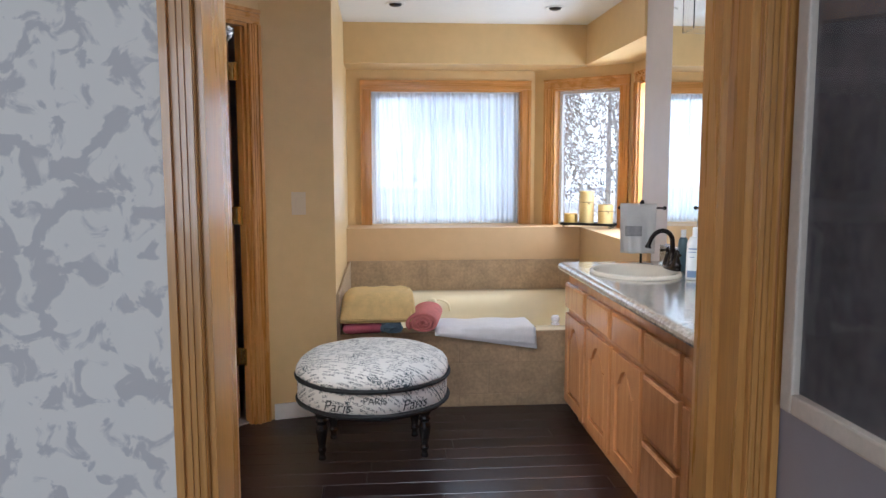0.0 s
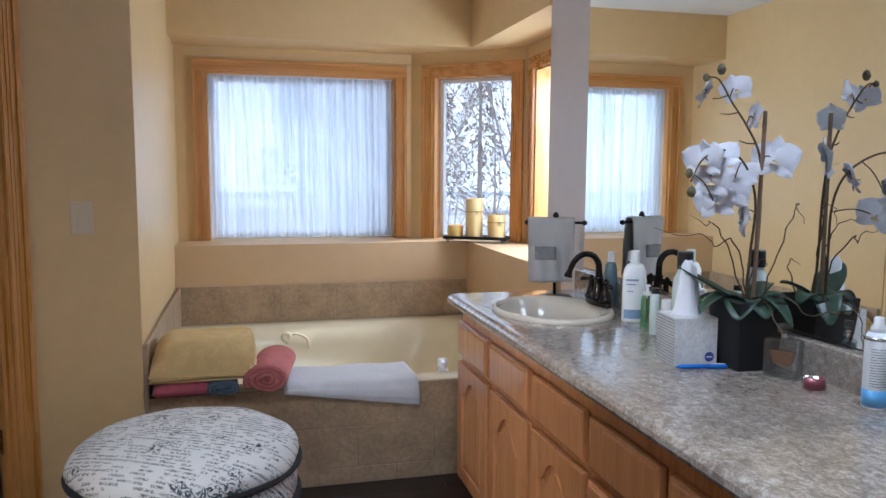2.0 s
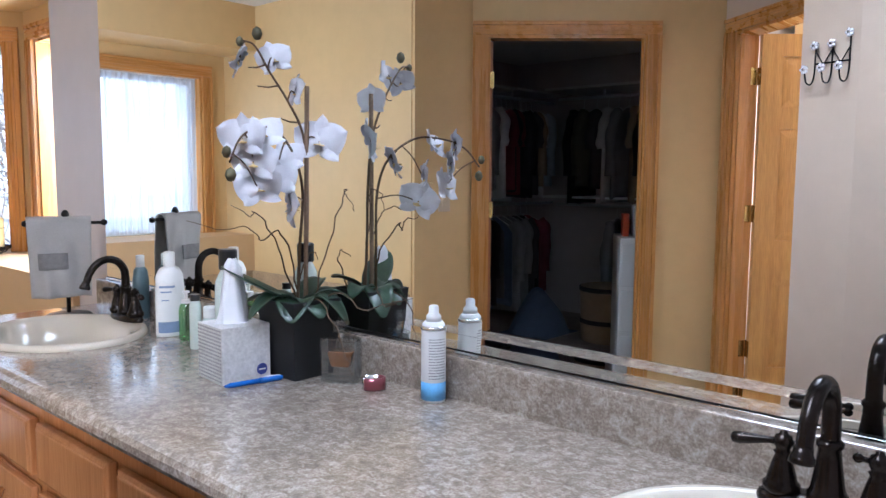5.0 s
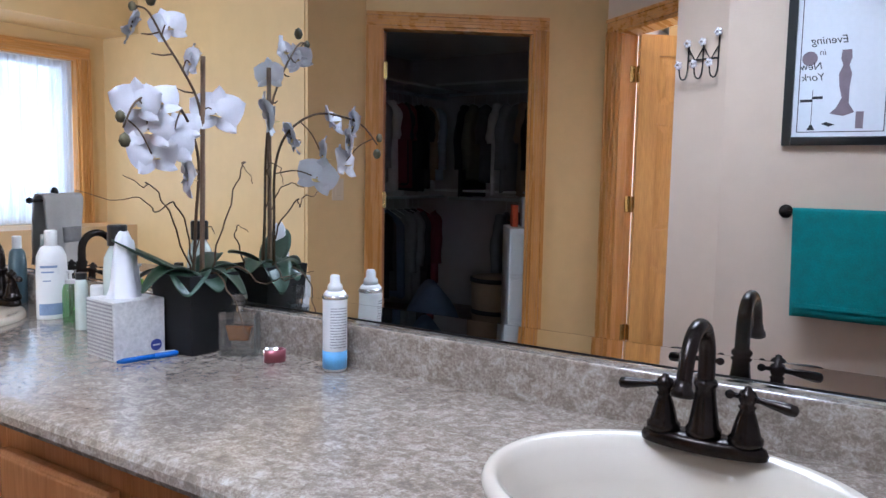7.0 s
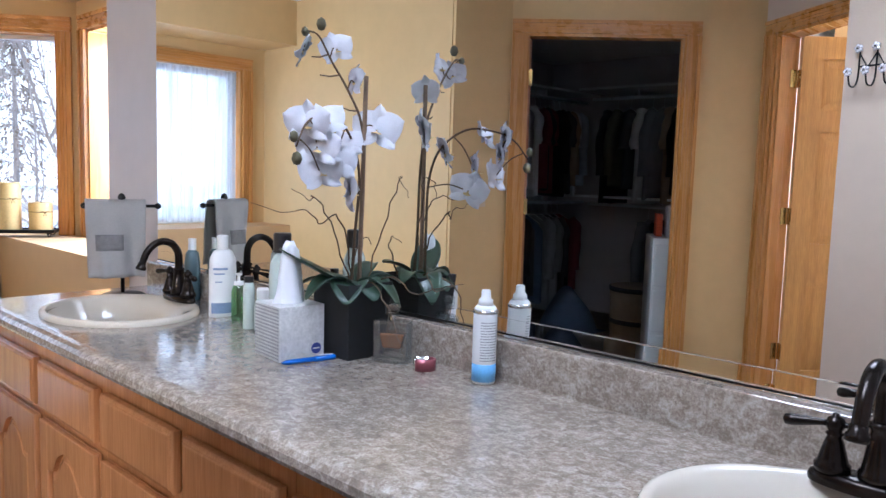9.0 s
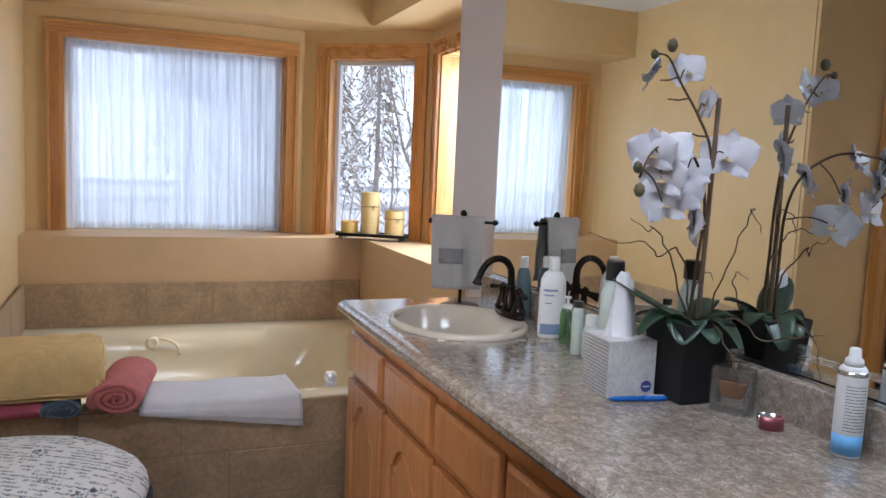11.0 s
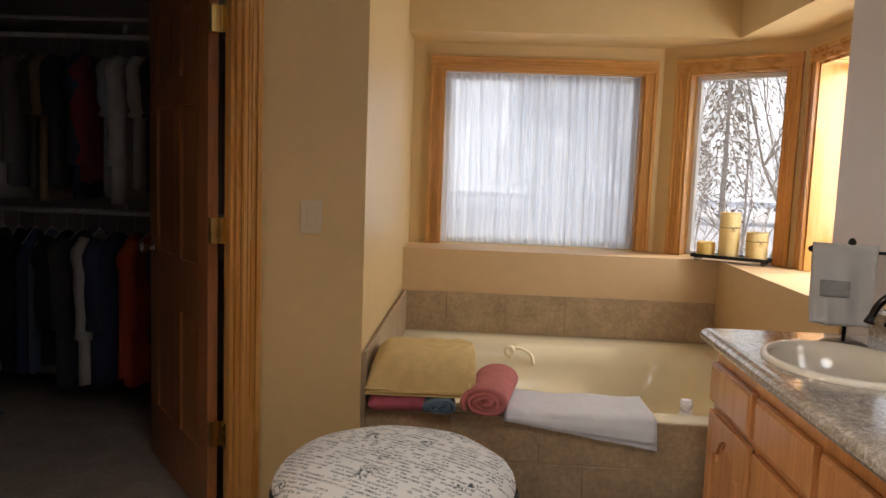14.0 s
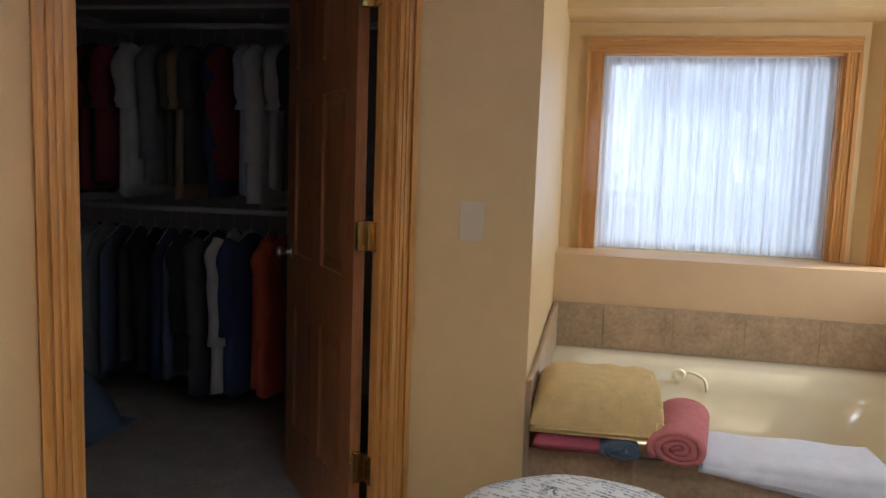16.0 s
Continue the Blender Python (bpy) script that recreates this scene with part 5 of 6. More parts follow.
def orchid():
    px, py = 1.878, 3.003
    root = thing("orchid", "white moth orchid on a stake in a tall black square pot", "potted orchid", pose(px, py, TOP))
    h = 0.172
    bm = bmesh.new()
    q = [[bm.verts.new((sx * r, sy * r, z)) for sx, sy in ((-1, -1), (1, -1), (1, 1), (-1, 1))] for r, z in ((0.053, 0.0005), (0.066, h), (0.060, h), (0.056, h - 0.03))]
    for a, b in zip(q, q[1:]):
        for i in range(4):
            bm.faces.new((a[i], a[(i + 1) % 4], b[(i + 1) % 4], b[i]))
    bm.faces.new(q[0][::-1])
    bm.faces.new(q[-1])
    part("pot", bm, "black_glaze", root, "tapered black square pot", bevel=0.002)
    moss = bmesh.new()
    bmesh.ops.create_grid(moss, x_segments=12, y_segments=12, size=0.055)
    for v in moss.verts:
        v.co.z = h - 0.02 + 0.012 * noise.noise(v.co * 60)
    part("moss", moss, "moss", root)
    def W(x, y, z):
        return Vector((x - px, y - py, z - TOP))
    part("stake", tube([W(1.886, 2.99, 0.98), W(1.892, 2.985, 1.468)], 0.0052, 8), "stake", root, "brown bamboo stake")
    stems = [
        [(1.895, 3.005, 0.99), (1.896, 2.996, 1.12), (1.896, 2.992, 1.26), (1.884, 2.99, 1.365), (1.85, 2.998, 1.435), (1.812, 3.005, 1.49), (1.775, 3.004, 1.54), (1.748, 3.006, 1.548)],
        [(1.868, 2.995, 0.99), (1.872, 2.99, 1.12), (1.875, 2.982, 1.24), (1.845, 2.972, 1.32), (1.78, 2.945, 1.368), (1.71, 2.912, 1.366), (1.66, 2.89, 1.345), (1.625, 2.872, 1.30)],
    ]
    for s in stems:
        p = spline([W(*c) for c in s], 6)
        part("stem", tube(p, [0.0038 - 0.002 * i / len(p) for i in range(len(p))], 7), "stem", root, smooth=True)
    flowers = [(1.912, 2.968, 1.348, 0.060, 235), (1.826, 2.978, 1.305, 0.048, 222), (1.680, 2.910, 1.345, 0.048, 212), (1.735, 2.928, 1.352, 0.046, 255), (1.700, 2.905, 1.300, 0.048, 226), (1.712, 2.910, 1.250, 0.050, 238), (1.768, 2.930, 1.268, 0.048, 218), (1.795, 2.922, 1.215, 0.052, 310),
               (1.752, 3.028, 1.507, 0.040, 150), (1.824, 3.008, 1.518, 0.040, 255), (1.872, 3.003, 1.453, 0.040, 325)]
    rnd = random.Random(3)
    for x, y, z, r, yaw in flowers:
        near = min((q for s in stems for q in spline([W(*c) for c in s], 6)), key=lambda q: (q - W(x, y, z)).length)
        mid = (near + W(x, y, z)) / 2 + Vector((0, 0, 0.012))
        fm = Matrix.Translation(W(x, y, z)) @ Matrix.Rotation(radians(yaw + 90 + rnd.uniform(-22, 22)), 4, "Z") @ Matrix.Rotation(radians(80 + rnd.uniform(-22, 12)), 4, "X") @ Matrix.Rotation(radians(rnd.uniform(-25, 25)), 4, "Z")
        bm = bmesh.new()
        for k, (a, ln, wd) in enumerate(((0, 1.0, 0.72), (128, 0.95, 0.66), (-128, 0.95, 0.66), (66, 1.05, 1.32), (-66, 1.05, 1.32))):
            petal_mesh(bm, fm @ Matrix.Rotation(radians(a), 4, "Z") @ Matrix.Translation((0, 0.002, 0.0015 * k)), r * ln, r * wd, rnd.uniform(-0.10, 0.26))
        f = part("flower", bm, "petal", root, smooth=True)
        part("pedicel", tube(spline([near, mid, W(x, y, z)], 4), 0.0016, 6), "stem", f, "thin brown flower stalk", True)
        lip = bmesh.new()
        petal_mesh(lip, fm @ Matrix.Rotation(radians(180), 4, "Z") @ Matrix.Rotation(radians(45), 4, "X"), r * 0.45, r * 0.4, 0.4)
        part("lip", lip, "wax_pale", f, "cream yellow lip", True)
    for x, y, z, r in ((1.778, 3.001, 1.565, 0.011), (1.741, 3.008, 1.545, 0.008), (1.619, 2.871, 1.318, 0.009), (1.627, 2.872, 1.277, 0.0105)):
        part("bud", lathe([(0, -r * 1.2), (r * 0.6, -r), (r, -0.1 * r), (r * 0.75, r * 0.9), (0, r * 1.4)], 12, m=Matrix.Translation(W(x, y, z))), "bud", root, "closed olive bud", True)
    for a, b in (((1.83, 3.002, 1.465), (1.79, 3.02, 1.462)), ((1.80, 3.005, 1.505), (1.768, 3.02, 1.498)), ((1.872, 2.993, 1.39), (1.84, 3.01, 1.398))):
        part("stem_spur", tube([W(*a), (W(*a) + W(*b)) / 2 + Vector((0, 0, -0.003)), W(*b)], [0.002, 0.0018, 0.0012], 6), "stem", root, "short bare spur", True)
    leaves = [(146, 0.150, 0.074, 0.016, 0.060), (172, 0.105, 0.064, 0.022, -0.045), (222, 0.078, 0.086, 0.014, -0.050), (264, 0.074, 0.080, 0.014, -0.045), (298, 0.100, 0.072, 0.022, -0.065), (112, 0.12, 0.058, 0.012, -0.03), (20, 0.085, 0.056, 0.02, 0.02), (335, 0.10, 0.052, 0.02, -0.02)]
    for a, ln, wd, rise, fall in leaves:
        d = Vector((math.cos(radians(a)), math.sin(radians(a)), 0))
        s = Vector((-d.y, d.x, 0))
        def fn(u, v):
            w = wd * math.sin(math.pi * min(0.985, 0.14 + 0.845 * v)) ** 0.5
            c = d * (0.015 + ln * v) + Vector((0, 0, h - 0.01 + 4 * rise * v * (1 - v) + (fall + 0.02) * v * v))
            p = c + s * (u - 0.5) * w + Vector((0, 0, 0.14 * w * (2 * abs(u - 0.5)) ** 1.6))
            return p + Vector((0, 0, 0.001)), p - Vector((0, 0, 0.001))
        part("leaf", heights(6, 12, fn), "leaf", root, smooth=True)
    twigs = [
        [(1.90, 3.03, 0.98), (1.88, 3.02, 1.08), (1.83, 3.0, 1.16), (1.80, 3.02, 1.14), (1.77, 3.03, 1.17), (1.72, 3.05, 1.165), (1.66, 3.07, 1.185)],
        [(1.90, 3.03, 0.98), (1.87, 3.05, 1.10), (1.84, 3.06, 1.17), (1.80, 3.05, 1.20), (1.78, 3.03, 1.19), (1.75, 3.05, 1.215)],
        [(1.93, 3.02, 0.99), (1.945, 2.99, 1.10), (1.96, 2.96, 1.20), (1.97, 2.95, 1.245), (1.955, 2.93, 1.235), (1.965, 2.91, 1.20)],
        [(1.91, 3.0, 0.985), (1.90, 2.96, 1.01), (1.89, 2.90, 0.97), (1.90, 2.87, 0.90), (1.91, 2.86, 0.86)],
        [(1.92, 3.0, 0.985), (1.95, 2.95, 1.02), (1.975, 2.90, 0.985), (1.985, 2.85, 1.0), (1.99, 2.80, 1.015)],
        [(1.93, 3.06, 0.98), (1.95, 3.08, 1.06), (1.965, 3.06, 1.10), (1.96, 3.03, 1.085)],
    ]
    for s in twigs:
        p = spline([W(c[0] - 0.021, c[1] - 0.023, c[2]) for c in s], 6)
        part("twig", tube([q + Vector((0.003 * math.sin(i), 0.003 * math.cos(1.7 * i), 0)) for i, q in enumerate(p)], [0.0022 - 0.0015 * i / len(p) for i in range(len(p))], 6), "stem", root, smooth=True)


orchid()


# ---- things on the counter ----
def tissue_box():
    root = thing("tissue_box", "grey marbled cube tissue box with a tissue pulled up", "tissue box", pose(1.762, 3.083, TOP, 0, 0, -6))
    s, h = 0.0565, 0.122
    part("carton", B((-s, s, -s, s, 0.0005, h)), "carton", root, bevel=0.0015)
    bm = bmesh.new()
    for i in range(13):
        for j in range(15):
            y, z = -s + 0.006 + 0.0085 * i, 0.008 + 0.0077 * j
            bmesh.ops.create_cube(bm, size=1, matrix=Matrix.Translation((-s - 0.0004, y, z)) @ Matrix.Diagonal((0.0006, 0.0055, 0.0036, 1)))
    part("dot_pattern", bm, "ink_grey", root, "grey dashes printed on the side")
    part("oval_badge", lathe([(0.0001, 0), (0.0125, 0), (0.0125, 0.0006), (0, 0.0006)], 24, m=Matrix.Translation((0.036, -s - 0.0001, 0.023)) @ Matrix.Rotation(radians(90), 4, "X")), "ink_blue", root, "round dark blue badge")
    bars = B((0.028, 0.044, -s - 0.0014, -s - 0.0006, 0.0215, 0.0245))
    part("badge_bar", bars, "carton_side", root)
    bm = bmesh.new()
    rings = []
    k = 26
    for j, (r, z) in enumerate(((0.036, h), (0.032, h + 0.02), (0.027, h + 0.06), (0.022, h + 0.10), (0.018, h + 0.125), (0.010, h + 0.135))):
        rings.append([bm.verts.new((r * (1 + 0.16 * math.sin(5 * a + j) + 0.07 * math.sin(11 * a)) * math.cos(a), 0.6 * r * (1 + 0.16 * math.sin(4 * a + 1 + j * 0.4)) * math.sin(a), z + 0.006 * math.sin(3 * a) * (j > 2))) for a in (2 * math.pi * i / k for i in range(k))])
    for a, b in zip(rings, rings[1:]):
        for i in range(k):
            bm.faces.new((a[i], a[(i + 1) % k], b[(i + 1) % k], b[i]))
    bm.faces.new(rings[-1])
    part("tissue", bm, "tissue", root, "white tissue", True)


def bottle(label, x, y, profile, mat, cap=None, capmat="white_plastic", flat=1.0, rz=0, liquid=None, group="toiletries", bars=None):
    root = thing("bottle", label, "bottle", pose(x, y, TOP, 0, 0, rz), group=group)
    bm = lathe(profile, 26)
    for v in bm.verts:
        v.co.y *= flat
    part("body", bm, mat, root, smooth=True)
    if cap:
        part("cap", lathe(cap, 20), capmat, root, smooth=False)
    if liquid:
        bm = lathe(liquid[0], 20)
        for v in bm.verts:
            v.co.y *= flat
        part("liquid", bm, liquid[1], root, smooth=True)
    if bars:
        r, rows, m = bars
        for z, a0, a1, t in rows:
            bm = bmesh.new()
            n = 8
            for i in range(n):
                b0, b1 = radians(a0 + (a1 - a0) * i / n), radians(a0 + (a1 - a0) * (i + 1) / n)
                vs = [bm.verts.new((r * math.cos(b), r * flat * math.sin(b), zz)) for b, zz in ((b0, z), (b1, z), (b1, z + t), (b0, z + t))]
                bm.faces.new(vs)
            part("print_bar", bm, m, root, "unreadable printed line")
    return root


tissue_box()
bottle("white conditioner bottle with a printed front", 1.885, 3.585, [(0.038, 0.0005), (0.041, 0.004), (0.041, 0.05), (0.040, 0.13), (0.038, 0.165), (0.028, 0.185), (0.0155, 0.192)], "white_plastic",
       [(0.0155, 0.190), (0.0155, 0.228), (0.012, 0.231), (0, 0.231)], flat=0.72, bars=(0.0416, [(0.135, 205, 268, 0.006), (0.122, 210, 255, 0.004), (0.10, 215, 245, 0.003), (0.012, 195, 285, 0.03)], "soft_blue"))
bottle("small clear green pump bottle", 1.888, 3.505, [(0.018, 0.0005), (0.020, 0.003), (0.020, 0.08), (0.016, 0.094), (0.011, 0.099)], "green_clear", [(0.013, 0.098), (0.013, 0.108), (0.004, 0.11), (0.004, 0.124), (0.009, 0.126), (0.009, 0.131), (0, 0.132)], "white_plastic")
bottle("small pale clear bottle with a white cap", 1.862, 3.345, [(0.021, 0.0005), (0.023, 0.003), (0.023, 0.065), (0.018, 0.08), (0.013, 0.085)], "pale_clear", [(0.016, 0.084), (0.0165, 0.108), (0.014, 0.112), (0, 0.112)])
bottle("slim pale green bottle with a dark cap", 1.845, 3.385, [(0.013, 0.0005), (0.015, 0.003), (0.015, 0.11), (0.011, 0.125)], "pale_clear", [(0.0125, 0.124), (0.0125, 0.14), (0, 0.141)], "black_plastic")
bottle("white bottle with a black cap behind the tissues", 1.868, 3.268, [(0.033, 0.0005), (0.036, 0.004), (0.036, 0.15), (0.033, 0.185), (0.020, 0.21), (0.018, 0.215)], "pale_clear", [(0.0225, 0.213), (0.0225, 0.258), (0.020, 0.262), (0, 0.262)], "black_plastic", 0.7)
bottle("dark teal bottle with black shoulders and a pale cap", 1.945, 3.872, [(0.022, 0.0005), (0.024, 0.004), (0.024, 0.12), (0.020, 0.15), (0.012, 0.160)], "teal_bottle", [(0.0125, 0.158), (0.0125, 0.195), (0, 0.196)], "white_plastic")
bottle("small white jar near the mirror", 1.935, 3.42, [(0.022, 0.0005), (0.025, 0.003), (0.025, 0.03)], "white_plastic", [(0.026, 0.0305), (0.026, 0.045), (0.023, 0.048), (0, 0.048)])


def perfume():
    root = thing("perfume_bottle", "square clear perfume bottle half full of amber scent", "perfume", pose(1.897, 2.884, TOP, 0, 0, -60) @ Matrix.Scale(1.1, 4))
    part("flask", B((-0.038, 0.038, -0.016, 0.016, 0.0005, 0.088)), "flask", root, bevel=0.004)
    for x in (-0.0335, 0.0335):
        part("glass_edge", B((x - 0.0022, x + 0.0022, -0.013, 0.013, 0.006, 0.083)), "glass_edge", root, bevel=0.001)
    part("glass_base", B((-0.030, 0.030, -0.012, 0.012, 0.004, 0.009)), "glass_edge", root, bevel=0.0015)
    bm = B((-0.026, 0.026, -0.010, 0.010, 0.030, 0.060))
    for v in bm.verts:
        if v.co.z < 0.04:
            v.co.x *= 0.7
    part("scent", bm, "perfume", root, "amber liquid", bevel=0.004)
    part("collar", lathe([(0.008, 0.087), (0.008, 0.098), (0, 0.098)], 16), "chrome", root)
    part("stopper", B((-0.014, 0.014, -0.011, 0.011, 0.098, 0.122)), "flask", root, "square glass stopper", bevel=0.003)
    part("stopper_core", B((-0.009, 0.009, -0.006, 0.006, 0.1005, 0.1045), (-0.009, 0.009, -0.006, 0.006, 0.1155, 0.1195)), "glass_edge", root)


def ring_box():
    root = thing("bracelet", "small rose red and silver metal cuff", "bracelet", pose(1.905, 2.790, TOP, 0, 0, -40))
    def band(a0, a1, r0, r1):
        bm = bmesh.new()
        k = 16
        ring = []
        for i in range(k + 1):
            a = radians(a0 + (a1 - a0) * i / k)
            ring.append([bm.verts.new((1.2 * r * math.cos(a), 0.9 * r * math.sin(a), z)) for r, z in ((r0, 0.0005), (r1, 0.0005), (r1, 0.026), (r0, 0.026))])
        for p, q in zip(ring, ring[1:]):
            for j in range(4):
                bm.faces.new((p[j], q[j], q[(j + 1) % 4], p[(j + 1) % 4]))
        bm.faces.new(ring[0])
        bm.faces.new(ring[-1][::-1])
        return bm
    part("cuff", band(-150, 60, 0.018, 0.0205), "red_metal", root, "rose red band", True)
    part("clasp", band(62, 208, 0.018, 0.0205), "chrome", root, "silver clasp", True)


def spray_can():
    root = thing("spray_can", "white and pale blue aerosol can with a white nozzle", "spray can", pose(1.930, 2.645, TOP) @ Matrix.Scale(0.92, 4))
    part("can", lathe([(0.0245, 0.0005), (0.0265, 0.004), (0.0265, 0.158), (0.024, 0.168), (0.0195, 0.174)], 28), "white_plastic", root, smooth=True)
    part("blue_wrap", lathe([(0.0267, 0.006), (0.0267, 0.045)], 28), "sky_blue", root, "pale blue printed band", True)
    part("rim", lathe([(0.0267, 0.156), (0.0285, 0.160), (0.0267, 0.165)], 28), "chrome", root, smooth=True)
    part("nozzle", lathe([(0.017, 0.173), (0.016, 0.186), (0.011, 0.190), (0.0105, 0.205), (0.008, 0.208), (0, 0.208)], 18), "white_plastic", root, smooth=True)
    bm = bmesh.new()
    for k in range(15):
        z = 0.053 + 0.006 * k
        for i in range(7):
            b0, b1 = radians(200 + 12 * i), radians(200 + 12 * (i + 1) - (4 if (i + k) % 4 == 0 else 0))
            bm.faces.new([bm.verts.new((0.02675 * math.cos(b), 0.02675 * math.sin(b), zz)) for b, zz in ((b0, z), (b1, z), (b1, z + 0.002), (b0, z + 0.002))])
    part("small_print", bm, "ink_grey", root, "unreadable lines of small grey print")


def pen():
    a, b = Vector((1.692, 3.011, TOP + 0.0065)), Vector((1.818, 2.986, TOP + 0.0065))
    root = thing("pen", "blue ballpoint pen lying on the counter", "pen")
    d = (b - a)
    part("barrel", tube([a, a + d * 0.1, a + d * 0.62], [0.0025, 0.0055, 0.0055], 10), "blue_plastic", root, smooth=True)
    part("cap", tube([a + d * 0.60, a + d * 0.96, b], [0.0063, 0.0063, 0.004], 10), "blue_plastic", root, smooth=True)
    part("clip", tube([a + d * 0.95 + Vector((0, 0, 0.006)), a + d * 0.68 + Vector((0, 0, 0.0075))], 0.0014, 6), "white_plastic", root)


perfume()
ring_box()
spray_can()
pen()


def towel_stand():
    root = thing("towel_stand", "black iron T-bar hand towel stand", "towel stand", pose(1.805, 4.06, TOP))
    part("base", lathe([(0.066, 0.0005), (0.068, 0.005), (0.060, 0.010), (0.012, 0.014)], 28), "black_iron", root, smooth=True)
    part("post", tube([(0, 0, 0.012), (0, 0, 0.302)], 0.0062, 10), "black_iron", root, smooth=True)
    part("finial", lathe([(0.006, 0.300), (0.011, 0.308), (0.012, 0.318), (0.007, 0.328), (0, 0.331)], 14), "black_iron", root, smooth=True)
    d = Vector((0.94, -0.342, 0))
    part("crossbar", tube([d * -0.105 + Vector((0, 0, 0.29)), d * 0.105 + Vector((0, 0, 0.29))], 0.005, 8), "black_iron", root, smooth=True)
    for s in (-1, 1):
        part("end_knob", lathe([(0, -0.011), (0.009, -0.006), (0.011, 0), (0.009, 0.006), (0, 0.011)], 12, m=Matrix.Translation(d * 0.108 * s + Vector((0, 0, 0.29)))), "black_iron", root, smooth=True)
    return d


def hung_towel(name, label, mat, origin, d, half, top, front, back, gap, wav=0.006, group="hanging towels", band=None):
    """A towel over a bar: origin is the bar's middle at floor level, d its way, top the bar's height; front and back are drops."""
    root = thing(name, label, "towel", group=group)
    n = Vector((-d.y, d.x, 0))
    def path(v):
        total = front + back + math.pi * gap
        s = v * total
        if s < front:
            return -gap, top - front + s
        if s < front + math.pi * gap:
            a = (s - front) / gap
            return -gap * math.cos(a), top + gap * math.sin(a)
        return gap, top - (s - front - math.pi * gap)
    def fn(u, v):
        o, z = path(v)
        drop = max(0, top - z)
        f = wav * math.sin(7 * u + 2.2) * min(1, drop * 6) + 0.5 * wav * math.sin(17 * u + 5 * v) * min(1, drop * 8)
        w = half * (1 - 0.10 * min(1, drop / max(front, 0.01)) * math.sin(3 * u + 1) ** 2)
        p = Vector(origin) + d * ((u - 0.5) * 2 * w) + n * (o * (1 + 0.8 * min(1, drop * 3)) + f) + Vector((0, 0, z))
        side = n * (-0.004 if o < 0 else 0.004) + Vector((0, 0, 0.004 if drop < 0.01 else 0))
        return p + side, p - side * 0.3
    part("cloth", heights(24, 40, fn), mat, root, smooth=True)
    if band:
        z0, z1, u0, u1, bmat = band
        def fb(u, v):
            uu = u0 + (u1 - u0) * u
            drop = top - (z0 + (z1 - z0) * v)
            vv = (front - drop) / (front + back + math.pi * gap)
            p = fn(uu, vv)[0]
            return p + n * -0.0035, p + n * -0.001
        part("woven_band", heights(10, 6, fb), bmat, root, "woven darker band", True)
    return root


bar_d = towel_stand()


def stand_towel():
    n = Vector((-bar_d.y, bar_d.x, 0))
    # the side away from the wall is the one the room sees
    hung_towel("hand_towel", "grey white hand towel with dark band on iron stand", "towel_grey", (1.788, 4.066, 0), bar_d, 0.088, 1.125, 0.225, 0.20, 0.018, 0.013, band=(0.986, 1.036, 0.14, 0.62, "band_grey"))


stand_towel()


# ---- towel wall: bar, towel, hooks and picture ----
def towel_bar():
    root = thing("towel_bar", "black towel bar on the pale wall", "towel bar")
    for y in (2.14, 1.70):
        part("bracket", lathe([(0.024, 0), (0.026, 0.004), (0.018, 0.010), (0.009, 0.014), (0.009, 0.056), (0.013, 0.062), (0.013, 0.072), (0, 0.076)], 18), "bronze", root, smooth=True, m=pose(0.0705, y, 1.115, 0, 90))
    part("rail", tube([(0.136, 2.13, 1.115), (0.136, 1.71, 1.115)], 0.007, 10), "bronze", root, smooth=True)


towel_bar()
hung_towel("teal_towel", "teal terry towel folded over the towel bar", "towel_teal", (0.136, 1.91, 0), Vector((0, 1, 0)), 0.195, 1.115, 0.38, 0.33, 0.014, band=(0.765, 0.785, 0.02, 0.98, "towel_teal"))


def wall_hooks():
    root = thing("coat_hooks", "black wire hook rack with clear crystal flower tips", "hook rack", pose(0.0385, 2.481, 1.705, 0, 0, 18.8))
    part("rail", tube([(0.004, -0.07, 0.0), (0.004, 0.07, 0.0)], 0.0035, 8), "black_iron", root, smooth=True)
    for k, y in enumerate((-0.068, 0.0, 0.068)):
        up = 0.085 if k == 0 else 0.055
        h = part("hook", tube(spline([(0.004, y, up), (0.006, y, 0.02), (0.008, y, -0.04), (0.024, y, -0.075), (0.054, y, -0.072), (0.066, y, -0.035)], 5), 0.0032, 8), "black_iron", root, smooth=True)
        for x, z in ((0.067, -0.025), (0.012, up + 0.012)):
            bm = bmesh.new()
            for a in range(5):
                c, s = math.cos(a * 1.2566), math.sin(a * 1.2566)
                bmesh.ops.create_icosphere(bm, subdivisions=1, radius=0.0085, matrix=Matrix.Translation((x + 0.003, y + 0.010 * c, z + 0.010 * s)))
            part("crystal_flower", bm, "crystal", h, "clear crystal flower tip")
            part("flower_centre", lathe([(0, -0.005), (0.005, 0), (0, 0.005)], 8, m=Matrix.Translation((x + 0.012, y, z))), "chrome", h)
    for y in (-0.034, 0.034):
        part("brace", tube([(0.005, y - 0.032, 0.045), (0.006, y, -0.005), (0.005, y + 0.032, 0.045)], 0.0028, 6), "black_iron", root, smooth=True)


wall_hooks()


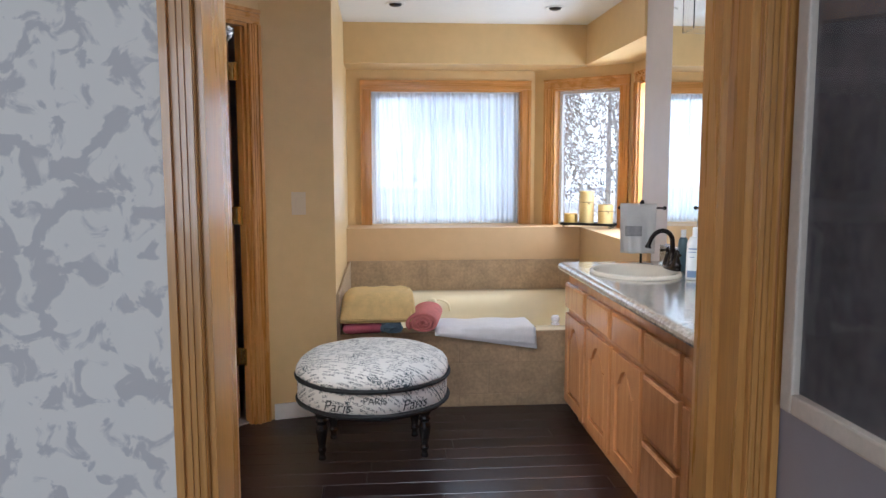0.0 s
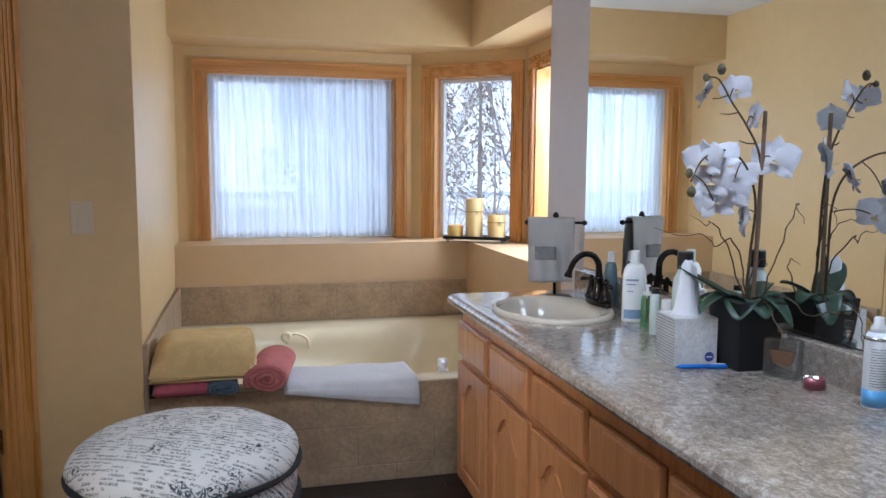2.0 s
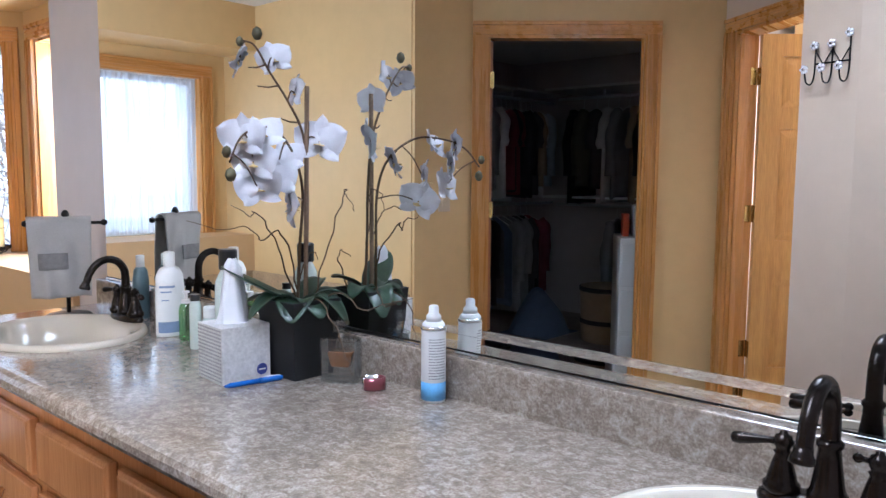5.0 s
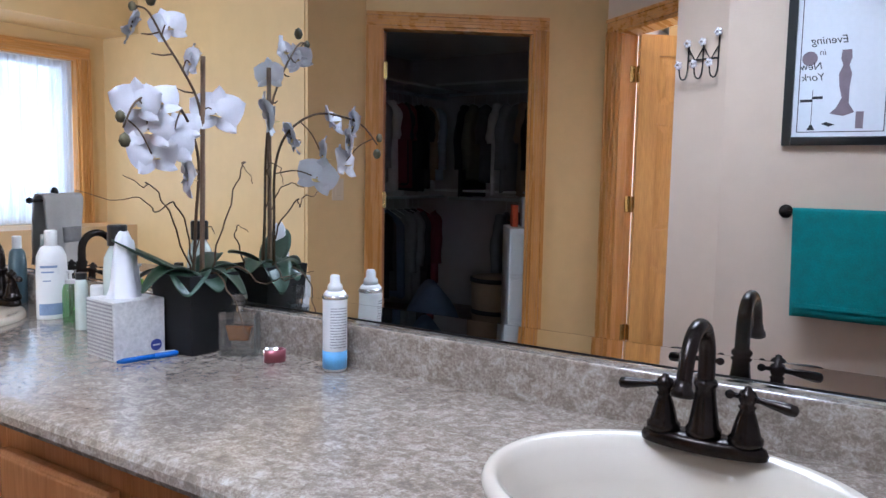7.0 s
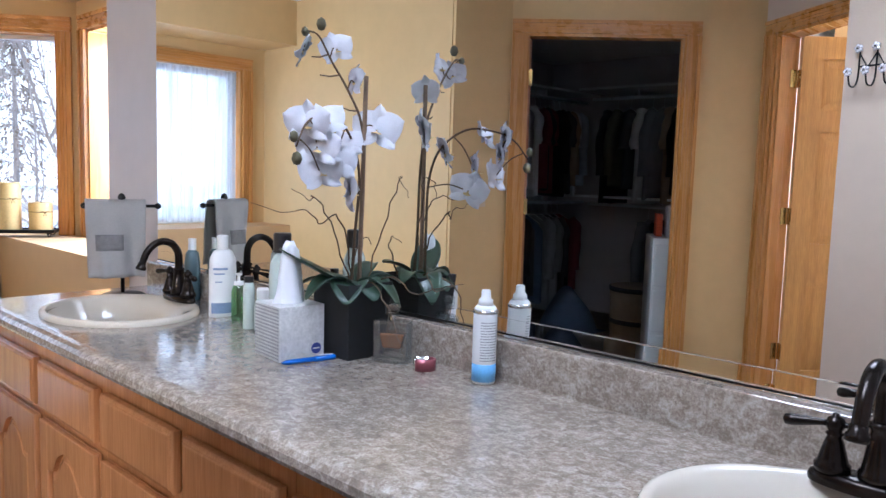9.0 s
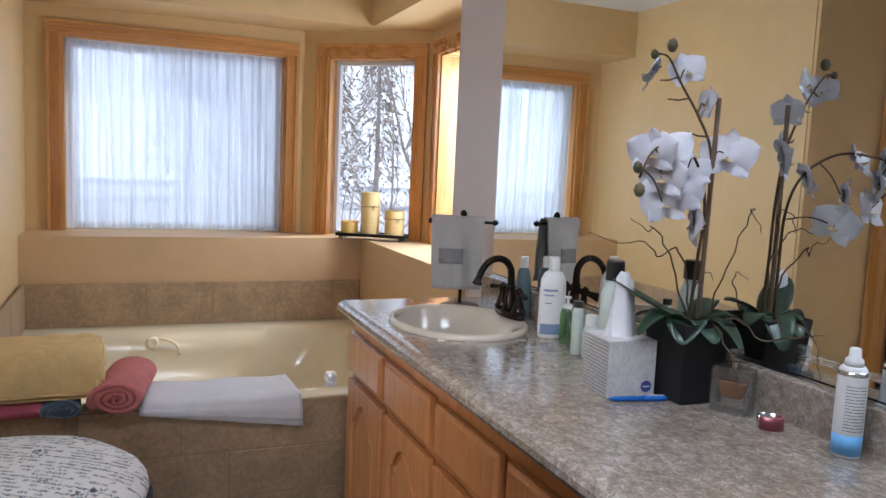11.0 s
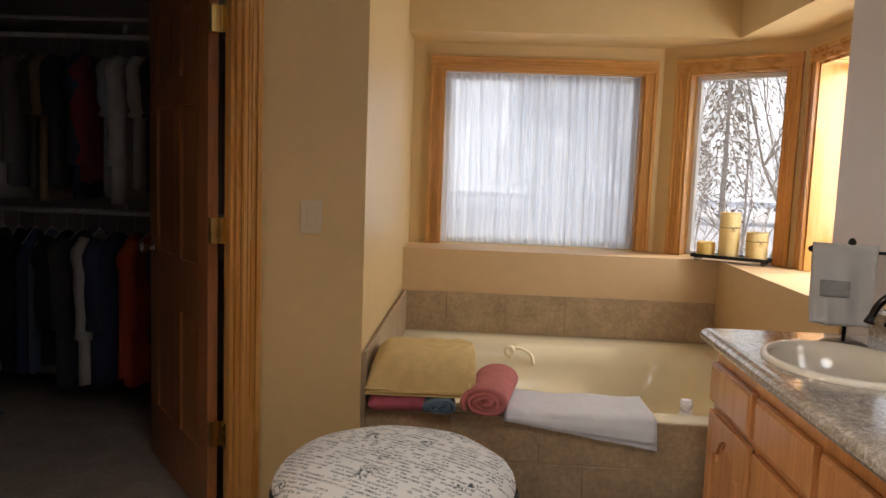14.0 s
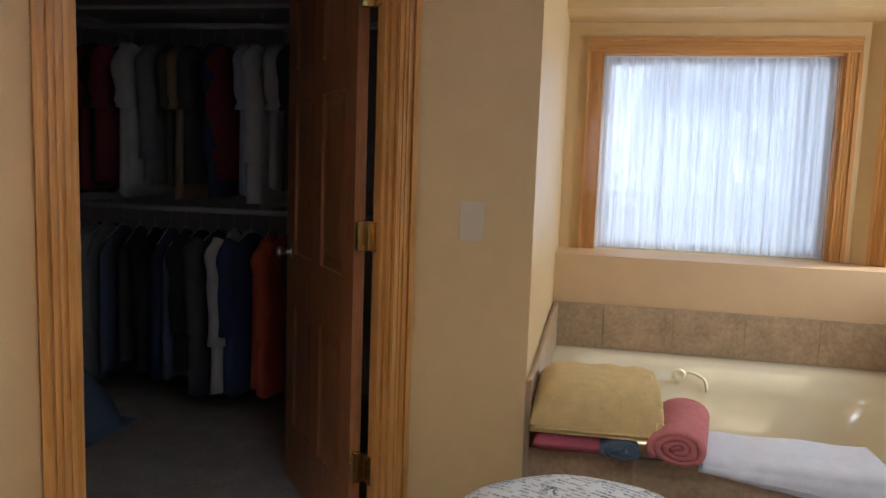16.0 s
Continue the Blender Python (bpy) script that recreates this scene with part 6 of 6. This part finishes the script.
def words(parent, txt, size, m, mat):
    cv = bpy.data.curves.new("lettering", "FONT")
    cv.body, cv.size, cv.extrude, cv.shear = txt, size, 0.0004, 0.2
    tmp = new("lettering", cv)
    bpy.context.view_layer.update()
    me = bpy.data.meshes.new_from_object(tmp.evaluated_get(bpy.context.evaluated_depsgraph_get()))
    bpy.data.objects.remove(tmp)
    me.materials.append(M[mat])
    o = new("lettering", me)
    o.parent = parent
    o.matrix_basis = m


def print_picture():
    # local x along -y of the wall, local z up, local y into the wall
    root = thing("framed_print", "black framed fashion print with script lettering", "picture", Matrix(((0, -1, 0, 0.0705), (1, 0, 0, 1.79), (0, 0, 1, 1.36), (0, 0, 0, 1))))
    w, h = 0.38, 0.60
    fr = 0.032
    part("frame", B((0, fr, -0.022, -0.0005, 0, h), (w - fr, w, -0.022, -0.0005, 0, h), (fr, w - fr, -0.022, -0.0005, 0, fr), (fr, w - fr, -0.022, -0.0005, h - fr, h)), "frame_black", root, bevel=0.004)
    part("sheet", B((fr - 0.004, w - fr + 0.004, -0.006, -0.001, fr - 0.004, h - fr + 0.004)), "paper", root)
    y = -0.0066
    part("inner_line", B((0.048, 0.051, y - 0.0006, y, 0.048, h - 0.048), (w - 0.051, w - 0.048, y - 0.0006, y, 0.048, h - 0.048), (0.051, w - 0.051, y - 0.0006, y, 0.048, 0.051), (0.051, w - 0.051, y - 0.0006, y, h - 0.051, h - 0.048)), "ink_black", root, "thin black border line")
    T = Matrix(((1, 0, 0, 0), (0, 0, -1, 0), (0, 1, 0, 0), (0, 0, 0, 1)))
    for txt, x, z, s in (("Evening", 0.175, 0.365, 0.040), ("in", 0.245, 0.325, 0.032), ("New", 0.255, 0.275, 0.038), ("York", 0.245, 0.235, 0.038)):
        words(root, txt, s, Matrix.Translation((x, y - 0.0005, z)) @ T, "ink_black")
    FP = Matrix(((1, 0, 0, 0), (0, 0, -1, y), (0, 1, 0, 0), (0, 0, 0, 1)))
    dress = [(0.165, 0.34), (0.195, 0.34), (0.198, 0.31), (0.190, 0.285), (0.202, 0.255), (0.198, 0.21), (0.188, 0.17), (0.205, 0.135), (0.225, 0.115), (0.18, 0.105), (0.145, 0.118), (0.165, 0.15), (0.165, 0.21), (0.160, 0.255), (0.170, 0.285), (0.162, 0.31)]
    part("dress_shape", prism(dress, 0, 0.0006, m=FP), "mauve", root, "mauve gown shape")
    part("shoe_shape", prism([(0.205, 0.075), (0.235, 0.085), (0.25, 0.078), (0.225, 0.068)], 0, 0.0006, m=FP), "ink_black", root)
    part("sign_shape", B((0.283, 0.285, y - 0.0006, y, 0.06, 0.20), (0.25, 0.283, y - 0.0006, y, 0.168, 0.178), (0.285, 0.325, y - 0.0006, y, 0.158, 0.168)), "ink_black", root)
    part("stand_shape", prism([(0.27, 0.056), (0.298, 0.056), (0.288, 0.075), (0.28, 0.075)], 0, 0.0006, m=FP), "ink_black", root)
    part("hat_shape", lathe([(0.0001, 0), (0.026, 0), (0.026, 0.0006), (0, 0.0006)], 24, m=Matrix.Translation((0.30, y, 0.315)) @ Matrix.Rotation(radians(90), 4, "X")), "mauve", root)
    part("column_shape", B((0.115, 0.14, y - 0.0006, y, 0.06, 0.12)), "mauve", root)


print_picture()


def corridor_picture():
    root = thing("framed_picture", "large dark picture under glass in a cream frame", "picture", Matrix(((0, 1, 0, 1.1075), (-1, 0, 0, 1.415), (0, 0, 1, 0.985), (0, 0, 0, 1))))
    w, h, fr = 0.62, 0.86, 0.030
    part("frame", B((0, fr, -0.018, -0.0005, 0, h), (w - fr, w, -0.018, -0.0005, 0, h), (fr, w - fr, -0.018, -0.0005, 0, fr), (fr, w - fr, -0.018, -0.0005, h - fr, h)), "frame_cream", root, bevel=0.004)
    part("sheet", B((fr - 0.003, w - fr + 0.003, -0.006, -0.002, fr - 0.003, h - fr + 0.003)), "dark_art", root)
    part("glazing", B((fr - 0.003, w - fr + 0.003, -0.010, -0.008, fr - 0.003, h - fr + 0.003)), "glass", root)


M["dark_art"] = material("dark muted print", (0.10, 0.085, 0.09), 0.5, spread=0.5, scale=4, dark=(0.05, 0.05, 0.055))
corridor_picture()


# ---- lamps that are off ----
def can_light(x, y):
    root = thing("recessed_light", "unlit recessed can light with a white trim ring", "ceiling light", pose(x, y, CEIL), group="recessed lights")
    part("trim_ring", lathe([(0.062, -0.0005), (0.064, -0.006), (0.05, -0.008), (0.045, -0.002)], 28), "trim_white", root, smooth=True)
    part("lamp_lens", lathe([(0.043, -0.001), (0.036, -0.014), (0.02, -0.02), (0, -0.021)], 24), "black_iron", root, "dark unlit lamp", True)


can_light(0.608, 5.20)
can_light(1.62, 5.245)


def vanity_light():
    root = thing("vanity_light", "wall light with square clear glass shade above the mirror", "wall light", pose(1.985, 3.63, 2.06))
    part("backplate", B((-0.002, -0.0005, -0.05, 0.05, 0.0, 0.08)), "chrome", root, bevel=0.004)
    part("arm", tube([(0.0, 0, 0.04), (-0.08, 0, 0.04), (-0.09, 0, 0.01)], 0.008, 8), "chrome", root, smooth=True)
    part("shade", B((-0.15, -0.03, -0.06, -0.055, -0.15, 0.0), (-0.15, -0.03, 0.055, 0.06, -0.15, 0.0), (-0.15, -0.145, -0.055, 0.055, -0.15, 0.0), (-0.035, -0.03, -0.055, 0.055, -0.15, 0.0), (-0.145, -0.035, -0.055, 0.055, -0.005, 0.0)), "glass_thick", root, "square glass shade")


vanity_light()


# ---- closet ----
CLOTH = [("white", (0.55, 0.53, 0.52)), ("grey", (0.20, 0.20, 0.21)), ("charcoal", (0.06, 0.06, 0.065)), ("navy", (0.03, 0.04, 0.10)), ("wine", (0.18, 0.025, 0.04)), ("black", (0.015, 0.015, 0.017)),
         ("olive", (0.10, 0.10, 0.06)), ("denim", (0.08, 0.11, 0.17)), ("orange red", (0.50, 0.08, 0.03)), ("tan", (0.30, 0.22, 0.14)), ("pale blue", (0.35, 0.38, 0.44)), ("mustard", (0.38, 0.27, 0.07))]
for cn, cc in CLOTH:
    M["cloth " + cn] = material("cloth " + cn, cc, 0.95, spread=0.12, scale=20, bump=0.5, bump_scale=300)


def closet_rods():
    for nm, p0, p1, z in (("upper", (-2.86, 5.62), (0.10, 5.62), 1.94), ("lower", (-2.86, 5.62), (0.10, 5.62), 1.03)):
        root = thing("closet_rod", "white closet shelf with a hanging rod", "closet rod", group="closet rods")
        part("rod", tube([(p0[0], p0[1], z), (p1[0], p1[1], z)], 0.014, 10), "vinyl", root, smooth=True)
        if z > 1.5:
            part("shelf", B((-2.88, 0.143, 5.50, 6.045, z + 0.06, z + 0.078)), "trim_white", root)
        for x in (-2.2, -1.2, -0.2):
            part("bracket", B((x, x + 0.02, 5.60, 6.045, z + 0.02, z + 0.059)), "vinyl", root)
    for z in (1.94, 1.03):
        root = thing("closet_rod", "white closet shelf with a hanging rod", "closet rod", group="closet rods")
        part("rod", tube([(-2.55, 3.5, z), (-2.55, 5.36, z)], 0.014, 10), "vinyl", root, smooth=True)
        part("shelf", B((-2.895, -2.35, 3.46, 5.38, z + 0.06, z + 0.078)), "trim_white", root)
        for y in (3.8, 4.9):
            part("bracket", B((-2.895, -2.54, y, y + 0.02, z + 0.02, z + 0.059)), "vinyl", root)


def garment(x, y, z, ln, width, depth, color, turn, sleeves, seed):
    """A shirt on a hanger; local x runs along the rod, local y across it."""
    kind = "shirt" if sleeves else "trousers"
    root = thing(kind, f"{color} {'shirt' if sleeves else 'folded trousers'} hanging on a wire hanger", "clothes", pose(x, y, z, 0, 0, turn), group="hanging clothes")
    rnd = random.Random(seed)
    p1, p2, p3 = rnd.uniform(0, 6), rnd.uniform(0, 6), rnd.uniform(0, 6)
    bm = bmesh.new()
    k, rows = 22, 12
    rings = []
    for j in range(rows + 1):
        v = j / rows
        zz = -0.085 - 0.02 - ln * v
        dd = depth * (0.16 + 0.84 * min(1, v * 6) ** 0.7) * (1 + 0.06 * v)
        ww = width * (0.45 + 0.55 * min(1, v * 4)) * (1 + 0.15 * v)
        ring = []
        for i in range(k):
            a = 2 * math.pi * i / k
            fold = 1 + 0.22 * math.sin(5 * a + p1) * v + 0.12 * math.sin(9 * a + p2 + 2 * v)
            ring.append(bm.verts.new((ww / 2 * fold * math.copysign(abs(math.cos(a)) ** 0.7, math.cos(a)), dd / 2 * (1 + 0.05 * math.sin(3 * a + p3)) * math.copysign(abs(math.sin(a)) ** 0.8, math.sin(a)), zz + (0.012 * math.sin(4 * a + p1) if j == rows else 0))))
        rings.append(ring)
    for a, b in zip(rings, rings[1:]):
        for i in range(k):
            bm.faces.new((a[i], a[(i + 1) % k], b[(i + 1) % k], b[i]))
    bm.faces.new(rings[0][::-1])
    bm.faces.new(rings[-1])
    part("body", bm, "cloth " + color, root, smooth=True)
    if sleeves:
        for s in (-1, 1):
            pts = [(0, s * depth * 0.36, -0.14), (0.01 * s, s * depth * 0.49, -0.22), (0.012, s * depth * 0.52, -0.36), (0.008, s * depth * 0.51, -0.14 - sleeves)]
            part("sleeve", tube(spline(pts, 4), [0.045 + 0.006 * math.sin(i * 1.3 + p2) for i in range(13)], 9), "cloth " + color, root, smooth=True)
    hk = bmesh.new()
    add_tube(hk, spline([(0, 0.0, -0.095), (0, 0.0, -0.035), (0, 0.018, -0.012), (0, 0.018, 0.012), (0, 0.0, 0.0175), (0, -0.016, 0.008)], 4), 0.002, 6)
    for s in (-1, 1):
        add_tube(hk, [(0, 0, -0.085), (0, s * depth * 0.42, -0.17)], 0.002, 6)
    part("hanger", hk, "white_plastic", root, "white wire hanger")


def closet_clothes():
    rnd = random.Random(21)
    up = ["pale blue", "white", "tan", "charcoal", "black", "black", "wine", "black", "wine", "white", "white", "grey", "olive", "tan", "charcoal", "navy", "wine", "pale blue", "white", "white", "charcoal"]
    x = -2.50
    for i, c in enumerate(up):
        garment(x, 5.62, 1.94, rnd.uniform(0.62, 0.74), rnd.uniform(0.055, 0.085), 0.44, c, rnd.uniform(-12, 12), rnd.choice((0.28, 0.52)), i)
        x += rnd.uniform(0.068, 0.085)
    lo = ["wine", "black", "charcoal", "grey", "grey", "denim", "charcoal", "black", "navy", "denim", "black", "charcoal", "white", "navy", "orange red", "orange red", "charcoal"]
    x = -2.45
    for i, c in enumerate(lo):
        garment(x, 5.62, 1.03, rnd.uniform(0.66, 0.82), rnd.uniform(0.06, 0.10), 0.40, c, rnd.uniform(-12, 12), rnd.choice((0.0, 0.45, 0.5)), 60 + i)
        x += rnd.uniform(0.085, 0.10)
    y = 3.70
    for i, c in enumerate(["white", "charcoal", "wine", "grey", "white", "wine", "pale blue", "black", "tan", "grey", "white", "charcoal", "olive", "black"]):
        garment(-2.55, y, 1.94, rnd.uniform(0.62, 0.78), rnd.uniform(0.05, 0.08), 0.44, c, 90 + rnd.uniform(-12, 12), rnd.choice((0.3, 0.52)), 120 + i)
        y += rnd.uniform(0.09, 0.125)
    y = 3.75
    for i, c in enumerate(["wine", "charcoal", "black", "grey", "denim", "white", "navy", "black", "grey"]):
        garment(-2.55, y, 1.03, rnd.uniform(0.66, 0.8), rnd.uniform(0.06, 0.10), 0.40, c, 90 + rnd.uniform(-12, 12), rnd.choice((0.0, 0.5)), 160 + i)
        y += rnd.uniform(0.11, 0.17)


closet_rods()
closet_clothes()


def hamper():
    root = thing("hamper", "round tan hamper with dark bands on the closet floor", "hamper", pose(-2.05, 4.55, 0.0065))
    part("drum", lathe([(0.19, 0), (0.20, 0.01), (0.215, 0.42), (0.21, 0.43)], 30), "cloth tan", root, smooth=True)
    for z in (0.16, 0.41):
        r = 0.2005 + 0.0357 * z
        part("band", lathe([(r + 0.001, z - 0.018), (r + 0.006, z - 0.014), (r + 0.006, z + 0.014), (r + 0.001, z + 0.018)], 30), "cloth black", root, "dark band", True)


def white_chest():
    root = thing("storage_chest", "tall white cabinet with books on top", "cabinet", pose(-1.20, 3.90, 0.0065, 0, 0, 55))
    part("body", B((-0.11, 0.11, -0.2, 0.2, 0, 0.90)), "trim_white", root, bevel=0.006)
    for i, z in enumerate((0.05, 0.33, 0.61)):
        part("drawer_front", B((-0.10, 0.10, -0.213, -0.2005, z, z + 0.255)), "trim_white", root, bevel=0.004)
    for i, (c, h) in enumerate((("wine", 0.16), ("white", 0.19), ("orange red", 0.14))):
        b = thing("book", f"{c} book standing on a white cabinet", "book", pose(-1.20 + 0.035 * i - 0.035, 3.90 + 0.05 * i - 0.05, 0.9072, 0, 0, 55), group="books in the closet")
        part("cover", B((-0.018, 0.018, -0.06, 0.06, 0, h)), "cloth " + c, b, bevel=0.002)


def heap():
    root = thing("clothes_heap", "dark blue clothes heaped on the closet floor", "clothes", pose(-1.95, 5.12, 0.0065))
    def fn(u, v):
        x, y = (u - 0.5) * 0.5, (v - 0.5) * 0.45
        r = min(1, math.hypot(x / 0.25, y / 0.225))
        z = 0.34 * (1 - r * r) ** 0.6 if r < 1 else 0
        z *= 1 + 0.25 * math.sin(14 * x + 3) * math.sin(12 * y)
        return (x, y, z + 0.002), (x, y, 0)
    part("cloth_pile", heights(24, 22, fn), "cloth denim", root, smooth=True)


hamper()
white_chest()
heap()


# ---- outside ----
def outside():
    # Self-lit sheet stands in for the overexposed distance and lights the room too.
    glow = bpy.data.materials.new("self-lit white distance")
    glow.use_nodes = True
    b = glow.node_tree.nodes["Principled BSDF"]
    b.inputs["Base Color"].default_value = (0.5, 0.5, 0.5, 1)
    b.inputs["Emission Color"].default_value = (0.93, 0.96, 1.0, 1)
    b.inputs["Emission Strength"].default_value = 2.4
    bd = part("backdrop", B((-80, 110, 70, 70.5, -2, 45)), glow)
    tagged(bd, "self-lit white sheet in place of the bright distance", "backdrop", kind="structure")
    g = part("ground", B((-60, 80, 6.4, 140, -0.75, -0.70)), "snow")
    tagged(g, "pale snowy ground outside the windows", "ground", kind="structure")
    rnd = random.Random(8)
    def branch(bm, p, d, ln, r, depth, lv):
        pts = [p]
        for i in range(4):
            d = (d + Vector((rnd.uniform(-0.22, 0.22), rnd.uniform(-0.22, 0.22), rnd.uniform(-0.10, 0.18)))).normalized()
            pts.append(pts[-1] + d * ln / 4)
        add_tube(bm, pts, [r * (1 - 0.13 * i) for i in range(5)], 5 if depth else 4)
        if lv is not None and depth == 0:
            lv.append(pts[-1])
        if depth > 0:
            for q in pts[1:]:
                for _ in range(2 if depth > 1 else 2):
                    k = (d + Vector((rnd.uniform(-1, 1), rnd.uniform(-1, 1), rnd.uniform(-0.3, 0.8)))).normalized()
                    branch(bm, q, k, ln * rnd.uniform(0.45, 0.7), r * 0.5, depth - 1, lv)
    for x, y, h in ((3.0, 8.4, 3.0), (4.4, 9.2, 3.2), (2.4, 10.2, 3.2), (5.6, 10.5, 3.0), (4.0, 11.5, 3.6), (6.6, 12.5, 3.6)):
        root = thing("shrub", "bare twiggy shrub with a few russet leaves outside the window", "shrub", group="garden shrubs")
        lv = []
        bm = bmesh.new()
        for _ in range(2):
            branch(bm, Vector((x + rnd.uniform(-0.2, 0.2), y + rnd.uniform(-0.2, 0.2), -0.72)), Vector((rnd.uniform(-0.35, 0.35), rnd.uniform(-0.35, 0.35), 1)).normalized(), h, 0.022, 3, lv)
        part("branches", bm, "bark", root)
        bm = bmesh.new()
        for p in lv:
            m = Matrix.Translation(p) @ Euler((rnd.uniform(0, 6), rnd.uniform(0, 6), rnd.uniform(0, 6))).to_matrix().to_4x4()
            s = rnd.uniform(0.008, 0.022)
            bm.faces.new([bm.verts.new(m @ Vector(c)) for c in ((-s, 0, 0), (0, s * 0.5, 0.003), (s, 0, 0), (0, -s * 0.5, 0.003))])
        part("leaves", bm, "dry_leaf", root)
    for x, y, h in ((9, 36, 9), (3, 38, 10), (16, 37, 9.5), (-4, 38, 9), (21, 40, 10), (12.5, 40, 11), (6, 42, 11), (25, 44, 11)):
        root = thing("conifer", "dark evergreen tree beyond the garden", "tree", pose(x, y, -0.72), group="evergreens")
        part("trunk", tube([(0, 0, 0), (0, 0, h)], [0.16, 0.03], 7), "bark", root)
        bm = bmesh.new()
        for i in range(3200):
            t = rnd.random() ** 0.8
            z = h * (0.08 + 0.92 * t)
            r = (1 - t) * h * 0.24 * rnd.uniform(0.35, 1.05)
            a = rnd.uniform(0, 6.28)
            m = Matrix.Translation((r * math.cos(a), r * math.sin(a), z - 0.2 * r)) @ Euler((rnd.uniform(-0.5, 0.5), rnd.uniform(0.1, 0.7), a)).to_matrix().to_4x4()
            s = rnd.uniform(0.08, 0.22)
            bm.faces.new([bm.verts.new(m @ Vector(c)) for c in ((-s, 0, 0), (0, s * 0.3, 0.03), (s, 0, -0.06), (0, -s * 0.3, 0.03))])
        part("crown", bm, "needles", root)


outside()


# ---- pieces: tub tiles and floor planks ----
def tiles():
    root = part("tub_surround", B((0.268, 1.90, 4.4572, 4.4745, 0, DECK), (0.268, 1.97, 5.8682, 5.8795, DECK - 0.02, 0.643), (0.2625, 0.2788, 4.44, 5.875, 0.0, 0.643)), "grout")
    tagged(root, "taupe tiled tub front and splash band", "tiles", kind="structure")
    rows = ((0.004, 0.070), (0.074, 0.246), (0.250, DECK + 0.002))
    shared = {}
    def tile(x0, x1, z0, z1, m):
        key = (round(x1 - x0, 3), round(z1 - z0, 3))
        if key not in shared:
            bm = B((0, key[0], 0, 0.009, 0, key[1]))
            bmesh.ops.bevel(bm, geom=bm.edges[:], offset=0.0018, segments=1, affect="EDGES")
            me = bpy.data.meshes.new("tile")
            bm.to_mesh(me)
            bm.free()
            me.materials.append(M["tile"])
            shared[key] = me
        o = new("tile", shared[key])
        o.parent = root
        o.matrix_basis = m @ Matrix.Translation((x0, 0, z0))
    for k, (z0, z1) in enumerate(rows):
        x = 0.272 - (0.0 if k != 1 else 0.165)
        while x < 1.89:
            a, b = max(x, 0.272), min(x + 0.326, 1.89)
            if b - a > 0.02:
                tile(a, b, z0, z1, Matrix.Translation((0, 4.455, 0)))
            x += 0.33
    x = 0.275 - 0.1
    while x < 1.97:
        a, b = max(x, 0.275), min(x + 0.326, 1.97)
        if b - a > 0.02:
            tile(a, b, DECK + 0.007, 0.646, Matrix.Translation((0, 5.866, 0)))
        x += 0.33
    side = Matrix(((0, -1, 0, 0.281), (1, 0, 0, 0), (0, 0, 1, 0), (0, 0, 0, 1)))
    y = 4.442
    while y < 5.86:
        tile(y, min(y + 0.326, 5.86), DECK + 0.007, 0.646, side)
        y += 0.33


tiles()


def planks():
    rnd = random.Random(11)
    meshes = {}
    y, row = 1.50, 0
    while y < 4.46:
        x = -0.9 - rnd.uniform(0, 1.1)
        while x < 2.05:
            ln = 1.21
            a, b = max(x, -0.9), min(x + ln, 2.05)
            if b - a > 0.05:
                key = round(b - a, 2)
                if key not in meshes:
                    bm = B((0, key - 0.002, 0, 0.1215, -0.006, 0))
                    bmesh.ops.bevel(bm, geom=[e for e in bm.edges if all(v.co.z > -0.001 for v in e.verts)], offset=0.0012, segments=1, affect="EDGES")
                    me = bpy.data.meshes.new("plank")
                    bm.to_mesh(me)
                    bm.free()
                    me.materials.append(M["plank"])
                    meshes[key] = me
                o = new("plank", meshes[key])
                o.parent = floor
                o.matrix_basis = Matrix.Translation((a, y, 0))
            x += ln
        y += 0.123
        row += 1


planks()
